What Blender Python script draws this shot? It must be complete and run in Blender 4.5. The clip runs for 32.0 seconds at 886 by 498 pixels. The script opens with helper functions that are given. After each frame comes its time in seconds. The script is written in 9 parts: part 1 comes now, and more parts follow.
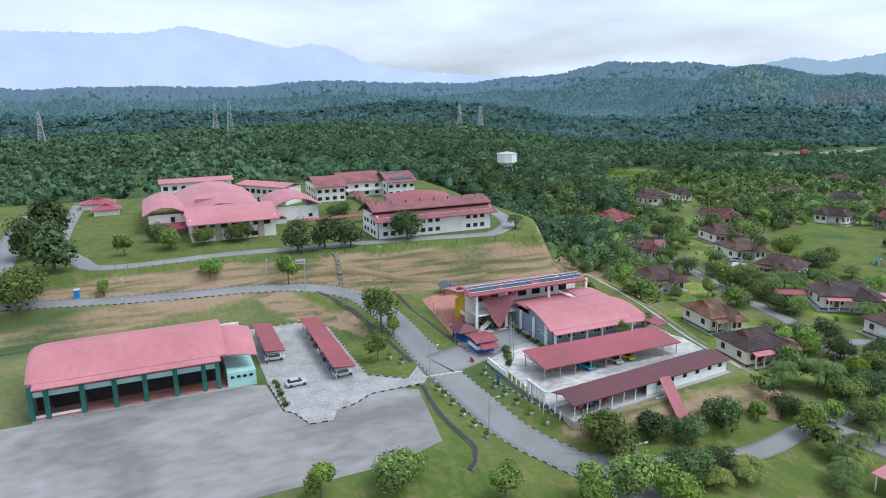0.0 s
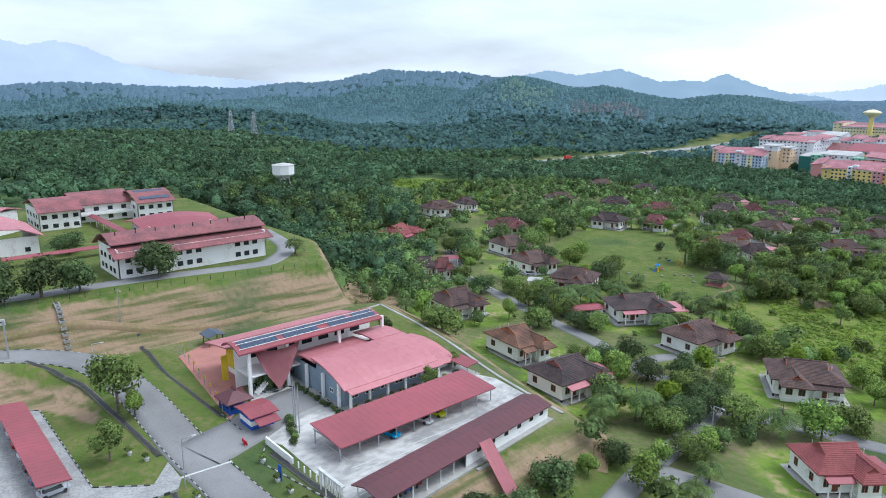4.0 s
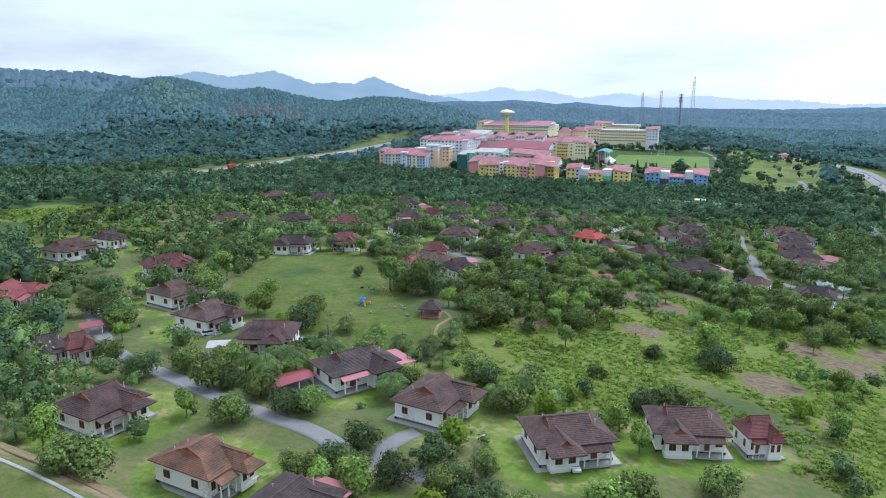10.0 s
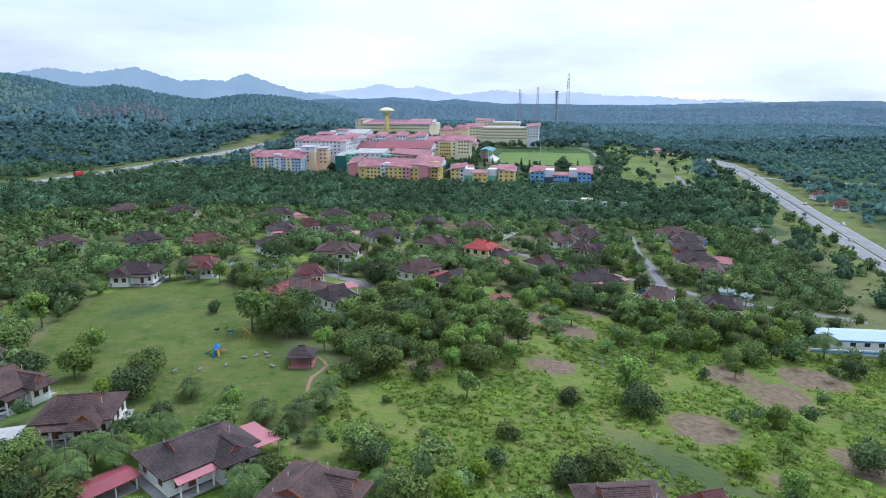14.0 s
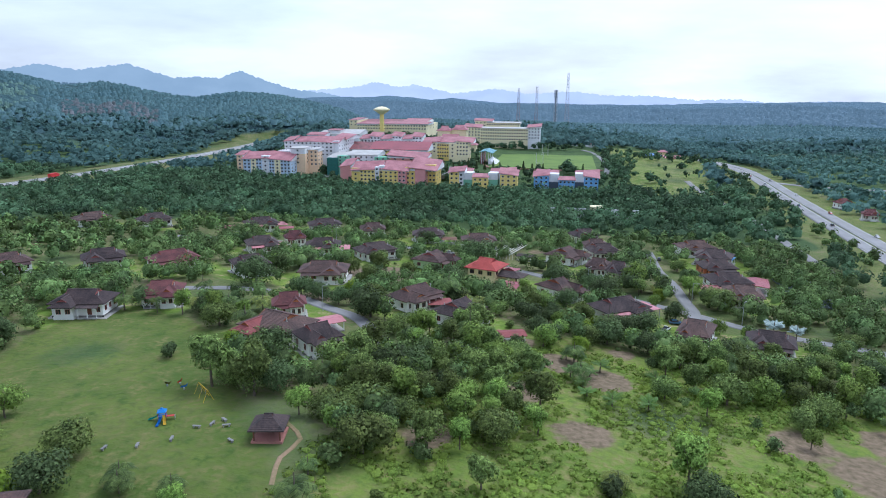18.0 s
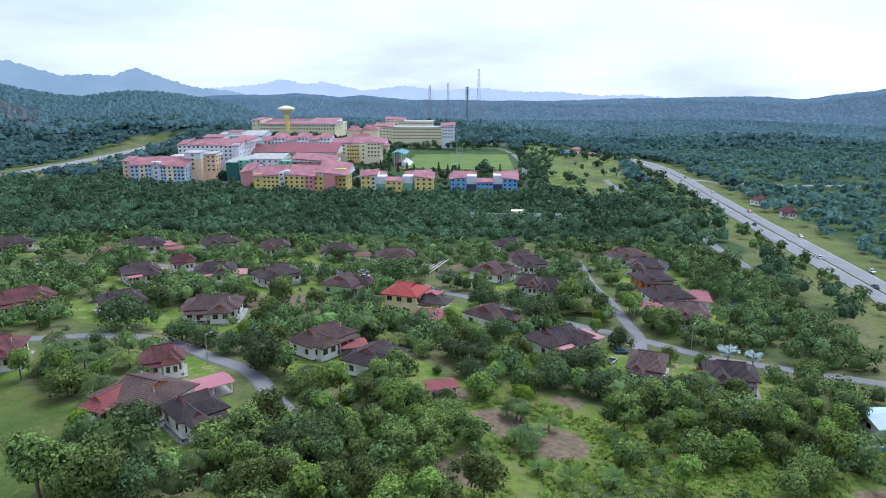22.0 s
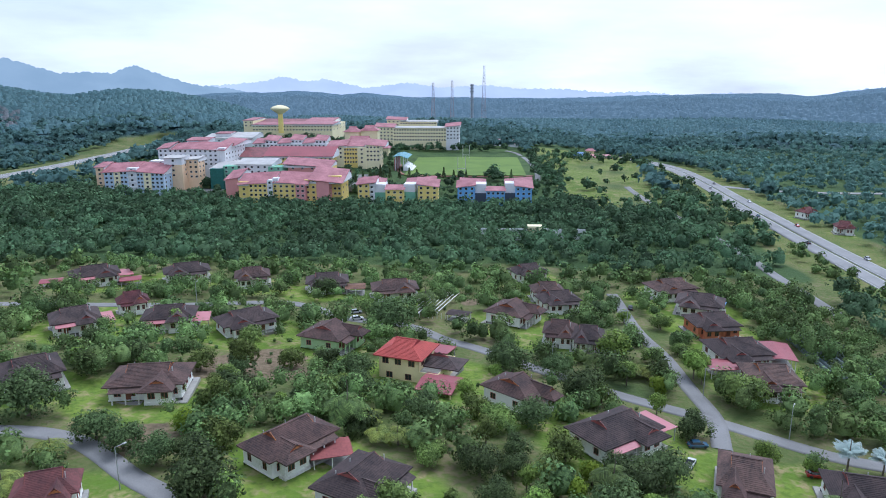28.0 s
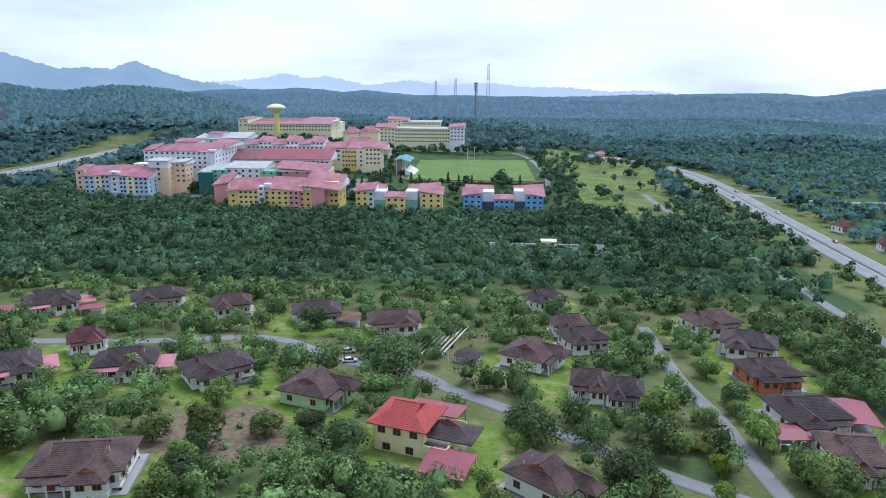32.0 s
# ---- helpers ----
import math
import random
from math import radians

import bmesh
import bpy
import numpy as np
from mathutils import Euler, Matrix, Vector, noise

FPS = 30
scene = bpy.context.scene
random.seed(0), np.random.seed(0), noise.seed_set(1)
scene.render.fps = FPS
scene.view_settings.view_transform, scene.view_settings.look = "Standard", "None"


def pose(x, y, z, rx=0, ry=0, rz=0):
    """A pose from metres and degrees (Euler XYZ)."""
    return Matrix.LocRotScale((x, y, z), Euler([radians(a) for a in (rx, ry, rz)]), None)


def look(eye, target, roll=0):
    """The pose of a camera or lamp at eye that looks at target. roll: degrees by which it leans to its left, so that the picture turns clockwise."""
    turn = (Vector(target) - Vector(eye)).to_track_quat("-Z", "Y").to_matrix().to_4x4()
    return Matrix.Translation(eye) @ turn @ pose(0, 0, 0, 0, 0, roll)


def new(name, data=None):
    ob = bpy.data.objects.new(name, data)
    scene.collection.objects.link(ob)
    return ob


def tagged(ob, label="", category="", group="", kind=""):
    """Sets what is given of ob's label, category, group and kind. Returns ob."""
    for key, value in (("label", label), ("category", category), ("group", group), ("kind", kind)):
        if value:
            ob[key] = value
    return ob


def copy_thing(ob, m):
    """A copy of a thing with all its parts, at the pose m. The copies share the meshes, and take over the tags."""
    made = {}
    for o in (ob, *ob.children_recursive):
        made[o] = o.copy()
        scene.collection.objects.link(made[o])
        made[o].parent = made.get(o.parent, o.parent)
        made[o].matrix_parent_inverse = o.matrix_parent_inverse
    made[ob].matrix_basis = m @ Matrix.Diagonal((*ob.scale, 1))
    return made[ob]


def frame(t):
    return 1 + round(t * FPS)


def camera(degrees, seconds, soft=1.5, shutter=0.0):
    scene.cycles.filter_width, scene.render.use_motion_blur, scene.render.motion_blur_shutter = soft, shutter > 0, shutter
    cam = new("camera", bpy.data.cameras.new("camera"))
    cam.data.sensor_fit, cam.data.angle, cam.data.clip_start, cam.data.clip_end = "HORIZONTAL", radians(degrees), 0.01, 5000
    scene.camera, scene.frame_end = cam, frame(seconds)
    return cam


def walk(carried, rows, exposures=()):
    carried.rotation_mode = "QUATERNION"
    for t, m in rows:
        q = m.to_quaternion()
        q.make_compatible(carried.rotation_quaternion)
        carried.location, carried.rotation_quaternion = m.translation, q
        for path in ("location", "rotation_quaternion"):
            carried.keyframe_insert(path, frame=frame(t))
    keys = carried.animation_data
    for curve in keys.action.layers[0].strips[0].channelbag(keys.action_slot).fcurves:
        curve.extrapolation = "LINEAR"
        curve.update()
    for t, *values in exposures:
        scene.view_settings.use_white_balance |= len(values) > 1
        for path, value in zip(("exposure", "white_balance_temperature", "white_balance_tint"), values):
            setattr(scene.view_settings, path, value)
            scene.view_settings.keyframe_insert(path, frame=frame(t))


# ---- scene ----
cam = camera(65.80, 32.0, soft=1.0)
# seconds, place of the drone, heading (to the left of +y), pitch, lean
PATH = [
    (0, -0.00, -0.00, 67.98, 67.05, -13.49, -0.94),
    (0.5, -3.66, 1.19, 67.68, 61.34, -13.45, -0.81),
    (1, -7.01, 3.08, 67.64, 58.93, -13.44, -0.71),
    (1.5, -10.01, 5.12, 67.59, 56.56, -13.41, -0.56),
    (2, -13.03, 7.29, 67.31, 55.72, -13.31, -0.44),
    (2.5, -16.19, 9.46, 67.21, 55.09, -13.25, -0.29),
    (3, -19.30, 11.68, 67.13, 54.61, -13.17, -0.20),
    (3.5, -22.61, 13.93, 66.96, 54.49, -13.08, -0.13),
    (4, -25.58, 15.72, 67.05, 48.74, -13.07, 0.14),
    (4.5, -29.20, 18.19, 67.13, 46.11, -13.06, 0.23),
    (6.5, -41.65, 29.96, 67.26, 42.71, -13.05, 0.16),
    (7, -44.71, 33.13, 67.18, 42.50, -13.02, 0.17),
    (7.5, -47.76, 36.71, 66.89, 41.28, -12.97, 0.26),
    (8, -50.76, 40.06, 66.74, 37.51, -12.92, 0.36),
    (8.5, -53.30, 42.87, 66.89, 34.50, -12.89, 0.34),
    (9, -54.99, 45.91, 67.47, 30.53, -12.98, 0.36),
    (9.5, -57.10, 48.72, 67.45, 23.50, -12.88, 0.05),
    (10, -58.87, 52.41, 67.38, 21.10, -12.87, 0.07),
    (10.5, -60.31, 56.61, 67.18, 19.71, -12.86, -0.01),
    (11, -61.59, 60.79, 67.01, 18.77, -12.87, -0.10),
    (11.5, -62.86, 65.02, 67.08, 18.22, -12.90, -0.12),
    (12, -64.11, 69.45, 67.27, 15.15, -12.94, 0.02),
    (12.5, -65.26, 73.54, 67.24, 13.26, -12.97, -0.03),
    (13, -66.15, 77.46, 67.28, 12.30, -13.01, -0.11),
    (13.5, -67.01, 81.57, 67.44, 11.68, -13.06, -0.14),
    (14, -67.98, 85.88, 67.59, 11.29, -13.10, -0.08),
    (14.5, -69.07, 90.13, 67.61, 11.11, -13.10, 0.02),
    (16.5, -73.15, 107.29, 67.52, 11.00, -13.15, 0.22),
    (17, -74.41, 111.60, 67.73, 10.96, -13.20, 0.20),
    (17.5, -75.68, 116.22, 67.69, 10.93, -13.23, 0.25),
    (18, -77.04, 120.64, 67.52, 10.88, -13.20, 0.24),
    (18.5, -78.05, 124.81, 67.46, 10.91, -13.21, 0.26),
    (19, -78.84, 128.80, 67.53, 7.60, -13.19, 0.31),
    (19.5, -79.85, 132.85, 67.67, 5.95, -13.21, 0.28),
    (20, -80.69, 137.45, 67.85, 5.03, -13.28, 0.26),
    (20.5, -81.12, 141.84, 68.09, 4.44, -13.34, 0.23),
    (21, -81.46, 145.98, 68.19, 4.03, -13.37, 0.12),
    (21.5, -81.86, 150.17, 68.40, 3.73, -13.45, 0.02),
    (22, -82.32, 154.58, 68.50, 3.60, -13.46, -0.03),
    (22.5, -82.61, 159.19, 68.51, 3.60, -13.49, -0.04),
    (23, -83.06, 163.68, 68.52, 3.60, -13.51, -0.06),
    (23.5, -83.54, 168.03, 68.49, 3.62, -13.52, -0.07),
    (24, -84.09, 172.23, 68.51, 3.64, -13.50, -0.04),
    (24.5, -84.63, 176.50, 68.86, 3.64, -13.55, -0.03),
    (25, -85.17, 180.76, 69.15, 3.64, -13.61, -0.12),
    (25.5, -85.74, 185.08, 69.24, 3.66, -13.62, -0.08),
    (27.5, -87.54, 203.68, 69.06, 3.81, -13.68, -0.14),
    (28, -88.00, 208.13, 68.98, 3.84, -13.69, -0.14),
    (28.5, -88.51, 212.47, 69.19, 3.86, -13.73, -0.10),
    (29, -88.97, 216.68, 69.41, 3.88, -13.77, -0.13),
    (29.5, -89.58, 220.97, 69.77, 3.90, -13.81, -0.06),
    (30, -90.05, 225.58, 69.79, 3.91, -13.82, -0.01),
    (30.5, -90.54, 230.09, 69.79, 3.93, -13.82, 0.04),
    (31, -91.05, 234.43, 69.86, 3.97, -13.82, 0.17),
    (31.5, -91.68, 238.71, 69.98, 3.96, -13.85, 0.23),
    (32, -92.35, 243.04, 70.21, 3.93, -13.89, 0.23),
]


def flown(t, x, y, z, yaw, pitch, lean):
    a, b = radians(yaw), radians(pitch)
    way = Vector((-math.sin(a) * math.cos(b), math.cos(a) * math.cos(b), math.sin(b)))
    return t, look(Vector((x, y, z)), Vector((x, y, z)) + 10 * way, lean)


walk(cam, [flown(*row) for row in PATH], [(0, 0.46, 5540, 7), (4, 0.54, 5480, 7), (9, 0.53, 5380, 7), (13, 0.44, 5270, 10), (20, 0.40, 5240, 11), (32, 0.40, 5240, 11)])

# ---- world and light ----
world = bpy.data.worlds.new("sky")
scene.world = world
world.use_nodes = True
wn, wl = world.node_tree.nodes, world.node_tree.links
wn.clear()
SUN_ELEV, SUN_AZ = radians(60), radians(-35)  # azimuth to the left of +y
sky = wn.new("ShaderNodeTexSky")
sky.sky_type, sky.sun_disc = "NISHITA", False
sky.sun_elevation, sky.sun_rotation = SUN_ELEV, -SUN_AZ
sky.air_density, sky.dust_density = 1.2, 3.0
sky_bg = wn.new("ShaderNodeBackground")
sky_bg.inputs[1].default_value = 0.10
wl.new(sky.outputs[0], sky_bg.inputs[0])
# a broken sheet of white cloud over the blue
coords = wn.new("ShaderNodeTexCoord")
stretch = wn.new("ShaderNodeMapping")
stretch.inputs["Scale"].default_value = (1.6, 1.6, 7.0)
wl.new(coords.outputs["Generated"], stretch.inputs[0])
cloud = wn.new("ShaderNodeTexNoise")
cloud.inputs["Scale"].default_value, cloud.inputs["Detail"].default_value = 1.7, 7
cloud.inputs["Roughness"].default_value = 0.55
wl.new(stretch.outputs[0], cloud.inputs["Vector"])
cover = wn.new("ShaderNodeValToRGB")
cover.color_ramp.elements[0].position, cover.color_ramp.elements[0].color = 0.34, (0.5, 0.5, 0.5, 1)
cover.color_ramp.elements[1].position, cover.color_ramp.elements[1].color = 0.66, (0.96, 0.96, 0.96, 1)
wl.new(cloud.outputs["Fac"], cover.inputs[0])
cloud_bg = wn.new("ShaderNodeBackground")
cloud_bg.inputs[0].default_value, cloud_bg.inputs[1].default_value = (0.93, 0.955, 1.0, 1), 0.93
# the cloud is brighter towards the sun
sunward = wn.new("ShaderNodeVectorMath")
sunward.operation = "DOT_PRODUCT"
sunward.inputs[1].default_value = (-math.sin(SUN_AZ), math.cos(SUN_AZ), 0)
wl.new(coords.outputs["Generated"], sunward.inputs[0])
brighter = wn.new("ShaderNodeMapRange")
brighter.inputs[1].default_value, brighter.inputs[2].default_value = 0.05, 1.0
brighter.inputs[3].default_value, brighter.inputs[4].default_value = 0.78, 1.06
wl.new(sunward.outputs["Value"], brighter.inputs[0])
wl.new(brighter.outputs[0], cloud_bg.inputs[1])
both = wn.new("ShaderNodeMixShader")
wl.new(cover.outputs[0], both.inputs[0])
wl.new(sky_bg.outputs[0], both.inputs[1])
wl.new(cloud_bg.outputs[0], both.inputs[2])
out = wn.new("ShaderNodeOutputWorld")
wl.new(both.outputs[0], out.inputs[0])

lamp = bpy.data.lights.new("sun", "SUN")
lamp.energy, lamp.angle, lamp.color = 1.55, radians(30), (1.0, 0.96, 0.9)
sun = new("sun", lamp)
toward = Vector((-math.sin(SUN_AZ) * math.cos(SUN_ELEV), math.cos(SUN_AZ) * math.cos(SUN_ELEV), math.sin(SUN_ELEV)))
sun.matrix_world = look(toward * 300, (0, 0, 0))

# ---- materials ----
def material(name, base, second=None, scale=1.0, fine=12.0, rough=0.8, metal=0.0, bump=0.3, vary=0.0, low=0.35, high=0.65, spec=0.3, islands=0.0, through_leaf=0.0, flicker=0.0, fine_mix=0.35, tones=0.0, stretch=(1, 1, 1)):
    """Base colour mottled with a second one at two scales, with fine relief. vary: how far whole objects differ; islands: loose pieces of one mesh; tones: whole trees of one mesh."""
    m = bpy.data.materials.new(name)
    m.use_nodes = True
    nodes, links = m.node_tree.nodes, m.node_tree.links
    bsdf = nodes["Principled BSDF"]
    second = second or tuple(c * 0.7 for c in base)
    place = nodes.new("ShaderNodeNewGeometry")
    coarse = nodes.new("ShaderNodeTexNoise")
    coarse.inputs["Scale"].default_value, coarse.inputs["Detail"].default_value = scale, 5
    spot = place.outputs["Position"]
    if stretch != (1, 1, 1):
        drawn = nodes.new("ShaderNodeMapping")
        drawn.inputs["Scale"].default_value = stretch
        links.new(spot, drawn.inputs[0])
        spot = drawn.outputs[0]
        coarse.inputs["Distortion"].default_value = 1.2
    links.new(spot, coarse.inputs["Vector"])
    grain = nodes.new("ShaderNodeTexNoise")
    grain.inputs["Scale"].default_value, grain.inputs["Detail"].default_value = scale * fine, 3
    links.new(spot, grain.inputs["Vector"])
    blend = nodes.new("ShaderNodeMix")
    blend.inputs[0].default_value = fine_mix
    links.new(coarse.outputs["Fac"], blend.inputs[2])
    links.new(grain.outputs["Fac"], blend.inputs[3])
    ramp = nodes.new("ShaderNodeValToRGB")
    ramp.color_ramp.elements[0].position, ramp.color_ramp.elements[0].color = low, (*second, 1)
    ramp.color_ramp.elements[1].position, ramp.color_ramp.elements[1].color = high, (*base, 1)
    links.new(blend.outputs[0], ramp.inputs[0])
    colour = ramp.outputs[0]
    if vary or islands or tones:
        hsv = nodes.new("ShaderNodeHueSaturation")
        pick = nodes.new("ShaderNodeObjectInfo") if vary else place
        spread = nodes.new("ShaderNodeMapRange")
        amount = vary or islands or tones
        if tones:
            pick = nodes.new("ShaderNodeAttribute")
            pick.attribute_name = "tone"
        chance = pick.outputs["Fac"] if tones else pick.outputs["Random"] if vary else pick.outputs["Random Per Island"]
        spread.inputs[3].default_value, spread.inputs[4].default_value = 1 - amount, 1 + amount
        links.new(chance, spread.inputs[0])
        links.new(spread.outputs[0], hsv.inputs["Value"])
        hue = nodes.new("ShaderNodeMapRange")
        hue.inputs[3].default_value, hue.inputs[4].default_value = 0.5 - amount * 0.05, 0.5 + amount * (0.010 if tones else 0.015)
        links.new(chance, hue.inputs[0])
        links.new(hue.outputs[0], hsv.inputs["Hue"])
        links.new(colour, hsv.inputs["Color"])
        colour = hsv.outputs[0]
    if flicker:  # single leaf clumps differ
        each = nodes.new("ShaderNodeHueSaturation")
        range_ = nodes.new("ShaderNodeMapRange")
        range_.inputs[3].default_value, range_.inputs[4].default_value = 1 - flicker, 1 + flicker
        links.new(place.outputs["Random Per Island"], range_.inputs[0])
        links.new(range_.outputs[0], each.inputs["Value"])
        links.new(colour, each.inputs["Color"])
        colour = each.outputs[0]
    links.new(colour, bsdf.inputs["Base Color"])
    if through_leaf:
        spec = 0.12
    bsdf.inputs["Roughness"].default_value, bsdf.inputs["Metallic"].default_value = rough, metal
    bsdf.inputs["Specular IOR Level"].default_value = spec
    if bump:
        relief = nodes.new("ShaderNodeBump")
        relief.inputs["Strength"].default_value, relief.inputs["Distance"].default_value = bump, 0.05
        links.new(grain.outputs["Fac"], relief.inputs["Height"])
        links.new(relief.outputs[0], bsdf.inputs["Normal"])
    if through_leaf:
        thin = nodes.new("ShaderNodeBsdfTranslucent")
        links.new(colour, thin.inputs[0])
        mix = nodes.new("ShaderNodeMixShader")
        mix.inputs[0].default_value = through_leaf
        links.new(bsdf.outputs[0], mix.inputs[1])
        links.new(thin.outputs[0], mix.inputs[2])
        links.new(mix.outputs[0], nodes["Material Output"].inputs[0])
    return m


LAWN = material("lawn", (0.165, 0.240, 0.050), (0.115, 0.180, 0.040), 0.06, 25, 0.95, bump=0.5)
EARTH = material("bare_earth", (0.33, 0.22, 0.14), (0.17, 0.15, 0.06), 0.15, 9, 0.95, bump=0.5)
ASPHALT = material("asphalt", (0.275, 0.267, 0.259), (0.196, 0.189, 0.182), 0.12, 30, 0.9, bump=0.15)
PLAZA = material("worn_asphalt", (0.330, 0.310, 0.298), (0.185, 0.168, 0.158), 0.045, 9, 0.9, bump=0.2, low=0.38, high=0.60, fine_mix=0.30, stretch=(1.0, 0.55, 1.0))
YARD = material("grey_car_park", (0.400, 0.390, 0.372), (0.255, 0.248, 0.238), 0.30, 8, 0.9, bump=0.15, low=0.38, high=0.60, fine_mix=0.5)
CONCRETE = material("concrete", (0.46, 0.44, 0.40), (0.27, 0.26, 0.24), 0.11, 14, 0.9, bump=0.15)
MOTORWAY = material("motorway_concrete", (0.312, 0.304, 0.296), (0.234, 0.226, 0.222), 0.08, 14, 0.9, bump=0.1)
KERB_W = material("kerb_white", (0.62, 0.62, 0.58), (0.45, 0.45, 0.42), 1.2, 6, 0.8)
KERB_PAINT = material("worn_kerb_white", (0.44, 0.44, 0.41), (0.27, 0.27, 0.25), 1.2, 6, 0.8)
APRON = material("stained_concrete", (0.559, 0.539, 0.499), (0.312, 0.302, 0.284), 0.14, 7, 0.9, bump=0.15, low=0.42, high=0.60, stretch=(1.0, 0.6, 1.0))
KERB_B = material("kerb_black", (0.035, 0.035, 0.035), (0.06, 0.06, 0.055), 1.2, 6, 0.8)
ROOF_RED = material("red_metal_roof", (0.330, 0.077, 0.092), (0.237, 0.063, 0.071), 0.09, 9, 0.5, bump=0.05, spec=0.4)
ROOF_PINK = material("faded_red_metal_roof", (0.520, 0.205, 0.216), (0.410, 0.146, 0.160), 0.07, 10, 0.5, bump=0.05, spec=0.4)
ROOF_STAINED = material("stained_red_metal_roof", (0.33, 0.115, 0.115), (0.135, 0.062, 0.064), 0.22, 7, 0.6, bump=0.05)
ROOF_DARK = material("maroon_metal_roof", (0.135, 0.038, 0.045), (0.095, 0.032, 0.036), 0.1, 9, 0.5, bump=0.05, spec=0.4)
TILE_BROWN = material("weathered_roof_tile", (0.140, 0.085, 0.070), (0.046, 0.033, 0.031), 0.30, 7, 0.85, bump=0.5, vary=0.22, fine_mix=0.45)
TILE_BRIGHT = material("bright_red_roof_tile", (0.42, 0.080, 0.065), (0.27, 0.055, 0.048), 0.25, 8, 0.8, bump=0.4, vary=0.15)
TILE_RED = material("red_roof_tile", (0.300, 0.090, 0.082), (0.185, 0.058, 0.054), 0.25, 8, 0.8, bump=0.4, vary=0.15)
GABLE = material("orange_gable", (0.42, 0.17, 0.06), (0.3, 0.1, 0.045), 0.8, 5, 0.8, vary=0.3)
WALL_WHITE = material("white_wall", (0.842, 0.821, 0.778), (0.626, 0.594, 0.540), 0.18, 14, 0.85, bump=0.1, high=0.45)
WALL_CREAM = material("cream_wall", (0.86, 0.74, 0.42), (0.74, 0.62, 0.34), 0.18, 12, 0.85, bump=0.1)
GLASS_DARK = material("dark_window", (0.02, 0.024, 0.03), (0.035, 0.04, 0.045), 0.7, 4, 0.12, bump=0.0, spec=0.6)
WOOD = material("brown_wood", (0.24, 0.09, 0.055), (0.14, 0.06, 0.04), 1.0, 6, 0.7)
STEEL = material("galvanised_steel", (0.52, 0.53, 0.54), (0.36, 0.37, 0.38), 0.8, 5, 0.5, 0.6, bump=0.05)
LEAF = [
    material("leaf_green", (0.236, 0.316, 0.080), (0.062, 0.096, 0.031), 0.35, 14, 0.75, bump=0, fine_mix=0.55, vary=0.38, through_leaf=0.2, flicker=0.5),
    material("leaf_dark", (0.132, 0.188, 0.068), (0.040, 0.062, 0.026), 0.35, 14, 0.75, bump=0, fine_mix=0.55, vary=0.35, through_leaf=0.2, flicker=0.5),
    material("leaf_light", (0.285, 0.410, 0.080), (0.108, 0.180, 0.042), 0.35, 14, 0.75, bump=0, fine_mix=0.55, vary=0.28, through_leaf=0.2, flicker=0.45),
]
WOODS = material("forest_leaves", (0.128, 0.218, 0.104), (0.042, 0.080, 0.045), 0.05, 40, 0.85, bump=0, fine_mix=0.5, tones=0.48, through_leaf=0.25, flicker=0.3)
# these two carry haze in the leaf colour: paler and bluer than WOODS
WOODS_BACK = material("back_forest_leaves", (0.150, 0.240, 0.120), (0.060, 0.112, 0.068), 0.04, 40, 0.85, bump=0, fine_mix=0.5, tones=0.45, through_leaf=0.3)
PALMS_HAZED = material("plantation_leaves", (0.160, 0.270, 0.222), (0.118, 0.212, 0.185), 0.02, 9, 0.85, bump=0, tones=0.32, through_leaf=0.4)
BUSH = material("undergrowth_leaves", (0.275, 0.385, 0.062), (0.105, 0.168, 0.034), 0.08, 40, 0.85, bump=0, fine_mix=0.5, tones=0.32, through_leaf=0.3)
BARK = material("bark", (0.19, 0.155, 0.12), (0.10, 0.08, 0.06), 1.5, 5, 0.9)
LEAF_ISLAND = material("garden_leaves", (0.200, 0.302, 0.092), (0.044, 0.080, 0.034), 0.1, 40, 0.8, bump=0, fine_mix=0.5, tones=0.55, through_leaf=0.2, flicker=0.4)
# leaf colours with the haze painted in, bluer for each ring farther out
HAZED_WOODS = [
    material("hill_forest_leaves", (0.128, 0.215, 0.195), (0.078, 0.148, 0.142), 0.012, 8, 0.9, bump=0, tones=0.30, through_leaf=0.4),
    material("hazed_distant_hill_leaves", (0.100, 0.175, 0.186), (0.068, 0.130, 0.148), 0.010, 8, 0.9, bump=0, tones=0.24),
    material("hazed_horizon_leaves", (0.128, 0.198, 0.250), (0.110, 0.176, 0.228), 0.005, 8, 0.9, bump=0, tones=0.05),
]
HILL_LIGHT = material("young_plantation_leaves", (0.140, 0.222, 0.180), (0.098, 0.168, 0.150), 0.02, 8, 0.9, bump=0, tones=0.25)
HILL_DEAD = material("dry_grey_trees", (0.150, 0.150, 0.160), (0.095, 0.120, 0.130), 0.03, 8, 0.9, bump=0, tones=0.3)
# open ground of the campus and the school, kept free of forest
CAMPUS_OPEN = [(-345, -75), (-345, 60), (-330, 130), (-215, 132), (-180, 135), (-112, 116), (-60, 60), (-60, -75)]
SCHOOL = [(-330, 668), (-415, 740), (-420, 830), (-380, 960), (-250, 1010), (-60, 950), (-30, 900), (-20, 700), (-60, 678), (-180, 672)]

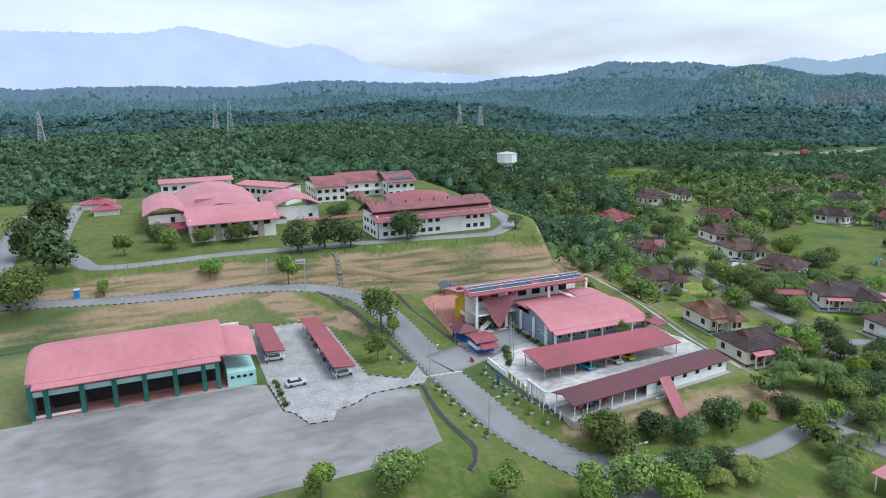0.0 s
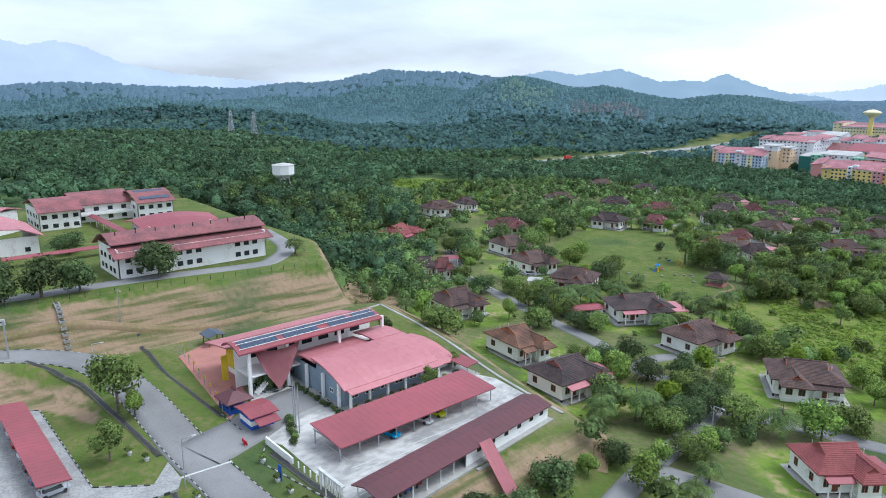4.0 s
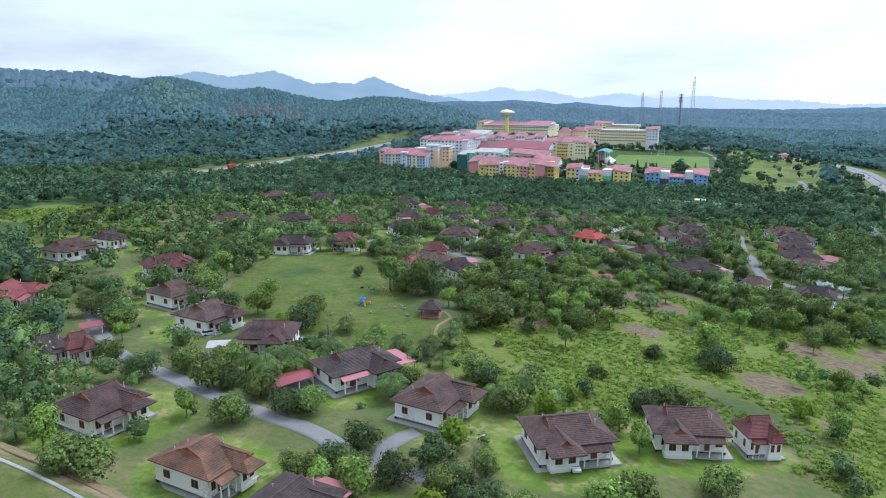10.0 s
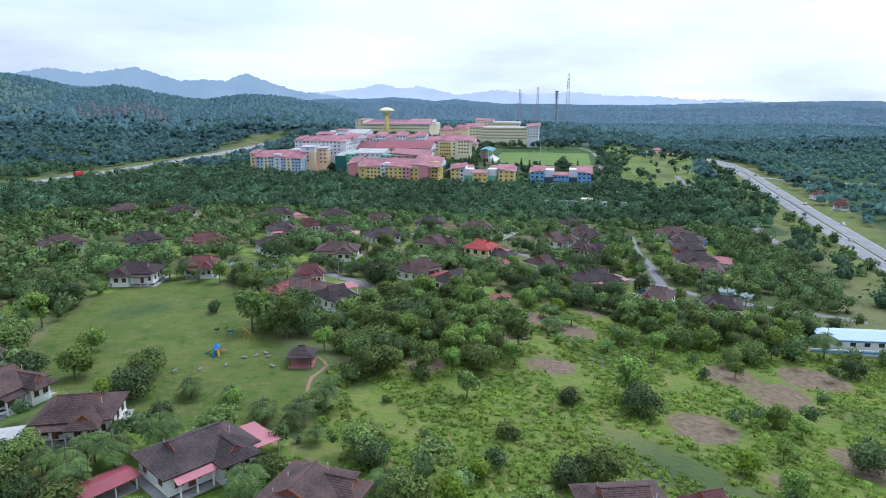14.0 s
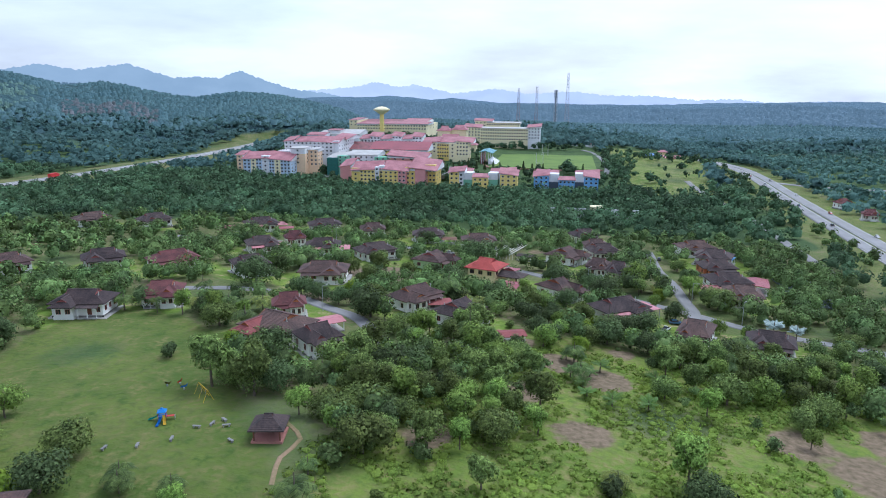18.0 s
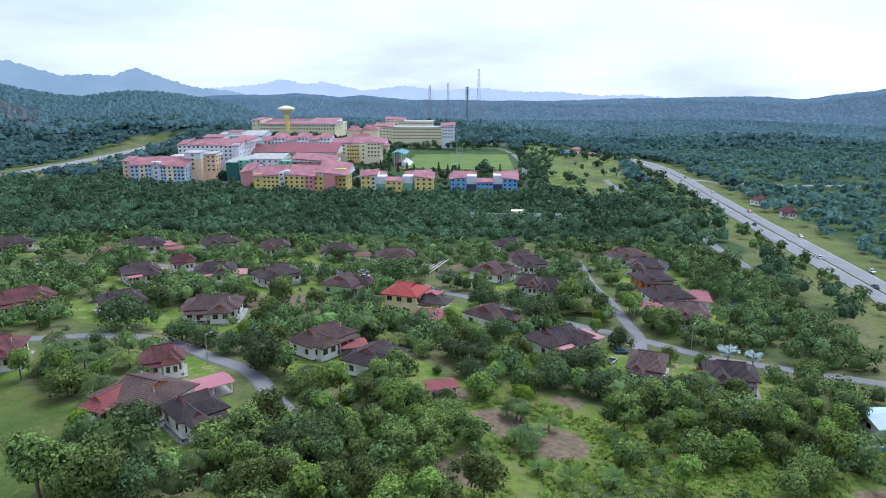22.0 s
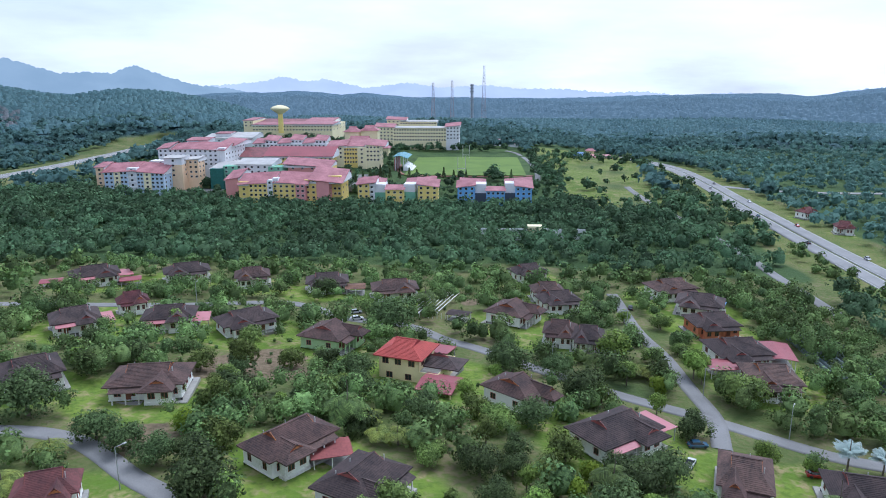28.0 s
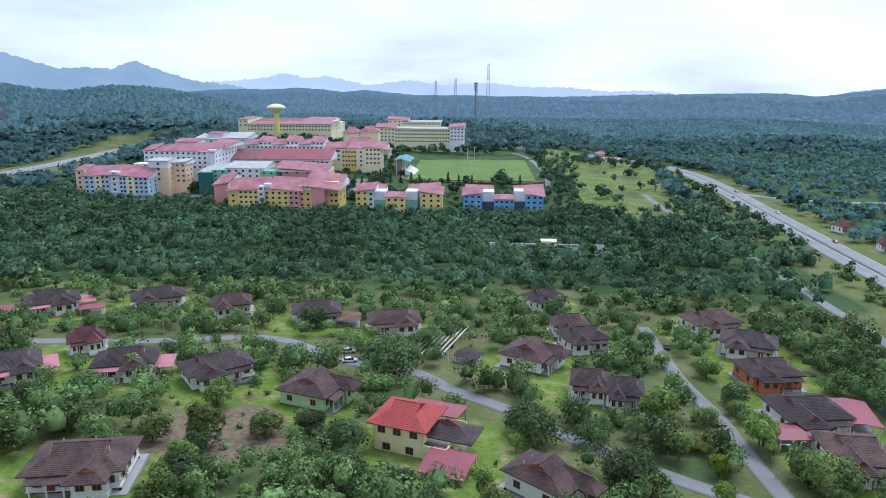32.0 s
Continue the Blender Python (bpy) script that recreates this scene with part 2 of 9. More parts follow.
# ---- ground ----
GROUND_MARKS = np.array([
    (-133, 234, 4), (-180, 200, 3.5), (-107, 174, 2), (-76, 167, 1.5), (-135, 137, 3), (-110, 122, 3),
    (-84, 55, 7.5), (-60, 40, 6), (0, 0, 2), (0, 120, 0), (-211, 285, 3), (-264, 195, 4), (-335, 181, 17), (-120, 320, 0), (-160, 345, -1),
    (-70, 355, -5), (-40, 335, -8), (0, 335, -9), (-90, 385, -8), (-135, 400, -7), (-80, 430, -10), (-12, 435, -11), (60, 300, -10),
    (80, 500, -12), (90, 850, -12), (70, 200, -7), (60, 0, -3), (-60, 500, -14), (-200, 480, -10), (-100, 600, -18), (-250, 600, -16),
], float)
GROUND_MORE = np.array([
    (-100, 690, -15), (-250, 690, -13), (-360, 760, -6), (-110, 770, -6), (-110, 900, -6), (-170, 950, 1), (-310, 950, 12), (-265, 822, 5), (-75, 950, -1), (-110, 950, 0), (25, 990, -14), (-215, 806, -4), (-200, 890, 6), (-470, 850, -10), (-430, 700, -10),
    (-400, 500, -8), (-560, 600, -11), (-520, 1000, -9), (-300, 380, 1), (-380, 300, 9), (-450, 100, 17), (-400, -100, 15), (-250, -150, 13),
    (-90, -120, 6), (100, -200, -4), (300, 300, -14), (500, 900, -14), (-40, 1200, 0), (-700, 300, 12), (-800, 900, 2), (-850, -200, 14), (800, -100, -10),
], float)
MARKS = np.vstack([GROUND_MARKS, GROUND_MORE])


def kernel(d):
    return np.where(d > 0, d * d * np.log(np.maximum(d, 1e-6)), 0)


_n = len(MARKS)
_d = np.hypot(MARKS[:, None, 0] - MARKS[None, :, 0], MARKS[:, None, 1] - MARKS[None, :, 1]) / 100
_a = np.zeros((_n + 1, _n + 1))
_a[:_n, :_n], _a[:_n, _n], _a[_n, :_n] = kernel(_d) + 0.02 * np.eye(_n), 1, 1
_w = np.linalg.solve(_a, np.r_[MARKS[:, 2], 0])


def near_line(x, y, pts):
    """Distance to a polyline and the height along it (third coordinate)."""
    best, high = np.full(x.shape, 1e9), np.zeros(x.shape)
    for (ax, ay, az), (bx, by, bz) in zip(pts, pts[1:]):
        dx, dy = bx - ax, by - ay
        s = np.clip(((x - ax) * dx + (y - ay) * dy) / (dx * dx + dy * dy + 1e-9), 0, 1)
        d = np.hypot(x - ax - s * dx, y - ay - s * dy)
        high = np.where(d < best, az + s * (bz - az), high)
        best = np.minimum(best, d)
    return best, high


def outside(x, y, poly):
    """Distance outside a polygon (0 within)."""
    d, _ = near_line(x, y, [(*p, 0) for p in poly + poly[:1]])
    within = np.zeros(x.shape, bool)
    for (ax, ay), (bx, by) in zip(poly, poly[1:] + poly[:1]):
        within ^= ((ay > y) != (by > y)) & (x < (bx - ax) * (y - ay) / (by - ay + 1e-12) + ax)
    return np.where(within, 0, d)


def ease(v):
    v = np.clip(v, 0, 1)
    return v * v * (3 - 2 * v)


PLATEAU = [(-203, -70), (-201, 0), (-199, 20), (-194, 48), (-187, 100), (-186, 112), (-215, 126), (-330, 128), (-340, 40), (-340, -70)]
PAD = [(-178, -70), (-178, 20), (-158, 37), (-140, 44), (-160, 58), (-176, 62), (-177, 112), (-172.5, 121.6), (-152, 119.6), (-136, 116.3), (-114, 111.3), (-94, 107), (-95, 62), (-92, 48), (-91, -70)]
PITCH = [(-168, 762), (-50, 763), (-52, 918), (-167, 918)]
HILL_ROAD = [(-196, -60, 15), (-196, -39, 15), (-188, -6, 15), (-184, 22, 15), (-180, 36, 14.6), (-170, 47, 13.4), (-152, 51, 11.6), (-127, 51, 10), (-112, 52, 9.4), (-95, 54, 8.3), (-82, 60, 7.2), (-60, 68, 5.5)]
WEST_WAY = [(-585, 300, -9), (-560, 430, -10), (-532, 577, -10), (-515, 700, -10), (-510, 850, -10), (-517, 985, -10), (-530, 1080, -10)]
# far ridges, seen from above the campus: distance, depth, and (bearing to the left of +y, rise in degrees)
RIDGES = [
    (1480, 230, [(53, -2.2), (49, -0.9), (46.4, 0.3), (45, 0.8), (43.7, 1.05), (42.5, 0.85), (41.4, 0.6), (40, 0.25), (38.7, -0.1), (37.5, 0.05), (36.4, 0.2), (35, 0.0), (33.2, -0.4), (31.5, -0.7), (30.4, -0.8), (29, -0.6), (27.7, -0.5), (26, -0.6), (24.6, -0.8), (22.4, -1.3), (20, -1.9), (16, -2.8)]),
    (2050, 400, [(140, 0.3), (105, 0.1), (99, -0.1), (96, 0.15), (92.7, 0.0), (88, -0.1), (83, -0.1), (80, 0.15), (75.5, 0.2), (70.5, -0.1), (66, 0.0), (62.7, 0.2), (60, 0.3), (58, 0.6), (56.5, 1.05), (54, 1.5), (52.5, 1.3), (51, 1.2), (48, 1.05), (46.4, 0.75), (44, 0.5), (40, 0.1), (36, -0.4), (28, -1.2), (20, -1.7)]),
    (3300, 700, [(30, -1.2), (26, -1.0), (19, -0.8), (15.9, -0.65), (12.4, -0.95), (10.6, -0.7), (6.9, -1.2), (0.5, -1.35), (-5.9, -1.2), (-11.6, -1.1), (-17.8, -0.85), (-22.4, -1.05), (-25.9, -0.5), (-28.2, -0.2), (-34, 0.2), (-50, 0.1), (-90, -0.5)]),
    (1150, 120, [(116, -1.6), (104, -1.5), (97, -1.75), (93, -1.7), (88, -1.9), (82, -1.9), (76, -1.5), (72, -1.4), (68, -1.7), (63, -2.2), (58, -2.6)]),
]


def height(x, y):
    x, y = np.asarray(x, float), np.asarray(y, float)
    cx, cy = np.clip(x, -900, 900), np.clip(y, -250, 1250)
    h = _w[_n] + sum(w * kernel(np.hypot(cx - mx, cy - my) / 100) for w, (mx, my, _) in zip(_w[:_n], MARKS))
    r, bearing = np.hypot(x + 40, y - 60), np.degrees(np.arctan2(-(x + 40), y - 60))
    far = ease((np.hypot(x + 150, y - 400) - 650) / 900)
    h = h * (1 - far) - (12 + 0.009 * np.maximum(r - 1000, 0) * ease((25 - bearing) / 20)) * far
    for away, deep, line in RIDGES:
        az, rise = np.array(line[::-1]).T
        top = 67 + away * np.tan(np.radians(np.interp(bearing, az, rise)))
        edge = ease((bearing - az[0]) / 4) * ease((az[-1] - bearing) / 4)
        h = np.maximum(h, h + (top - h) * edge * np.exp(-((r - away) / deep) ** 2))
    h = h + ease((r - 650) / 500) * (7 * np.sin(x / 93 + 1.3 * np.sin(y / 140)) * np.sin(y / 117 + x / 310) - 3)
    for poly, z, run in ((PLATEAU, 20, 9), (PAD, 10, 9), (PITCH, -5.9, 12)):
        d = outside(x, y, poly)
        h = h + (z - h) * (1 - ease(d / run))
    d, z = near_line(x, y, WEST_WAY)
    h = h + (z - h) * (1 - ease((d - 14) / 40))
    d, z = near_line(x, y, HILL_ROAD)
    h = h + (z - h) * (1 - ease((d - 4.5) / 6))
    return h


def steps(lo, hi, fine_lo, fine_hi, fine, grow=1.12, most=30):
    mid = list(np.arange(fine_lo, fine_hi + 0.1, fine))
    s, v = fine, fine_hi
    while v < hi:
        s = min(s * grow, most)
        v += s
        mid.append(v)
    s, v = fine, fine_lo
    while v > lo:
        s = min(s * grow, most)
        v -= s
        mid.insert(0, v)
    return np.array(mid)


FIELD = [(-206, 240), (-214, 268), (-212, 288), (-190, 291), (-168, 276), (-148, 246), (-130, 226), (-124, 208), (-138, 199), (-160, 203), (-180, 208), (-198, 224)]
VILLAGE = [(-185, 125), (-230, 150), (-290, 170), (-320, 240), (-345, 330), (-350, 440), (-270, 490), (-150, 505), (-60, 505), (30, 485), (45, 300), (30, 150), (10, 40), (-60, -20), (-60, -80), (-345, -80), (-345, 128)]
SCRUB = [(-110, 195), (-118, 222), (-95, 262), (-86, 296), (-62, 302), (-44, 292), (-10, 290), (20, 280), (25, 200), (0, 160), (-45, 195), (-80, 192)]
MOTORWAY_LINE = [(66, -60, 0), (68, 150, 0), (72, 350, 0), (76, 460, 0), (80, 540, 0), (84, 630, 0), (86, 710, 0), (89, 810, 0), (86, 900, 0)]
MEADOW = [(-34, 700), (-30, 790), (-36, 950), (-20, 1040), (60, 1010), (58, 900), (34, 770), (30, 660), (2, 655)]
CLEARING = [(-323, 242), (-366, 274), (-392, 326), (-348, 322), (-283, 288), (-281, 256), (-296, 240)]
GREEN_EDGE = [(-178, 36), (-135, 36), (-92, 40), (-86, 16), (-60, 40), (-58, 112), (-93, 112), (-94, 62), (-120, 64), (-150, 66), (-176, 62)]
CORNER_LAWN = [(-164, 103), (-170, 113), (-170.5, 120), (-152.5, 117.8), (-138, 114.8), (-141, 107), (-146, 102)]
FORECOURTS = []  # mown ground round each house, filled in below


def ground_cover(x, y):
    """Shares of woodland floor, lawn, dry bank, bare earth, waste ground, haze-tinted far woods and gardens."""
    wob = 6 * np.sin(x / 11 + np.sin(y / 17)) + 5 * np.sin(y / 9 + x / 23)
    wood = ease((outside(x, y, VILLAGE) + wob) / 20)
    field = 1 - ease((outside(x, y, FIELD) + 0.2 * wob) / 6)
    lawn = 1 - ease(outside(x, y, PLATEAU) / 3)
    lawn = np.maximum(lawn, 0.95 * (1 - ease((outside(x, y, GREEN_EDGE) + 0.3 * wob) / 5)))
    lawn = np.maximum(lawn, 1 - ease(outside(x, y, CORNER_LAWN) / 1.5))
    garden = np.zeros(np.shape(x))
    for hx, hy, r in FORECOURTS:
        garden = np.maximum(garden, 0.9 * (1 - ease((np.hypot(x - hx, y - hy) - r + 0.35 * wob) / 8)))
    dp, dd = outside(x, y, PLATEAU), outside(x, y, PAD)
    bank = ease(dp / 2) * ease((13 - dp) / 4) * (x > -222) * (y < 128)
    bank = np.maximum(bank, ease(dp / 2) * ease((26 - dp) / 4) * ease((140 - y) / 3) * (x > -236) * (x < -178) * (y > 100))
    bank = np.maximum(bank, ease(dd / 2) * ease((9 - dd) / 3) * (x < -132) * (y < 45))
    bank = np.maximum(bank, 0.75 * ease(dd / 2) * ease((8 - dd) / 4) * (x > -97) * (y > 62))
    bank = np.maximum(bank, 0.8 * ease(dd - 0.5) * ease((10 - dd) / 3) * (x > -174) * (x < -95) * (y > 106))
    earth = np.zeros(x.shape)
    for ex, ey, r in ((-71, 250, 13), (-42, 224, 11), (-18, 250, 16), (-5, 220, 14), (-85, 268, 10), (-146, 380, 10), (-160, 366, 9), (-60, 306, 7), (-5, 265, 12), (-92, 300, 5), (-30, 205, 8), (-142, 368, 17), (-156, 373, 10), (-67, 279, 12), (-30, 260, 13), (-104, 237, 6), (-80, 287, 7), (-156, 326, 7), (-94, 452, 8), (-50, 441, 7)):
        earth = np.maximum(earth, 1 - ease((np.hypot(x - ex, y - ey) + 0.5 * wob - r * 0.22) / (r * 0.6)))
    scrub = 1 - ease((outside(x, y, SCRUB) + wob) / 14)
    wood = wood * ease((near_line(x, y, WEST_WAY)[0] - 26) / 30) * ease((outside(x, y, CLEARING) + wob) / 12)
    scrub = np.maximum(scrub, 1 - ease((outside(x, y, CLEARING) + wob) / 12))
    aside = near_line(x, y, MOTORWAY_LINE)[0] + 0.3 * wob
    wood = wood * ease((aside - 24) / 10)
    scrub = np.maximum(scrub, 0.45 * (1 - ease((aside - 22) / 10)))
    meadow = 1 - ease((outside(x, y, MEADOW) + 0.5 * wob) / 8)
    wood = wood * (1 - meadow)
    garden = np.maximum(garden, 0.55 * meadow)
    # the haze-tinted ground takes over with distance
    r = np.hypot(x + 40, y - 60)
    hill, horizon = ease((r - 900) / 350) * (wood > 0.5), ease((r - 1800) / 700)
    return np.stack([wood, lawn, bank, earth, scrub, hill, horizon, garden, field], -1)


def ground_material():
    m = bpy.data.materials.new("mixed_ground")
    m.use_nodes = True
    nodes, links = m.node_tree.nodes, m.node_tree.links
    bsdf = nodes["Principled BSDF"]
    place = nodes.new("ShaderNodeNewGeometry")

    def cloud(scale, detail=5, stretch=(1, 1, 1)):
        n = nodes.new("ShaderNodeTexNoise")
        n.inputs["Scale"].default_value, n.inputs["Detail"].default_value = scale, detail
        mp = nodes.new("ShaderNodeMapping")
        mp.inputs["Scale"].default_value = stretch
        links.new(place.outputs["Position"], mp.inputs[0])
        links.new(mp.outputs[0], n.inputs["Vector"])
        return n.outputs["Fac"]

    broad, fine, streak = cloud(0.06), cloud(0.7, 7), cloud(0.35, 6, (1.0, 0.14, 2.2))

    def mottled(a, b, fac, lo=0.35, hi=0.65):
        ramp = nodes.new("ShaderNodeValToRGB")
        ramp.color_ramp.elements[0].position, ramp.color_ramp.elements[0].color = lo, (*a, 1)
        ramp.color_ramp.elements[1].position, ramp.color_ramp.elements[1].color = hi, (*b, 1)
        links.new(fac, ramp.inputs[0])
        return ramp.outputs[0]

    def mixed(fac, a, b):
        n = nodes.new("ShaderNodeMix")
        n.data_type = "RGBA"
        links.new(fac, n.inputs[0])
        links.new(a, n.inputs[6])
        links.new(b, n.inputs[7])
        return n.outputs[2]

    patchy = cloud(0.22, 5)

    def share(name, grain=None):
        n = nodes.new("ShaderNodeAttribute")
        n.attribute_name = name
        add = nodes.new("ShaderNodeMath")
        add.operation = "MULTIPLY_ADD"
        links.new(grain or fine, add.inputs[0])
        add.inputs[1].default_value = 1.1 if grain else 0.5
        links.new(n.outputs["Fac"], add.inputs[2])
        cut = nodes.new("ShaderNodeMapRange")
        cut.inputs[1].default_value, cut.inputs[2].default_value = (1.0, 1.25) if grain else (0.55, 0.95)
        links.new(add.outputs[0], cut.inputs[0])
        return cut.outputs[0]

    crisp = nodes.new("ShaderNodeMapRange")
    crisp.inputs[1].default_value, crisp.inputs[2].default_value = 0.40, 0.60
    links.new(fine, crisp.inputs[0])
    sharp = crisp.outputs[0]
    col = mixed(sharp, mottled((0.088, 0.122, 0.036), (0.148, 0.178, 0.052), broad), mottled((0.106, 0.134, 0.040), (0.215, 0.180, 0.100), broad))
    col = mixed(share("scrub"), col, mixed(sharp, mottled((0.128, 0.190, 0.030), (0.185, 0.232, 0.044), broad), mottled((0.105, 0.160, 0.028), (0.225, 0.208, 0.076), patchy)))
    col = mixed(share("garden"), col, mixed(sharp, mottled((0.120, 0.195, 0.026), (0.205, 0.275, 0.046), broad), mottled((0.125, 0.190, 0.030), (0.330, 0.275, 0.135), patchy, 0.47, 0.62)))
    col = mixed(share("lawn"), col, mixed(sharp, mottled((0.078, 0.122, 0.022), (0.118, 0.158, 0.032), broad), mottled((0.082, 0.124, 0.026), (0.180, 0.162, 0.066), patchy)))
    col = mixed(share("field"), col, mixed(sharp, mottled((0.076, 0.118, 0.022), (0.130, 0.165, 0.034), broad), mottled((0.068, 0.110, 0.021), (0.165, 0.162, 0.056), patchy)))
    col = mixed(share("bank"), col, mixed(fine, mottled((0.118, 0.128, 0.046), (0.300, 0.205, 0.128), streak, 0.39, 0.53), mottled((0.132, 0.130, 0.052), (0.335, 0.242, 0.155), streak, 0.33, 0.55)))
    col = mixed(share("earth", patchy), col, mottled((0.14, 0.112, 0.064), (0.245, 0.18, 0.12), fine))
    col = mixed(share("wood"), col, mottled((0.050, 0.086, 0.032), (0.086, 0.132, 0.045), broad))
    # blue haze over far ground is mixed into its colour, in two steps
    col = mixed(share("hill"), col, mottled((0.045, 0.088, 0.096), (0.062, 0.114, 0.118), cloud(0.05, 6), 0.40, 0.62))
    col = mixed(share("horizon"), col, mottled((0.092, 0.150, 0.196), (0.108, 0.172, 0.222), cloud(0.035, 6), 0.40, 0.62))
    links.new(col, bsdf.inputs["Base Color"])
    bsdf.inputs["Roughness"].default_value, bsdf.inputs["Specular IOR Level"].default_value = 0.95, 0.15
    relief = nodes.new("ShaderNodeBump")
    relief.inputs["Strength"].default_value, relief.inputs["Distance"].default_value = 0.8, 0.6
    links.new(fine, relief.inputs["Height"])
    canopy_bump = nodes.new("ShaderNodeBump")
    canopy_bump.inputs["Distance"].default_value = 9.0
    links.new(share("hill"), canopy_bump.inputs["Strength"])
    links.new(cloud(0.085, 3), canopy_bump.inputs["Height"])
    links.new(canopy_bump.outputs[0], relief.inputs["Normal"])
    links.new(relief.outputs[0], bsdf.inputs["Normal"])
    return m


def quick_mesh(name, verts, faces, mats, index=None, smooth=True, normals=None):
    """A mesh from arrays; all faces have the same number of corners."""
    me = bpy.data.meshes.new(name)
    nf, k = faces.shape
    me.vertices.add(len(verts))
    me.vertices.foreach_set("co", np.ascontiguousarray(verts, np.float32).ravel())
    me.loops.add(nf * k)
    me.loops.foreach_set("vertex_index", np.ascontiguousarray(faces, np.int32).ravel())
    me.polygons.add(nf)
    me.polygons.foreach_set("loop_start", np.arange(0, nf * k, k, dtype=np.int32))
    me.polygons.foreach_set("use_smooth", np.full(nf, smooth))
    for m in mats:
        me.materials.append(m)
    if index is not None:
        me.polygons.foreach_set("material_index", index.astype(np.int32))
    if normals is not None:
        me.attributes.new("custom_normal", "FLOAT_VECTOR", "POINT").data.foreach_set("vector", np.ascontiguousarray(normals, np.float32).ravel())
    me.update(calc_edges=True)
    return me


def lay_ground():
    gx = steps(-4700, 4700, -345, 110, 3.0)
    gy = steps(-2500, 4800, -72, 510, 3.0)
    X, Y = np.meshgrid(gx, gy, indexing="ij")
    nx, ny = len(gx), len(gy)
    verts = np.stack([X.ravel(), Y.ravel(), height(X, Y).ravel()], -1)
    i = (np.arange(nx - 1)[:, None] * ny + np.arange(ny - 1)).ravel()
    me = quick_mesh("ground", verts, np.stack([i, i + ny, i + ny + 1, i + 1], -1), [ground_material()])
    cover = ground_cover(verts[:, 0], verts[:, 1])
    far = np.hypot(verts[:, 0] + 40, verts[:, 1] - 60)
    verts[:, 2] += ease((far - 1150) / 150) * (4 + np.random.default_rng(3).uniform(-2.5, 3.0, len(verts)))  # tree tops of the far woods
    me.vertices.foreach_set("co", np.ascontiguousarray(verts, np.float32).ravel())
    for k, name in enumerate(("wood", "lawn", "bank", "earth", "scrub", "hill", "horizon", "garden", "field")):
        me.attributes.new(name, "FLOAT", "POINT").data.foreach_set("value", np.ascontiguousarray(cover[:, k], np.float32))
    return tagged(new("ground", me), "green grassy ground with dry cut banks and woods", "ground", kind="structure")


def part(name, bm, mat, parent=None, label="", smooth=False):
    me = bpy.data.meshes.new(name)
    bm.to_mesh(me)
    bm.free()
    if smooth:
        me.polygons.foreach_set("use_smooth", np.ones(len(me.polygons), bool))
    for m in mat if isinstance(mat, (list, tuple)) else [mat]:
        me.materials.append(m)
    ob = new(name, me)
    if parent:
        ob.parent = parent
    return tagged(ob, label)


def ribbon(name, line, width, mat, label, category, lift=0.07, z=None):
    """A road along a line of (x, y), smoothed, with a little camber, laid on the ground."""
    pts = [Vector((p[0], p[1], 0)) for p in line]
    fine = []
    for k in range(len(pts) - 1):
        p0, p1, p2, p3 = pts[max(k - 1, 0)], pts[k], pts[k + 1], pts[min(k + 2, len(pts) - 1)]
        n = max(2, int((p2 - p1).length / 2.5))
        for s in range(n):
            t = s / n
            fine.append(0.5 * ((2 * p1) + (p2 - p0) * t + (2 * p0 - 5 * p1 + 4 * p2 - p3) * t * t + (3 * p1 - p0 - 3 * p2 + p3) * t ** 3))
    fine.append(pts[-1])
    bm = bmesh.new()
    rows = []
    cols = [-0.5, -0.25, 0, 0.25, 0.5]
    for k, p in enumerate(fine):
        d = (fine[min(k + 1, len(fine) - 1)] - fine[max(k - 1, 0)]).normalized()
        side = Vector((d.y, -d.x, 0))
        row = []
        for c in [-0.5] + cols + [0.5]:
            q = p + side * c * width
            row.append([q.x, q.y, 0.0])
        rows.append(row)
    flat = np.array(rows)
    hz = height(flat[..., 0], flat[..., 1])
    top = np.maximum(hz[:, 1:-1].max(1, keepdims=True) * 0.5 + hz * 0.5, hz) + lift
    top[:, 0], top[:, -1] = hz[:, 0] - 0.4, hz[:, -1] - 0.4
    vs = [[bm.verts.new((*flat[a, b, :2], top[a, b])) for b in range(7)] for a in range(len(fine))]
    for a in range(len(fine) - 1):
        for b in range(6):
            bm.faces.new((vs[a][b], vs[a][b + 1], vs[a + 1][b + 1], vs[a + 1][b]))
    bmesh.ops.recalc_face_normals(bm, faces=bm.faces)
    return tagged(part(name, bm, mat, smooth=True), label, category, kind="structure"), fine, flat[:, [1, 5]]



def box(bm, x0, x1, y0, y1, z0, z1, mat=0):
    vs = [bm.verts.new(p) for p in ((x0, y0, z0), (x1, y0, z0), (x1, y1, z0), (x0, y1, z0), (x0, y0, z1), (x1, y0, z1), (x1, y1, z1), (x0, y1, z1))]
    for q in ((3, 2, 1, 0), (4, 5, 6, 7), (0, 1, 5, 4), (1, 2, 6, 5), (2, 3, 7, 6), (3, 0, 4, 7)):
        bm.faces.new([vs[i] for i in q]).material_index = mat
    return vs


def boxed(name, dims, mat, parent, label="", at=None):
    bm = bmesh.new()
    box(bm, *dims)
    ob = part(name, bm, mat, parent, label)
    if at is not None:
        ob.matrix_basis = at
    return ob


def slab_face(bm, pts, thick, mat=0):
    """A flat polygon given a thickness downward."""
    top = [bm.verts.new(p) for p in pts]
    low = [bm.verts.new((p[0], p[1], p[2] - thick)) for p in pts]
    bm.faces.new(top).material_index = mat
    bm.faces.new(low[::-1]).material_index = mat
    for k in range(len(pts)):
        j = (k + 1) % len(pts)
        bm.faces.new((top[j], top[k], low[k], low[j])).material_index = mat


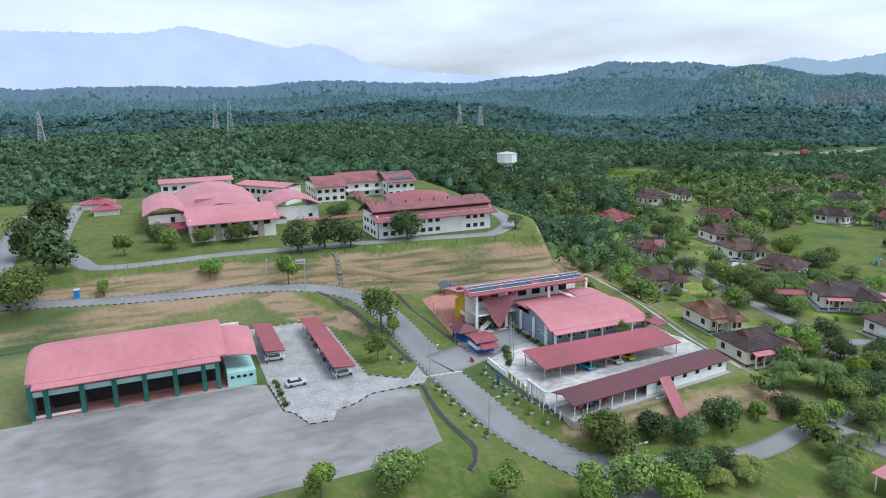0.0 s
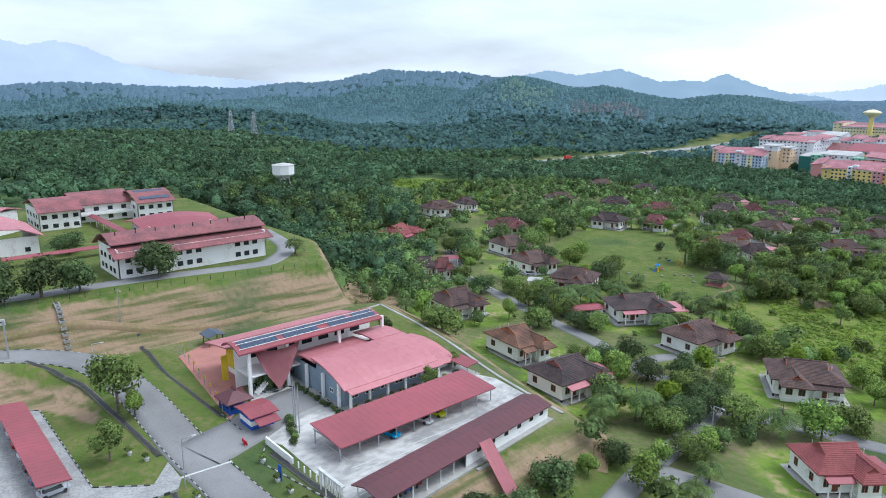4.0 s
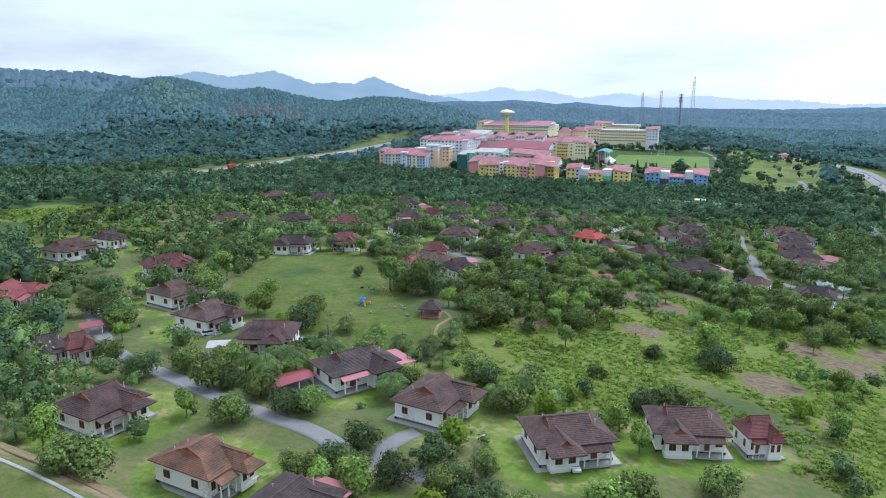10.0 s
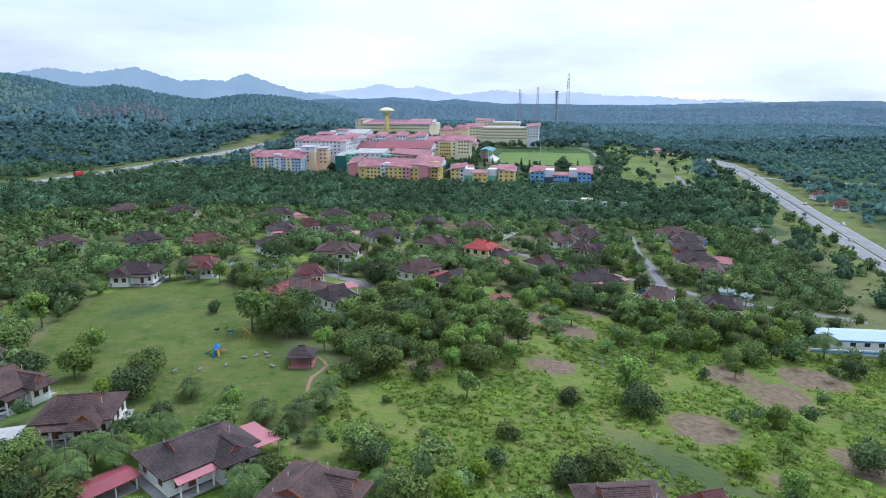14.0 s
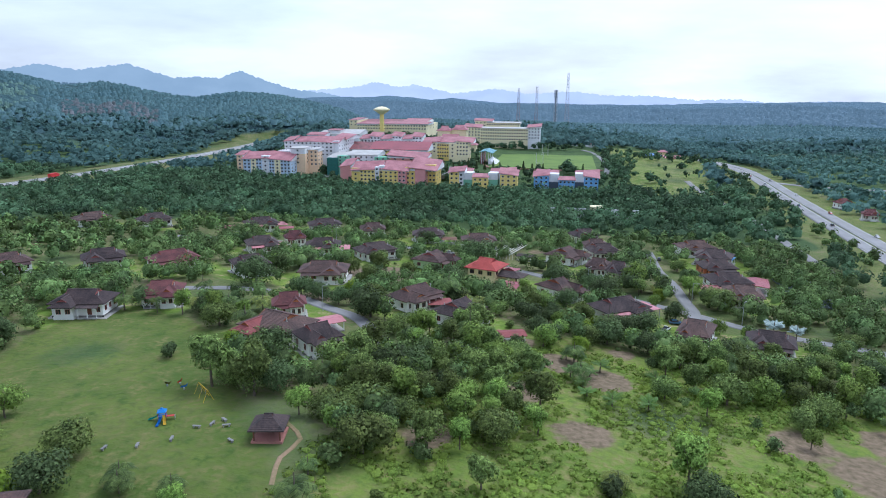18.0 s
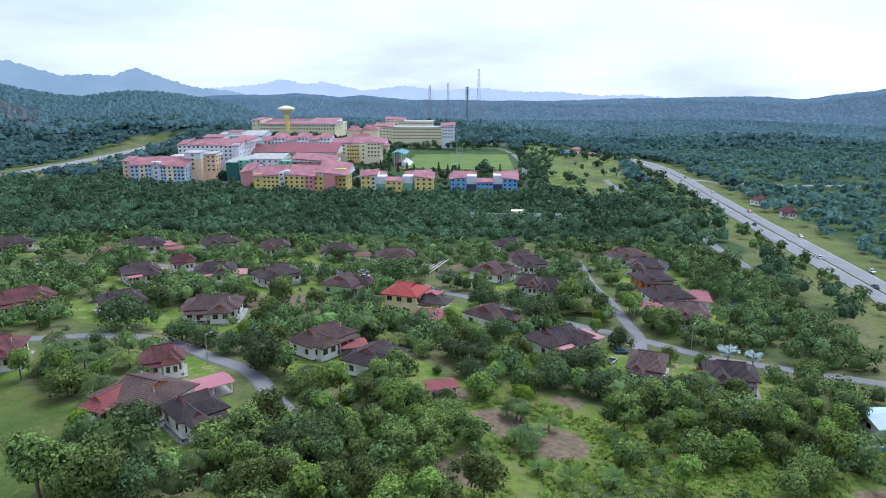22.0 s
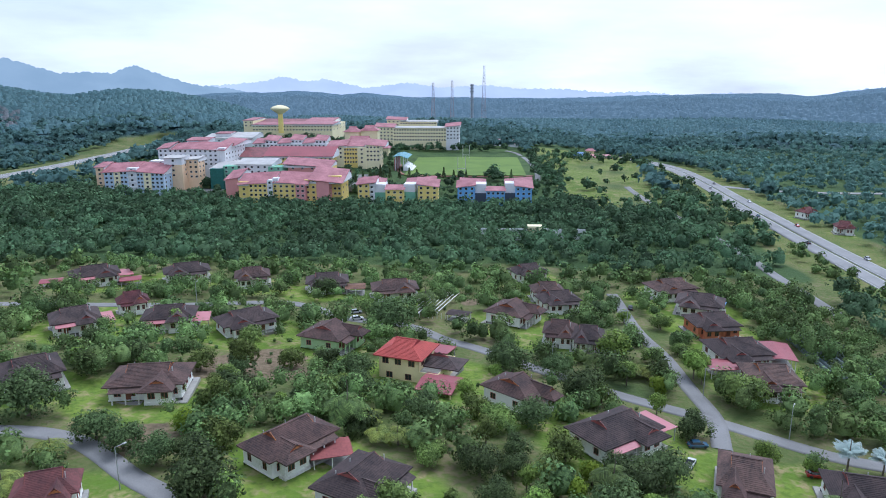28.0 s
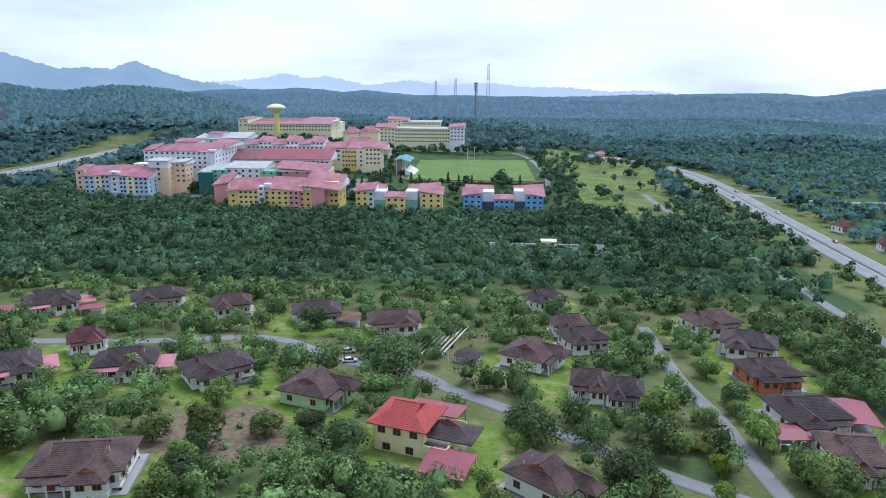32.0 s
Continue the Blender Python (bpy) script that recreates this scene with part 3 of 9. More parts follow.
def gablet_roof(parent, L, W, eave, rise, tile, gable, x=0.0, y=0.0, turn=0, inset=0.62, name="roof", ridge_at=0.28):
    """A hipped roof whose ridge ends in small upright gables; two slopes, two hips, two gablets and a ridge cap."""
    m = pose(x, y, 0, 0, 0, turn)
    hx, hy = L / 2, W / 2
    gx = hx - inset * hy  # foot of the gablet
    gz = eave + rise * inset
    gy = hy * (1 - inset)
    rx, rz = gx + ridge_at, eave + rise
    th = 0.16
    bm = bmesh.new()
    for s in (1, -1):
        slab_face(bm, [(-hx * s, -hy * s, eave), (hx * s, -hy * s, eave), (gx * s, -gy * s, gz), (rx * s, 0, rz), (-rx * s, 0, rz), (-gx * s, -gy * s, gz)], th)
        slab_face(bm, [(hx * s, -hy * s, eave), (hx * s, hy * s, eave), (gx * s, gy * s, gz), (gx * s, -gy * s, gz)], th)
    if "tile" in tile.name:  # courses of tiles, each lapping the one below
        rows = max(5, round(1.15 * math.hypot(hy, rise) / 0.42))
        laps = bmesh.new()
        for k in range(rows):
            f0, f1 = k / rows, (k + 1.25) / rows
            f1 = min(f1, 1.0)
            for s in (1, -1):
                a, b = [hx - f * hy if f < inset else gx + ridge_at * (f - inset) / (1 - inset) for f in (f0, f1)]
                y0_, y1_, z0_, z1_ = -hy * (1 - f0) * s, -hy * (1 - f1) * s, eave + rise * f0, eave + rise * f1
                q = [laps.verts.new(v) for v in ((-a * s, y0_, z0_ + 0.09), (a * s, y0_, z0_ + 0.09), (b * s, y1_, z1_ + 0.015), (-b * s, y1_, z1_ + 0.015), (-a * s, y0_, z0_), (a * s, y0_, z0_))]
                laps.faces.new(q[:4])
                laps.faces.new((q[4], q[5], q[1], q[0]))
                if f1 <= inset:
                    x0_, x1_, c, d = (hx - f0 * hy) * s, (hx - f1 * hy) * s, hy * (1 - f0), hy * (1 - f1)
                    q = [laps.verts.new(v) for v in ((x0_, -c * s, z0_ + 0.09), (x0_, c * s, z0_ + 0.09), (x1_, d * s, z1_ + 0.015), (x1_, -d * s, z1_ + 0.015), (x0_, -c * s, z0_), (x0_, c * s, z0_))]
                    laps.faces.new(q[:4])
                    laps.faces.new((q[4], q[5], q[1], q[0]))
    roof = part(name, bm, tile, parent)
    roof.matrix_basis = m
    if "tile" in tile.name:
        tagged(part("tiling", laps, tile, roof), kind="stuff")
    for s in (1, -1):
        bm = bmesh.new()
        k = s * (gx + 0.04)
        f = [(k, -gy * 0.92, gz - 0.05), (k, gy * 0.92, gz - 0.05), (k, 0, rz - 0.12)]
        b = [(k - s * 0.12, p[1], p[2]) for p in f]
        top, low = [bm.verts.new(p) for p in f], [bm.verts.new(p) for p in b]
        bm.faces.new(top)
        bm.faces.new(low[::-1])
        for i in range(3):
            bm.faces.new((top[i], low[i], low[(i + 1) % 3], top[(i + 1) % 3]))
        bmesh.ops.recalc_face_normals(bm, faces=bm.faces)
        part("gable", bm, gable, roof, "small painted gable board")
        bm = bmesh.new()  # barge boards
        for sy in (1, -1):
            a, c = Vector((k + s * 0.05, sy * gy * 1.02, gz + 0.02)), Vector((k + s * 0.05, 0, rz + 0.1))
            vs = [bm.verts.new(p) for p in (a, c, c - Vector((0, 0, 0.28)), a - Vector((0, 0, 0.28)))]
            ws = [bm.verts.new(v.co + Vector((s * 0.07, 0, 0))) for v in vs]
            bm.faces.new(vs)
            bm.faces.new(ws[::-1])
            for i in range(4):
                bm.faces.new((vs[i], ws[i], ws[(i + 1) % 4], vs[(i + 1) % 4]))
        bmesh.ops.recalc_face_normals(bm, faces=bm.faces)
        part("barge_board", bm, gable, roof)
    bm = bmesh.new()
    box(bm, -rx, rx, -0.16, 0.16, rz - 0.12, rz + 0.1)
    part("ridge_cap", bm, tile, roof)
    return roof


window_shapes = {}


def window_part(parent, w, h, at, frame_mat, name="window", whole=False):
    """A framed window with a dark pane and a glazing bar, standing proud of the wall (faces -y)."""
    key = (round(w, 2), round(h, 2), frame_mat.name)
    if key not in window_shapes:
        bm = bmesh.new()
        t = 0.1
        for x0, x1, z0, z1 in ((-w / 2, w / 2, 0, t), (-w / 2, w / 2, h - t, h), (-w / 2, -w / 2 + t, t, h - t), (w / 2 - t, w / 2, t, h - t), (-t / 2, t / 2, t, h - t)):
            box(bm, x0, x1, -0.08, 0.04, z0, z1)
        outer = bpy.data.meshes.new("window")
        bm.to_mesh(outer)
        bm.free()
        outer.materials.append(frame_mat)
        bm = bmesh.new()
        box(bm, -w / 2 + t, w / 2 - t, -0.03, 0.03, t, h - t)
        inner = bpy.data.meshes.new("pane")
        bm.to_mesh(inner)
        bm.free()
        inner.materials.append(GLASS_DARK)
        bm = bmesh.new()
        box(bm, -w / 2, w / 2, -0.05, 0.04, 0, h, 0)
        box(bm, -w / 2 + t, w / 2 - t, -0.07, 0.02, t, h - t, 1)
        joined = bpy.data.meshes.new("window")
        bm.to_mesh(joined)
        bm.free()
        joined.materials.append(frame_mat)
        joined.materials.append(GLASS_DARK)
        window_shapes[key] = outer, inner, joined
    outer, inner, joined = window_shapes[key]
    ob = new(name, joined if whole else outer)
    ob.parent = parent
    ob.matrix_basis = at
    if whole:
        return ob
    pane = new("pane", inner)
    pane.parent = ob
    return ob


def wall_with(parent, length, z0, z1, at, wall_mat, frame_mat, wins, wh=1.5, sill=0.75, ww=1.2):
    """One wall, facing -y, with windows at the given places along it."""
    bm = bmesh.new()
    edges = sorted(wins)
    cuts = [-length / 2] + [v for c in edges for v in (c - ww / 2, c + ww / 2)] + [length / 2]
    for a, b in zip(cuts[::2], cuts[1::2]):
        if b - a > 0.02:
            box(bm, a, b, 0, 0.18, z0, z1)
    for c in edges:
        box(bm, c - ww / 2, c + ww / 2, 0, 0.18, z0, z0 + sill)
        box(bm, c - ww / 2, c + ww / 2, 0, 0.18, z0 + sill + wh, z1)
    bmesh.ops.remove_doubles(bm, verts=bm.verts, dist=0.001)
    wall = part("wall", bm, wall_mat, parent)
    wall.matrix_basis = at
    for c in edges:
        window_part(parent, ww, wh, at @ pose(c, 0.03, z0 + sill), frame_mat)
    return wall
ROADS = []


def street(line, width, mat=None, label="grey asphalt village road", lift=0.09, name="road"):
    ob, fine, edges = ribbon(name, line, width, mat or ASPHALT, label, "road", lift)
    ROADS.append(([(p.x, p.y, 0) for p in fine[::3]] + [(fine[-1].x, fine[-1].y, 0)], width))
    return fine, edges


campus_edges = [street(HILL_ROAD, 7.0, label="grey asphalt campus road with a bend")[1],
                street([(-126, 52), (-129, 62), (-133, 70), (-134, 78)], 10, label="grey asphalt gate drive", lift=0.11)[1]]
street([(-86, 57), (-80, 72), (-78, 90), (-82, 110), (-84, 125), (-88, 146), (-96, 152), (-110, 151), (-127, 158), (-144, 161), (-161, 165), (-193, 174), (-215, 188), (-232, 202), (-246, 225)], 4.4)
street([(-88, 146), (-70, 152), (-45, 160), (-15, 170)], 4.4, lift=0.11)
street([(-110, 151), (-111, 160), (-108, 166)], 4.0, lift=0.12)
street([(-83, 112), (-60, 118), (-30, 122)], 6.0, lift=0.12)
street([(-215, 318), (-189, 327), (-169, 325), (-150, 312), (-138, 304), (-128, 290), (-122, 282)], 4.4)
street([(-270, 415), (-234, 421), (-196, 429), (-160, 440), (-135, 425), (-114, 420), (-101, 408), (-87, 398), (-69, 380), (-54, 368), (-34, 358), (-14, 345), (0, 340), (30, 330)], 4.6)
street([(-39, 470), (-39, 457), (-39, 424), (-36, 400), (-35, 376), (-34, 360), (-37, 345)], 4.4, lift=0.12)
street([(36, 440), (36, 470), (36, 500), (37, 540), (36, 580), (34, 620), (29, 655), (22, 715), (20, 750)], 5.0, label="narrow grey service road beside the motorway")
street([(-49, 755), (-47, 800), (-49, 870), (-56, 935), (-70, 955)], 4.5, label="pale path beside the sports field")
street([(-330, -30), (-250, -30), (-218, -22), (-206, -14), (-207, 20), (-204, 45), (-202, 70), (-197, 96), (-199, 104), (-212, 115), (-240, 121)], 5.5, label="grey asphalt ring road on the plateau")
street([(-207, -42), (-250, -44), (-310, -46)], 8, label="grey asphalt campus road", lift=0.11)
street([(-124, 215), (-126, 223), (-125, 230), (-131, 236)], 0.9, EARTH, "worn earth footpath to the pavilion", name="footpath")


def motorway(line, label):
    """Two carriageways with a planted strip and edge lines."""
    side = []
    for k, (x, y) in enumerate(line):
        ax, ay = line[max(k - 1, 0)]
        bx, by = line[min(k + 1, len(line) - 1)]
        d = Vector((by - ay, ax - bx)).normalized()
        side.append((d.x, d.y))
    for off in (-4.9, 4.9):
        street([(x + sx * off, y + sy * off) for (x, y), (sx, sy) in zip(line, side)], 8.4, MOTORWAY, label, 0.35, "motorway")
    for off in (-8.7, -1.1, 1.1, 8.7):
        ribbon("road_line", [(x + sx * off, y + sy * off) for (x, y), (sx, sy) in zip(line, side)], 0.3, KERB_W, "white painted edge line", "road line", 0.40)


motorway([(66, -60), (68, 150), (72, 350), (76, 460), (80, 540), (84, 630), (86, 710), (89, 810), (86, 900), (70, 1010)], "pale concrete motorway beside the village")
motorway([(x, y) for x, y, _ in WEST_WAY], "pale motorway between the woods")
street([(96, 760), (125, 742), (170, 735), (260, 740)], 8, MOTORWAY, "pale slip road off the motorway", 0.3)

# ---- campus buildings ----
GREEN_PAINT = material("dark_green_paint", (0.045, 0.17, 0.14), (0.03, 0.12, 0.10), 0.6, 8, 0.7)
MINT = material("mint_wall", (0.42, 0.66, 0.60), (0.33, 0.54, 0.49), 0.3, 10, 0.85)
GREY_BLUE = material("grey_blue_wall", (0.30, 0.37, 0.43), (0.23, 0.29, 0.34), 0.3, 10, 0.85)
TERRACOTTA = material("red_paving", (0.47, 0.21, 0.17), (0.34, 0.16, 0.13), 0.25, 14, 0.9, bump=0.2)
BLUE_PAINT = material("blue_paint", (0.03, 0.10, 0.42), (0.025, 0.08, 0.32), 0.5, 6, 0.6)
YELLOW_PAINT = material("yellow_paint", (0.75, 0.55, 0.03), (0.6, 0.43, 0.03), 0.5, 6, 0.6)
RED_PAINT = material("red_paint", (0.55, 0.03, 0.03), (0.42, 0.03, 0.03), 0.5, 6, 0.5)
SOLAR = material("solar_panel", (0.05, 0.075, 0.12), (0.035, 0.05, 0.085), 0.8, 6, 0.2, bump=0, spec=0.6)
# near-black that paints the shade in openings, also colours plain dark parts
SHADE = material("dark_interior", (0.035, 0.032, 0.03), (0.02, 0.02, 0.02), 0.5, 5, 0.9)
PALE_ROOF = material("pale_concrete_roof", (0.55, 0.53, 0.50), (0.40, 0.38, 0.36), 0.15, 9, 0.8)


def sheet_roof(name, parent, rows, mat, thick=0.14, ribs=0.0, label=""):
    """A roof from rows of points (each row across the slope), given a thickness; ribs: spacing of the standing seams along the rows' direction."""
    bm = bmesh.new()
    top = [[bm.verts.new(p) for p in row] for row in rows]
    low = [[bm.verts.new((p[0], p[1], p[2] - thick)) for p in row] for row in rows]
    nr, nc = len(rows), len(rows[0])
    for a in range(nr - 1):
        for b in range(nc - 1):
            bm.faces.new((top[a][b], top[a][b + 1], top[a + 1][b + 1], top[a + 1][b]))
            bm.faces.new((low[a + 1][b], low[a + 1][b + 1], low[a][b + 1], low[a][b]))
    for a in range(nr - 1):
        bm.faces.new((top[a][0], top[a + 1][0], low[a + 1][0], low[a][0]))
        bm.faces.new((top[a + 1][-1], top[a][-1], low[a][-1], low[a + 1][-1]))
    for b in range(nc - 1):
        bm.faces.new((top[0][b + 1], top[0][b], low[0][b], low[0][b + 1]))
        bm.faces.new((top[-1][b], top[-1][b + 1], low[-1][b + 1], low[-1][b]))
    bmesh.ops.recalc_face_normals(bm, faces=bm.faces)
    roof = part(name, bm, mat, parent, label)
    if ribs:
        a, b = [Vector(p) for p in rows[0][:1] + rows[-1][:1]]
        n = max(2, int((b - a).length / ribs))
        bm = bmesh.new()
        for k in range(n + 1):
            s = k / n
            line = [Vector(rows[0][c]) * (1 - s) + Vector(rows[-1][c]) * s for c in range(nc)]
            side = (b - a).normalized() * 0.018
            for p, q in zip(line, line[1:]):
                vs = [bm.verts.new(v) for v in (p - side, p + side, q + side, q - side)]
                ws = [bm.verts.new(v.co + Vector((0, 0, 0.014))) for v in vs]
                bm.faces.new(ws)
                for i in range(4):
                    bm.faces.new((vs[i], vs[(i + 1) % 4], ws[(i + 1) % 4], ws[i]))
        bmesh.ops.recalc_face_normals(bm, faces=bm.faces)
        tagged(part("roof_seams", bm, mat, roof), kind="stuff")
    return roof


def posts(parent, places, z0, z1, r, mat, name="post"):
    for x, y in places:
        boxed(name, (x - r, x + r, y - r, y + r, z0, z1), mat, parent)


def thing(name, label, category, group="", z=None, at=(0, 0)):
    """An Empty at the base of a thing; its parts keep world places."""
    ob = new(name)
    return tagged(ob, label, category, group)


def canopy(x0, x1, y0, y1, z0, high, fall, mat, label, along, bays, group="car canopies"):
    """A long open roof on steel posts; the fall is across it."""
    ob = thing("car_canopy", label, "canopy", group)
    if along == "y":
        rows = [[(x0, y, z0 + high), ((x0 + x1) / 2, y, z0 + high - fall * 0.4), (x1, y, z0 + high - fall)] for y in (y0, y1)]
    else:
        rows = [[(x, y0, z0 + high), (x, (y0 + y1) / 2, z0 + high - fall * 0.4), (x, y1, z0 + high - fall)] for x in (x0, x1)]
    sheet_roof("roof", ob, rows, mat, 0.18, 1.2)
    for k in range(bays + 1):
        s = k / bays
        if along == "y":
            y = y0 + 0.4 + (y1 - y0 - 0.8) * s
            pl = [(x0 + 0.8, y), (x1 - 0.9, y)]
            boxed("rafter", (x0 + 0.3, x1 - 0.3, y - 0.06, y + 0.06, z0 + high - fall - 0.42, z0 + high - fall - 0.2), STEEL, ob)
        else:
            x = x0 + 0.4 + (x1 - x0 - 0.8) * s
            pl = [(x, y0 + 0.6), (x, y1 - 0.6)]
            boxed("rafter", (x - 0.06, x + 0.06, y0 + 0.2, y1 - 0.2, z0 + high - fall - 0.42, z0 + high - fall - 0.2), STEEL, ob)
        posts(ob, pl, z0 - 0.3, z0 + high - fall - 0.2, 0.08, STEEL)
    return ob


canopy(-117.6, -108.4, 67.4, 101.6, 10, 3.6, 0.7, ROOF_RED, "long red metal car park canopy", "y", 9)
canopy(-160.6, -141.4, 18.2, 22.5, 10, 3.2, 0.4, ROOF_RED, "short red metal car canopy by the hall", "x", 4)
canopy(-159.7, -126.6, 29.4, 33.9, 10, 3.2, 0.4, ROOF_RED, "long red metal car canopy beside the bank", "x", 8)

# low maroon-roofed range on the edge of the car park, partly open
low_range = thing("store_range", "long low white building with a maroon roof", "building")
low_range.matrix_basis = pose(-98, 83.5, 10, 0, 0, 6)
sheet_roof("roof", low_range, [[(-3.2, y, 2.9), (-0.2, y, 3.7), (3.2, y, 2.8)] for y in (-20.3, 20.3)], ROOF_DARK, 0.16, 1.3)
boxed("plinth", (-3.0, 3.6, -20.6, 20.6, -1.4, 0.14), CONCRETE, low_range)
wall_with(low_range, 22, 0.1, 2.7, pose(2.6, 9, 0, 0, 0, 90), WALL_WHITE, SHADE, (-8, -4.5, -1, 2.5, 6, 9), 0.8, 1.4, 1.0)
wall_with(low_range, 5.2, 0.1, 2.9, pose(0, 20, 0, 0, 0, 180), WALL_WHITE, SHADE, ())
wall_with(low_range, 22, 0.1, 3.0, pose(-2.4, 9, 0, 0, 0, -90), WALL_WHITE, SHADE, (-7, -3, 3, 7), 1.0, 1.2, 1.2)
boxed("back_wall", (-2.5, -2.3, -20, -2, 0.1, 1.1), WALL_WHITE, low_range)
for k in range(7):
    posts(low_range, [(2.7, -19.6 + 2.9 * k), (-2.5, -19.6 + 2.9 * k)], 0, 2.85, 0.07, WALL_WHITE)
for k in range(4):
    bike = thing("motorcycle", "parked dark red motorcycle under the roof", "motorcycle", "parked motorcycles")
    bike.matrix_basis = low_range.matrix_basis @ pose(1.0, -17.5 + 2.2 * k, 0.14, 0, 0, 80 + 9 * k)
    for x in (-0.6, 0.6):
        bm = bmesh.new()
        bmesh.ops.create_cone(bm, cap_ends=True, segments=14, radius1=0.3, radius2=0.3, depth=0.12, matrix=pose(x, 0, 0.3, 90, 0, 0))
        part("wheel", bm, KERB_B, bike)
    boxed("body", (-0.55, 0.5, -0.12, 0.12, 0.35, 0.75), (RED_PAINT, SHADE, BLUE_PAINT, RED_PAINT)[k], bike)
    boxed("seat", (-0.7, 0.05, -0.14, 0.14, 0.75, 0.88), KERB_B, bike)
    boxed("handlebar", (0.42, 0.5, -0.35, 0.35, 0.85, 1.02), STEEL, bike)

# covered stair down the bank
stair = thing("covered_stair", "concrete stair under a sloping red roof", "stair")
for k in range(14):
    x = -94.0 + 0.55 * k
    boxed("step", (x, x + 0.6, 82.6 - 0.1 * k, 85.2 - 0.1 * k, 2.0, 10.0 - 0.45 * k), CONCRETE, stair)
sheet_roof("roof", stair, [[(-95.2, y + dy, 13.2), (-86.0, y + dy - 1.6, 6.6)] for y, dy in ((84.4, 0), (87.0, 0))], ROOF_RED, 0.12, 0.8)
posts(stair, [(-94.5, 84.6), (-94.5, 86.6), (-86.8, 83.1), (-86.8, 85.1)], 3.5, 6.6, 0.07, STEEL)

# assembly hall: eight green bays under a great curved roof
hall = thing("assembly_hall", "open-fronted hall with green columns and curved pink roof", "hall")
prof = [(-132.2, 17.5), (-133.8, 18.3), (-136.2, 19.4), (-139, 20.4), (-142.5, 20.8), (-146.5, 20.2), (-150.5, 18.9), (-154, 17.0)]
ys = [-24.8, -24.2, -22.8, -19, -10, 0, 7.0, 9.6]
rows = []
for k, y in enumerate(ys):
    pull = {0: 0.80, 1: 0.90, 2: 0.97}.get(k, 1.0)
    rows.append([(-141.5 + (x + 141.5) * (0.5 + 0.5 * pull), y, 17.0 + (z - 17.0) * pull) for x, z in prof])
sheet_roof("roof", hall, rows, ROOF_PINK, 0.25, 1.6)
sheet_roof("front_roof", hall, [[(-132.4, y, 17.45), (-130.6, y, 16.95)] for y in (-23.6, 8.4)], ROOF_PINK, 0.16, 1.6)
sheet_roof("end_roof", hall, [[(x, y, z - 1.6 - 0.02 * (y - 9) ** 2) for x, z in prof[1:]] for y in (8.5, 11, 13.5, 15.6)], ROOF_PINK, 0.2, 1.6)
boxed("floor", (-154, -133.0, -24.5, 14.5, 9.2, 10.45), TERRACOTTA, hall)
boxed("front_step", (-133.0, -132.2, -24.5, 14.0, 9.2, 10.2), CONCRETE, hall)
boxed("back_wall", (-154.2, -153.8, -25.5, 14.5, 10.3, 16.4), WALL_WHITE, hall)
boxed("end_wall", (-153.8, -134.0, -24.6, -24.2, 10.3, 17.0), MINT, hall)
bays = [-24.3, -21.8, -16.0, -10.6, -5.4, 0.0, 5.2, 7.8]
for y in bays:
    boxed("column", (-133.6, -132.8, y - 0.42, y + 0.42, 10.2, 16.4), GREEN_PAINT, hall)
for a, b in zip(bays, bays[1:]):
    boxed("fascia_beam", (-133.9, -133.2, a + 0.42, b - 0.42, 14.5, 15.6), MINT, hall)
    boxed("upper_screen", (-135.2, -135.0, a, b, 15.6, 17.2), ROOF_DARK, hall)
    sheet_roof("bay_roof", hall, [[(-135.2, y, 16.3), (-133.0, y, 15.65)] for y in (a + 0.42, b - 0.42)], ROOF_PINK, 0.1)
    # dark sheets stand for the shade inside the open bays
    boxed("shutter", (-137.2, -137.0, a + 0.3, b - 0.3, 10.45, 14.5), SHADE, hall)
    boxed("low_wall", (-133.5, -133.3, a + 0.42, b - 0.42, 10.3, 10.9), WALL_WHITE, hall) if a < -20 else None
boxed("end_room", (-146, -132.6, 9.5, 15.0, 9.6, 13.2), MINT, hall)
for y in (10.4, 11.6, 12.8, 14.0):
    boxed("vent_slot", (-132.59, -132.5, y - 0.35, y + 0.35, 12.0, 12.5), SHADE, hall)

# main office hall
office = thing("office_hall", "grey-walled office hall under a great curved pink roof", "office building")
vault = [(-123.2, 14.2), (-124.5, 14.9), (-127, 15.8), (-129.5, 16.5), (-132, 16.95), (-134.6, 17.1)]
sheet_roof("roof", office, [[(x, y, z) for x, z in vault] for y in (77.8, 84, 90, 95, 100)], ROOF_PINK, 0.35, 1.5)
sheet_roof("raised_roof", office, [[(x, y, z) for x, z in ((-134.5, 17.15), (-138.5, 17.2), (-142.3, 16.7))] for y in (92.6, 99.8)], ROOF_PINK, 0.3, 1.5)
sheet_roof("lower_roof", office, [[(x, y, z) for x, z in ((-134.3, 16.1), (-138, 16.1), (-142.3, 15.8))] for y in (78.3, 92.6)], ROOF_PINK, 0.25, 1.5)
for y in np.linspace(79.5, 91.5, 11):
    boxed("roof_clip", (-135.6, -134.5, y - 0.06, y + 0.06, 16.1, 16.2), PALE_ROOF, office)
sheet_roof("eave_roof", office, [[(-123.3, y, 14.15), (-121.9, y, 13.6)] for y in (78.4, 100.6)], ROOF_PINK, 0.14, 1.5)
sheet_roof("wing_roof", office, [[(x, y, z) for x, z in ((-124.6, 12.2), (-127.5, 13.2), (-131.5, 14.0), (-135.5, 14.2), (-140, 13.7))] for y in (101.6, 106.6)], ROOF_PINK, 0.2, 1.2)
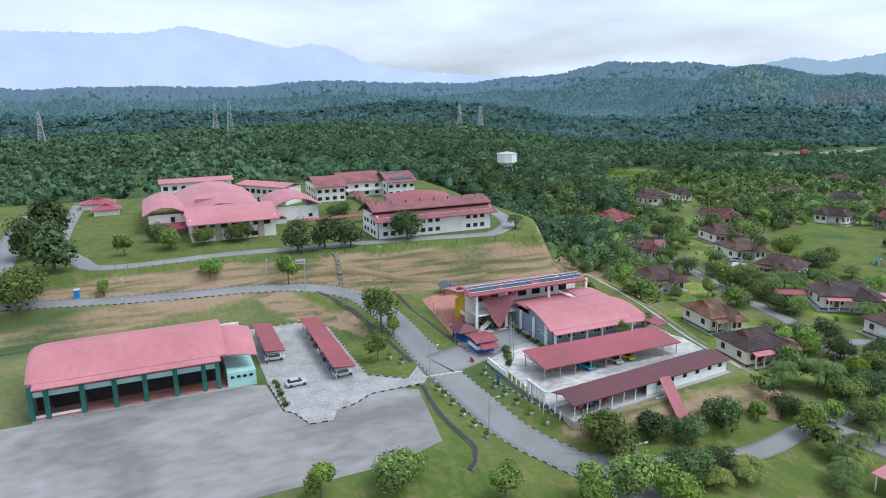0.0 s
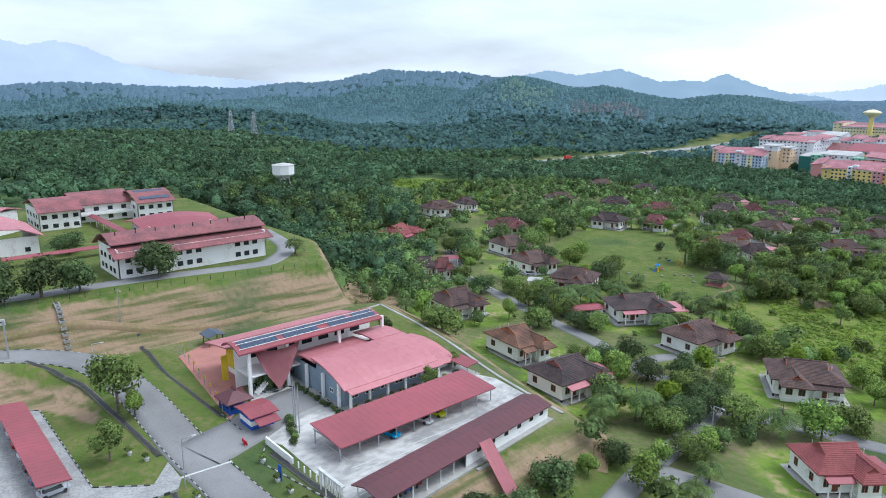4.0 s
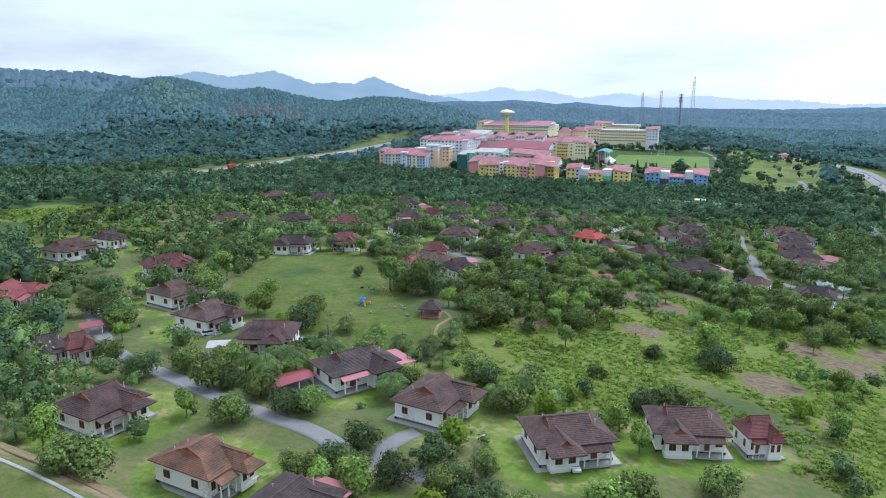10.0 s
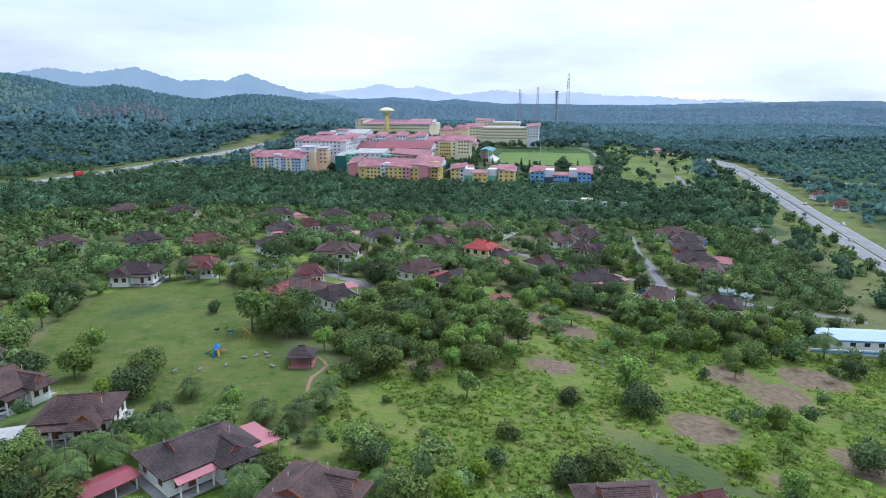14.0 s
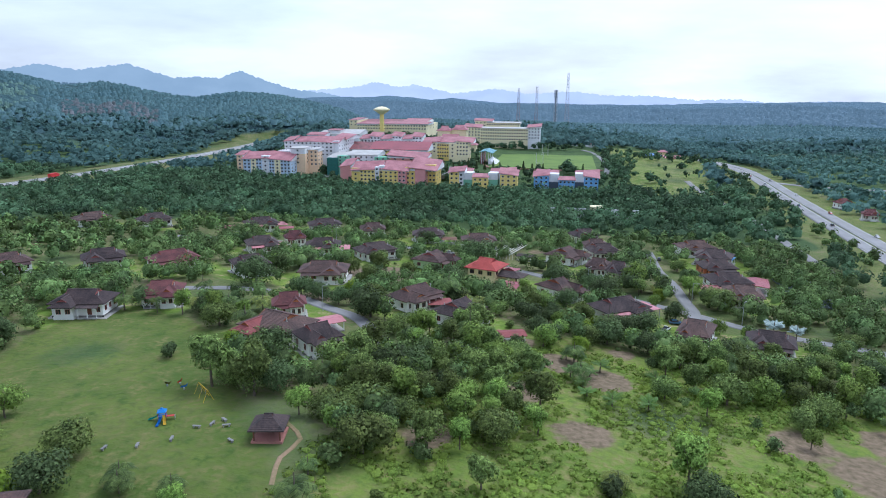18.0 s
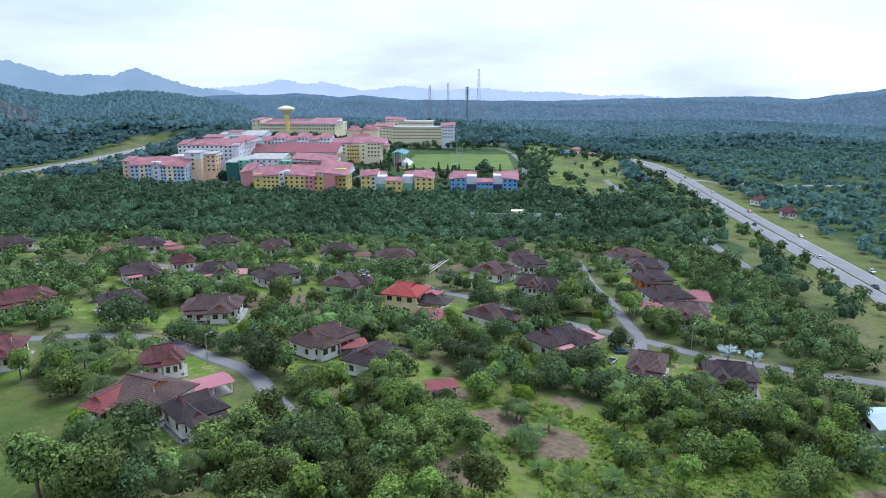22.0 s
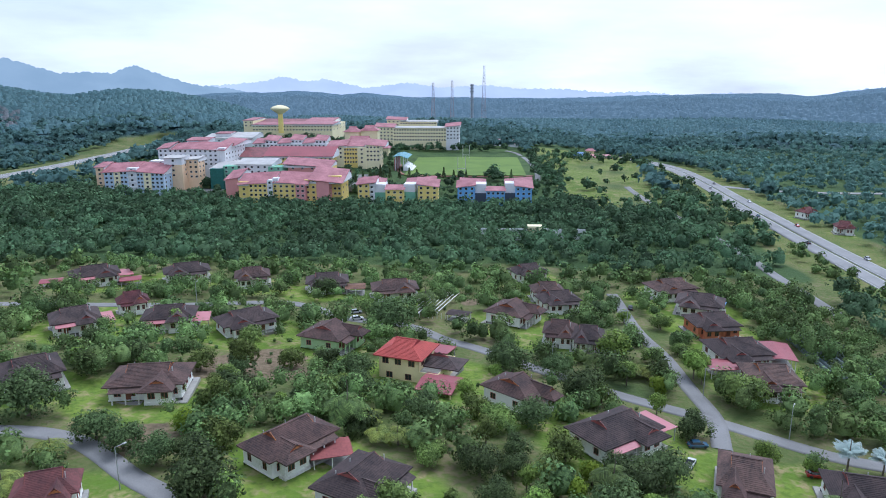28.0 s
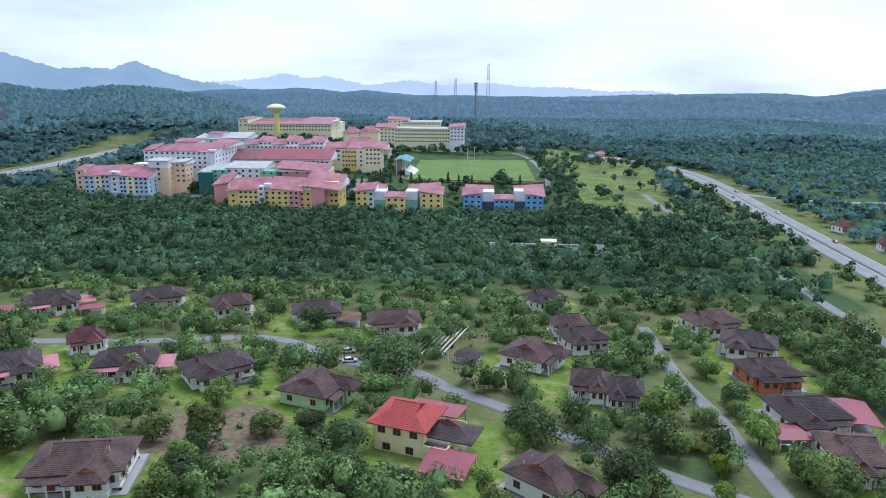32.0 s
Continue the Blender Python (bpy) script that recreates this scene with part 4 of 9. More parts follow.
wall_with(office, 21.4, 9.7, 14.2, pose(-124.8, 89.4, 0, 0, 0, 90), GREY_BLUE, WALL_WHITE, (-8.5, -5, -1.5, 2, 5.5, 9), 1.4, 1.6, 2.0)
wall_with(office, 18.6, 9.7, 14.6, pose(-134.0, 78.7, 0), GREY_BLUE, WALL_WHITE, (5, 7.2), 0.9, 2.0, 1.2)
boxed("gable_infill", (-134.4, -127.0, 78.75, 78.95, 14.6, 15.7), GREY_BLUE, office)
boxed("clerestory_wall", (-134.6, -134.3, 78.6, 92.5, 16.0, 16.9), WALL_WHITE, office)
boxed("end_wall", (-142, -124.9, 99.9, 100.2, 9.7, 14.2), GREY_BLUE, office)
boxed("wing_wall", (-139.0, -127.0, 102.0, 106.0, 9.6, 12.6), WALL_WHITE, office)
boxed("core", (-142, -125.4, 79.2, 99.8, 9.6, 14.1), SHADE, office)
boxed("plinth", (-145, -122.6, 77.5, 107.4, 9.3, 10.16), CONCRETE, office)
for y in (79, 83.2, 87.4, 91.6, 95.8, 100):
    boxed("column", (-123.2, -122.8, y - 0.2, y + 0.2, 10, 13.8), WALL_WHITE, office)
posts(office, [(-125.4, 102.1), (-125.4, 106.1)], 10, 12.3, 0.12, WALL_WHITE, "column")
posts(office, [(-125.5, 78.1), (-131, 78.1), (-137, 78.1)], 10, 15.0, 0.25, WALL_WHITE, "column")

shelter = thing("motorcycle_shelter", "small open shelter with a red metal roof", "shelter")
sheet_roof("roof", shelter, [[(x, 105.0, 12.3), (x, 108.2, 12.75)] for x in (-125.6, -119.8)], ROOF_RED, 0.12, 1.0)
posts(shelter, [(-125.2, 105.4), (-120.2, 105.4), (-125.2, 107.9), (-120.2, 107.9)], 9.8, 12.4, 0.06, STEEL)
boxed("floor", (-126.0, -119.4, 104.8, 108.4, 9.2, 10.12), CONCRETE, shelter)

# tall curved roof with solar panels behind the office, over an open stair hall
spine = thing("stair_hall", "white stair hall under a long curved roof with solar panels", "building")
arc = [(-139.3, 19.4), (-140.8, 20.1), (-142.4, 20.5), (-144.2, 20.5), (-145.8, 20.0), (-147.0, 19.2)]
sheet_roof("roof", spine, [[(x, y, z) for x, z in arc] for y in (65.5, 82, 98.2)], ROOF_RED, 0.3, 0)
for k in range(24):
    y = 66.6 + 1.28 * k
    for x0, z0, x1, z1 in ((-141.7, 20.50, -142.9, 20.66), (-140.3, 20.04, -141.5, 20.46)):
        if x0 > -141 and k in (6, 13, 14) or x0 < -141 and k == 19:
            continue
        bm = bmesh.new()
        slab_face(bm, [(x0, y, z0), (x0, y + 1.18, z0), (x1, y + 1.18, z1), (x1, y, z1)][::-1], 0.06)
        part("solar_panel", bm, SOLAR, spine, "dark blue solar panel")
for x, z in ((-140.15, 20.06), (-141.6, 20.58), (-143.0, 20.76)):
    boxed("panel_rail", (x - 0.03, x + 0.03, 66.0, 97.8, z - 0.1, z + 0.03), WALL_WHITE, spine, "pale metal rail")
wall_with(spine, 32, 9.8, 19.2, pose(-146.0, 83.5, 0, 0, 0, 90), WALL_WHITE, SHADE, (-12, -8, -4, 0, 4, 8, 12), 2.0, 5.6, 2.4)
boxed("floor_slab", (-146, -140.5, 68, 100, 13.6, 13.9), WALL_WHITE, spine)
posts(spine, [(-140.6, 68), (-140.6, 76), (-140.6, 88), (-140.6, 99)], 10, 19.4, 0.3, WALL_WHITE, "column")
for k in range(11):
    boxed("stair_step", (-141.6, -140.2, 69.2 + 0.42 * k, 69.7 + 0.42 * k, 10.0 + 0.34 * k, 10.36 + 0.34 * k), WALL_WHITE, spine)
boxed("yellow_panel", (-148.9, -148.6, 66.0, 67.2, 11.0, 16.2), YELLOW_PAINT, spine)
# sail-shaped porch roof
bm = bmesh.new()
n = 7
grid = []
for a in range(n + 1):
    s = a / n
    l = Vector((-141.4, 69.3, 19.0)).lerp(Vector((-138.2, 72.8, 11.0)), s)
    r = Vector((-139.8, 78.5, 19.0)).lerp(Vector((-138.2, 73.2, 11.0)), s)
    grid.append([bm.verts.new(l.lerp(r, b / 6) + Vector((0, 0, -1.1 * math.sin(math.pi * b / 6) * (1 - s) - 0.9 * math.sin(math.pi * s)))) for b in range(7)])
for a in range(n):
    for b in range(6):
        bm.faces.new((grid[a][b], grid[a][b + 1], grid[a + 1][b + 1], grid[a + 1][b]))
bmesh.ops.solidify(bm, geom=bm.faces[:], thickness=0.2)
part("sail_roof", bm, ROOF_PINK, spine, "pink sail-shaped porch roof", True)
back = thing("back_range", "low building with a flat red metal roof", "building")
sheet_roof("roof", back, [[(-157.5, y, 16.5), (-152, y, 17.6), (-146.5, y, 18.4)] for y in (66.3, 99)], ROOF_PINK, 0.25, 1.4)
boxed("wall", (-155, -149, 70, 101, 9.8, 16.2), WALL_WHITE, back)
boxed("yellow_end", (-155, -151.2, 69.7, 69.96, 11.5, 15.8), YELLOW_PAINT, back)

# gatehouse and guard booth
gate = thing("gatehouse", "small open gatehouse with a hipped red roof", "gatehouse")
posts(gate, [(-139.6, 61.4), (-135.4, 61.4), (-139.6, 65.2), (-135.4, 65.2)], 9.8, 12.6, 0.12, BLUE_PAINT)
boxed("low_wall", (-139.4, -135.6, 61.5, 65.1, 9.9, 10.9), BLUE_PAINT, gate)
gablet_roof(gate, 5.6, 5.2, 12.5, 1.7, ROOF_DARK, ROOF_DARK, -137.5, 63.3, 0, inset=0.9)
booth = thing("guard_booth", "blue guard booth with a red metal roof", "booth")
boxed("wall", (-132.0, -127.6, 61.8, 66.0, 9.8, 12.2), BLUE_PAINT, booth)
boxed("window_band", (-132.04, -127.56, 61.76, 66.04, 10.9, 11.8), WALL_WHITE, booth)
sheet_roof("roof", booth, [[(-133, y, 12.9), (-129.8, y, 13.3), (-126.6, y, 12.9)] for y in (61.2, 66.6)], ROOF_RED, 0.16, 1.0)
sheet_roof("porch_roof", booth, [[(-126.8, y, 12.5), (-124.8, y, 12.0)] for y in (62, 66)], ROOF_RED, 0.12, 1.0)

# paved yards and car park
def paving(name, pts, z, mat, label, thick=0.5):
    bm = bmesh.new()
    slab_face(bm, [(x, y, z) for x, y in pts], thick)
    bmesh.ops.recalc_face_normals(bm, faces=bm.faces)
    return tagged(part(name, bm, mat), label, "paving", kind="structure")


paving("pavement", [(-132.2, -75), (-132.2, 13.9), (-131.2, 16.5), (-118.0, 17.6), (-116.0, 19.5), (-111.2, 21.0), (-110.8, 25.2), (-114.6, 27.0), (-115.4, 30.5), (-118.2, 34.5), (-118.6, 40), (-116.2, 43.6), (-96, 40.0), (-92.5, 30), (-91.5, -75)], 10.05, PLAZA, "worn grey asphalt parade ground with pale stains", 0.6)
paving("pavement", [(-165.5, 17.2), (-165.5, 30), (-160, 36.2), (-127, 36.4), (-122, 43.5), (-127, 47.4), (-121, 47.2), (-118.6, 45.8), (-118.4, 34.6), (-115.4, 30.4), (-114.5, 26.9), (-110.8, 25.1), (-111.2, 21.1), (-116.1, 19.4), (-118.2, 17.7), (-131.2, 17.0), (-140, 17.0)], 10.10, YARD, "pale concrete apron between the car canopies")
paving("pavement", [(-138, 66.6), (-145, 71.5), (-145.5, 77.4), (-121.8, 77.4), (-121.5, 107), (-116, 109.2), (-101, 107.5), (-96.5, 62.8), (-120, 63.5), (-127.0, 61.0)], 10.07, APRON, "pale concrete car park with dark patches")
paving("pavement", [(-169.5, 65.0), (-174.5, 75.0), (-157, 76), (-148.5, 70.0), (-140, 66.4), (-134, 60.8)], 10.09, TERRACOTTA, "red paved yard with a low kerb")

# ---- buildings on the plateau ----
def faced(parent, side, a, b, at, z0, z1, wall, frame, wins, rows=((1.0, 1.5),), ww=1.3):
    """A wall on one side ('+x', '-x', '+y', '-y') from a to b along it, with rows of windows (sill, height) at the given places."""
    mid = (a + b) / 2
    m = {"+x": pose(at, mid, 0, 0, 0, 90), "-x": pose(at, mid, 0, 0, 0, -90), "-y": pose(mid, at, 0), "+y": pose(mid, at, 0, 0, 0, 180)}[side]
    sign = -1 if side in ("-x", "+y") else 1
    bm = bmesh.new()
    box(bm, -(b - a) / 2, (b - a) / 2, 0, 0.25, z0, z1)
    part("wall", bm, wall, parent).matrix_basis = m
    for sill, h in rows:
        for w in wins:
            window_part(parent, ww, h, m @ pose(sign * (w - mid), -0.01, z0 + sill), frame)


teach = thing("teaching_block", "white two-storey teaching block with a stained red roof", "school building")
faced(teach, "+x", 64.5, 105, -205.4, 19.4, 26.9, WALL_WHITE, SHADE, (67, 69.6, 72.2, 74.8, 77.4, 80, 82.6, 85.2, 96.4, 99, 101.6), ((1.6, 1.3), (4.6, 1.3)), 1.5)
faced(teach, "-y", -222, -205.4, 64.5, 19.4, 27.5, WALL_WHITE, SHADE, (-219, -216, -212, -209), ((1.6, 1.3), (4.6, 1.3)), 1.5)
faced(teach, "+y", -222, -205.4, 105, 19.4, 27.5, WALL_WHITE, SHADE, (-217, -210), ((1.6, 1.3), (4.6, 1.3)), 1.5)
faced(teach, "-x", 64.5, 105, -222, 19.4, 26.9, WALL_WHITE, SHADE, (70, 78, 86, 94, 102), ((4.6, 1.3),), 1.5)
boxed("inner_floor", (-221.7, -205.7, 64.8, 104.7, 22.8, 23.0), WALL_WHITE, teach)
sheet_roof("lower_roof", teach, [[(-202.9, y, 25.9), (-205.5, y, 26.9), (-208.5, y, 27.9)] for y in (63, 106.3)], ROOF_STAINED, 0.25, 1.5)
# a dark strip paints the shaded gap between the two roofs
boxed("clerestory", (-208.6, -208.3, 64, 105.4, 27.6, 28.9), SHADE, teach)
sheet_roof("upper_roof", teach, [[(-207.2, y, 28.7), (-210.5, y, 30.0), (-214, y, 30.7), (-218, y, 29.8), (-224, y, 26.8)] for y in (63.4, 106)], ROOF_STAINED, 0.25, 1.5)
for k in range(8):
    boxed("vent_pipe", (-211.6, -211.4, 66 + 5.1 * k, 66.2 + 5.1 * k, 30.0, 31.2), SHADE, teach)

rear = thing("dormitory", "white two-storey building round a court with red roof", "school building")
for y0, y1, xf in ((63, 76, -286), (76, 95, -294), (95, 108, -286)):
    faced(rear, "+x", y0, y1, xf, 19.4, 26.6, WALL_WHITE, SHADE, [y0 + (y1 - y0) * (k + 0.5) / 4 for k in range(4)], ((1.4, 1.4), (4.5, 1.4)), 1.7)
    sheet_roof("roof", rear, [[(xf + 1.6, y, 26.5), (xf - 5, y, 29.2), (xf - 10, y, 30.0), (-309, y, 27.0)] for y in (y0 - 0.6, y1 + 0.6)], ROOF_STAINED, 0.25, 1.6)
for y, s in ((63, "-y"), (108, "+y")):
    faced(rear, s, -306, -286, y, 19.4, 27.2, WALL_WHITE, SHADE, (-303, -298, -293, -289), ((1.4, 1.4), (4.5, 1.4)), 1.5)
faced(rear, "+y", -294, -286, 76, 19.4, 26.6, WALL_WHITE, SHADE, (-290,), ((1.4, 1.4), (4.5, 1.4)), 1.7)
faced(rear, "-y", -294, -286, 95, 19.4, 26.6, WALL_WHITE, SHADE, (-290,), ((1.4, 1.4), (4.5, 1.4)), 1.7)
boxed("gallery", (-294, -292.4, 76, 95, 22.6, 23.6), WALL_WHITE, rear)
for k in range(4):
    bm = bmesh.new()
    slab_face(bm, [(-286.5, 96.5 + 2.7 * k, 27.6), (-286.5, 98.9 + 2.7 * k, 27.6), (-294.5, 98.9 + 2.7 * k, 30.0), (-294.5, 96.5 + 2.7 * k, 30.0)], 0.08)
    part("solar_panel", bm, SOLAR, rear)

dining = thing("dining_hall", "white hall with a curved maroon roof", "hall")
faced(dining, "+x", 86, 106, -246, 19.4, 24.0, WALL_WHITE, SHADE, (89, 93, 97, 101), ((1.6, 1.2),), 1.6)
faced(dining, "-y", -264, -246, 86, 19.4, 24.6, WALL_WHITE, SHADE, (-261, -256, -251), ((1.6, 1.2),), 1.6)
faced(dining, "+y", -264, -246, 106, 19.4, 24.6, WALL_WHITE, SHADE, (-255,), ((1.6, 1.2),), 1.6)
faced(dining, "-x", 86, 106, -264, 19.4, 24.0, WALL_WHITE, SHADE, (96,), ((1.6, 1.2),), 1.6)
sheet_roof("roof", dining, [[(-243.6, y, 24.0 + z), (-250, y, 25.6 + z), (-256, y, 26.4 + z), (-266, y, 24.6 + z)] for y, z in ((83.5, -0.8), (90, 0.3), (96, 0.7), (102, 0.3), (109.5, -1.0))], ROOF_RED, 0.25, 1.5)
link = thing("covered_walk", "covered walkway with a low maroon roof", "walkway")
sheet_roof("roof", link, [[(x, 79.5, 22.6), (x, 81, 23.2), (x, 82.5, 22.6)] for x in (-292, -226)], ROOF_RED, 0.12, 1.6)
sheet_roof("cross_roof", link, [[(-238.5, y, 22.4), (-237, y, 23.0), (-235.5, y, 22.4)] for y in (44, 79.5)], ROOF_RED, 0.12, 1.6)
posts(link, [(x, y) for x in range(-290, -226, 8) for y in (79.7, 82.3)], 19.6, 22.6, 0.1, WALL_WHITE)

PILASTER = material("beige_wall", (0.52, 0.42, 0.33), (0.42, 0.34, 0.27), 0.3, 10, 0.85)
front = thing("lecture_block", "white two-storey lecture block with sloping pink roof", "school building")
faced(front, "+x", 9.5, 36.2, -228.2, 19.2, 26.6, WALL_WHITE, SHADE, (13, 16.4, 19.8, 23.2, 26.6, 30, 33.4), ((4.9, 1.5),), 2.2)
faced(front, "-y", -242, -228.2, 9.5, 19.2, 27.2, WALL_WHITE, SHADE, (), (), 1.5)
faced(front, "+y", -242, -228.2, 36.2, 19.2, 27.2, WALL_WHITE, SHADE, (-238, -232), ((4.6, 1.3),), 1.5)
for y in (11, 17.8, 24.6, 31.4):
    boxed("pilaster", (-228.2, -227.8, y - 0.9, y + 0.9, 19.2, 26.0), PILASTER, front)
for y in (14.5, 21.2):
    window_part(front, 2.2, 1.5, pose(-228.2, y + 8, 20.6, 0, 0, 90), SHADE)
sheet_roof("roof", front, [[(-225.8, y, 26.1), (-231, y, 27.6), (-237, y, 28.8), (-243.5, y, 29.2)] for y in (8.4, 37.4)], ROOF_PINK, 0.25, 1.6)

lecture = thing("auditorium", "white auditorium with sweeping pink vaulted roofs", "auditorium")
faced(lecture, "+x", -3, 9, -251, 19.2, 26.0, WALL_WHITE, SHADE, (5,), ((4.0, 1.8),), 1.4)
faced(lecture, "-y", -292, -251, -3, 19.2, 25.4, WALL_WHITE, SHADE, (-285, -278, -270, -262), ((2.0, 1.6),), 1.6)
vlt = [(0, 0.0), (0.2, 1.6), (0.45, 2.6), (0.7, 2.2), (1, 0.2)]
sheet_roof("left_vault", lecture, [[(x, -4.5 + 14.5 * s, z + h) for s, h in vlt] for x, z in ((-249, 26.2), (-262, 26.8), (-276, 26.4), (-293, 25.6))], ROOF_PINK, 0.25, 2.0)
sheet_roof("great_vault", lecture, [[(x, 8 + 27 * s, z + 1.5 * h) for s, h in vlt] for x, z in ((-246, 25.4), (-258, 26.6), (-274, 27.4), (-300, 26.6))], ROOF_PINK, 0.25, 2.0)
boxed("drum_wall", (-256, -254.5, 13, 19, 22, 30.0), ROOF_PINK, lecture)
boxed("body", (-298, -247, 9.6, 33.5, 19.2, 25.5), WALL_WHITE, lecture)
boxed("porch_wall", (-248.8, -246, -1.5, 8.2, 19.2, 21.5), PILASTER, lecture)
sheet_roof("porch_roof", lecture, [[(-251, y, 23.0), (-243.5, y, 22.0)] for y in (-2.2, 8.8)], ROOF_RED, 0.2, 1.4)
hall_b = thing("library", "white library with a curved pink roof", "library")
faced(hall_b, "+x", 39.5, 56, -251.8, 19.2, 25.2, WALL_WHITE, SHADE, (42, 53), ((1.6, 1.3),), 1.4)
faced(hall_b, "+y", -275, -251.8, 56, 19.2, 25.2, WALL_WHITE, SHADE, (-271, -266, -261, -256), ((1.6, 1.3), (4.2, 1.0)), 1.5)
faced(hall_b, "-y", -275, -251.8, 39.5, 19.2, 25.2, WALL_WHITE, SHADE, (-263,), ((1.6, 1.3),), 1.5)
sheet_roof("roof", hall_b, [[(x, 38 + 19.5 * s, 25.0 + 1.3 * h) for s, h in vlt] for x in (-249.8, -262, -277)], ROOF_PINK, 0.25, 1.8)
sheet_roof("porch_roof", hall_b, [[(x, 38.5 + 5 * s, 21.6 + 0.5 * h) for s, h in vlt] for x in (-246.5, -251.6)], ROOF_PINK, 0.15)
boxed("porch", (-251, -247.2, 39, 43.2, 19.2, 21.6), WALL_WHITE, hall_b)
for x, y, ly, turn, label in ((-330, 18, 30, 0, "white two-storey classroom block with flat pink roof"), (-299, 46, 26, -52, "white two-storey gallery block with pink roof")):
    blk = thing("classroom_block", label, "school building", "rear classroom blocks")
    blk.matrix_basis = pose(x, y, 0, 0, 0, turn)
    bm = bmesh.new()
    box(bm, -5, 5, -ly / 2, ly / 2, 19.2, 27.4)
    part("wall", bm, WALL_WHITE, blk)
    for k in range(8):
        yy = -ly / 2 + ly * (k + 0.5) / 8
        for z in (20.8, 24.2):
            window_part(blk, 1.9, 1.7, pose(5.02, yy, z, 0, 0, 90), SHADE)
    sheet_roof("roof", blk, [[(6.4, yy, 27.6), (0, yy, 28.8), (-6, yy, 27.8)] for yy in (-ly / 2 - 1, ly / 2 + 1)], ROOF_PINK, 0.25, 1.6)
for x, y, w in ((-318, -22, 12), (-300, -18, 9)):
    hut = thing("service_hut", "small service building with a red roof", "hut", "service huts")
    boxed("wall", (x - 4, x + 4, y - w / 2, y + w / 2, 19.3, 22.4), WALL_WHITE, hut)
    gablet_roof(hut, 10, w + 2, 22.3, 2.2, ROOF_RED, ROOF_RED, x, y, 0)

# ---- school on the far hill ----
PINK = material("pink_wall", (0.74, 0.35, 0.33), (0.64, 0.29, 0.28), 0.05, 10, 0.85, bump=0.05)
YELLOW = material("yellow_wall", (0.88, 0.70, 0.24), (0.78, 0.60, 0.19), 0.05, 10, 0.85, bump=0.05)
BLUE = material("blue_wall", (0.22, 0.44, 0.76), (0.18, 0.38, 0.66), 0.05, 10, 0.85, bump=0.05)
GREEN = material("green_wall", (0.27, 0.54, 0.38), (0.22, 0.46, 0.32), 0.05, 10, 0.85, bump=0.05)
PEACH = material("peach_wall", (0.88, 0.64, 0.42), (0.78, 0.54, 0.34), 0.05, 10, 0.85, bump=0.05)
SLATE = material("slate_wall", (0.10, 0.12, 0.15), (0.085, 0.10, 0.125), 0.05, 10, 0.85, bump=0.05)
PALE = material("pale_wall", (0.82, 0.81, 0.82), (0.70, 0.69, 0.70), 0.05, 10, 0.85, bump=0.05)
CREAM = material("school_cream_wall", (0.90, 0.81, 0.52), (0.80, 0.70, 0.44), 0.05, 10, 0.85, bump=0.05)
SKYBLUE = material("pale_blue_wall", (0.54, 0.64, 0.77), (0.46, 0.56, 0.68), 0.05, 10, 0.85, bump=0.05)
ROOF_FAR = material("school_red_roof", (0.46, 0.20, 0.215), (0.25, 0.095, 0.105), 0.16, 6, 0.6, bump=0.05)
TRACK = material("red_earth_track", (0.30, 0.15, 0.11), (0.22, 0.12, 0.09), 0.2, 8, 0.9)
TEAL_ROOF = material("teal_metal_roof", (0.16, 0.34, 0.38), (0.12, 0.27, 0.31), 0.1, 6, 0.5)
BLUE_COURT = material("blue_court_paint", (0.13, 0.24, 0.44), (0.10, 0.19, 0.36), 0.1, 6, 0.7)


SCHOOL_PLOTS = [(-168, -50, 764, 944)]


def wing(ob, x0, x1, y0, y1, z0, z1, wall, cols=0, rows=4, side=0, band=0.0):
    """One wing of a school building: walls (with a pale upper part of that height), rows of windows in front and on its +x side."""
    SCHOOL_PLOTS.append((x0, x1, y0, y1))
    boxed("wall", (x0, x1, y0, y1, z0 - 9, z1 - band), wall, ob)
    if band:
        boxed("upper_wall", (x0, x1, y0, y1, z1 - band, z1), PALE, ob)
    step = min(3.6, (z1 - z0) / rows)
    for r in range(rows):
        z = z1 - step * (r + 1) + 0.32 * step
        if cols:
            w = round(min(1.8, 0.66 * (x1 - x0) / cols) * 5) / 5
            for k in range(cols):
                window_part(ob, w, 1.6, pose(x0 + (x1 - x0) * (k + 0.5) / cols, y0 - 0.02, z), PALE, whole=True)
            if cols == 1 and wall is PALE:
                boxed("balcony", (x0 + 0.3, x1 - 0.3, y0 - 1.0, y0, z - 1.2, z - 0.3), PALE, ob)
        for k in range(side):
            window_part(ob, 1.6, 1.6, pose(x1 + 0.02, y0 + (y1 - y0) * (k + 0.5) / side, z, 0, 0, 90), PALE, whole=True)


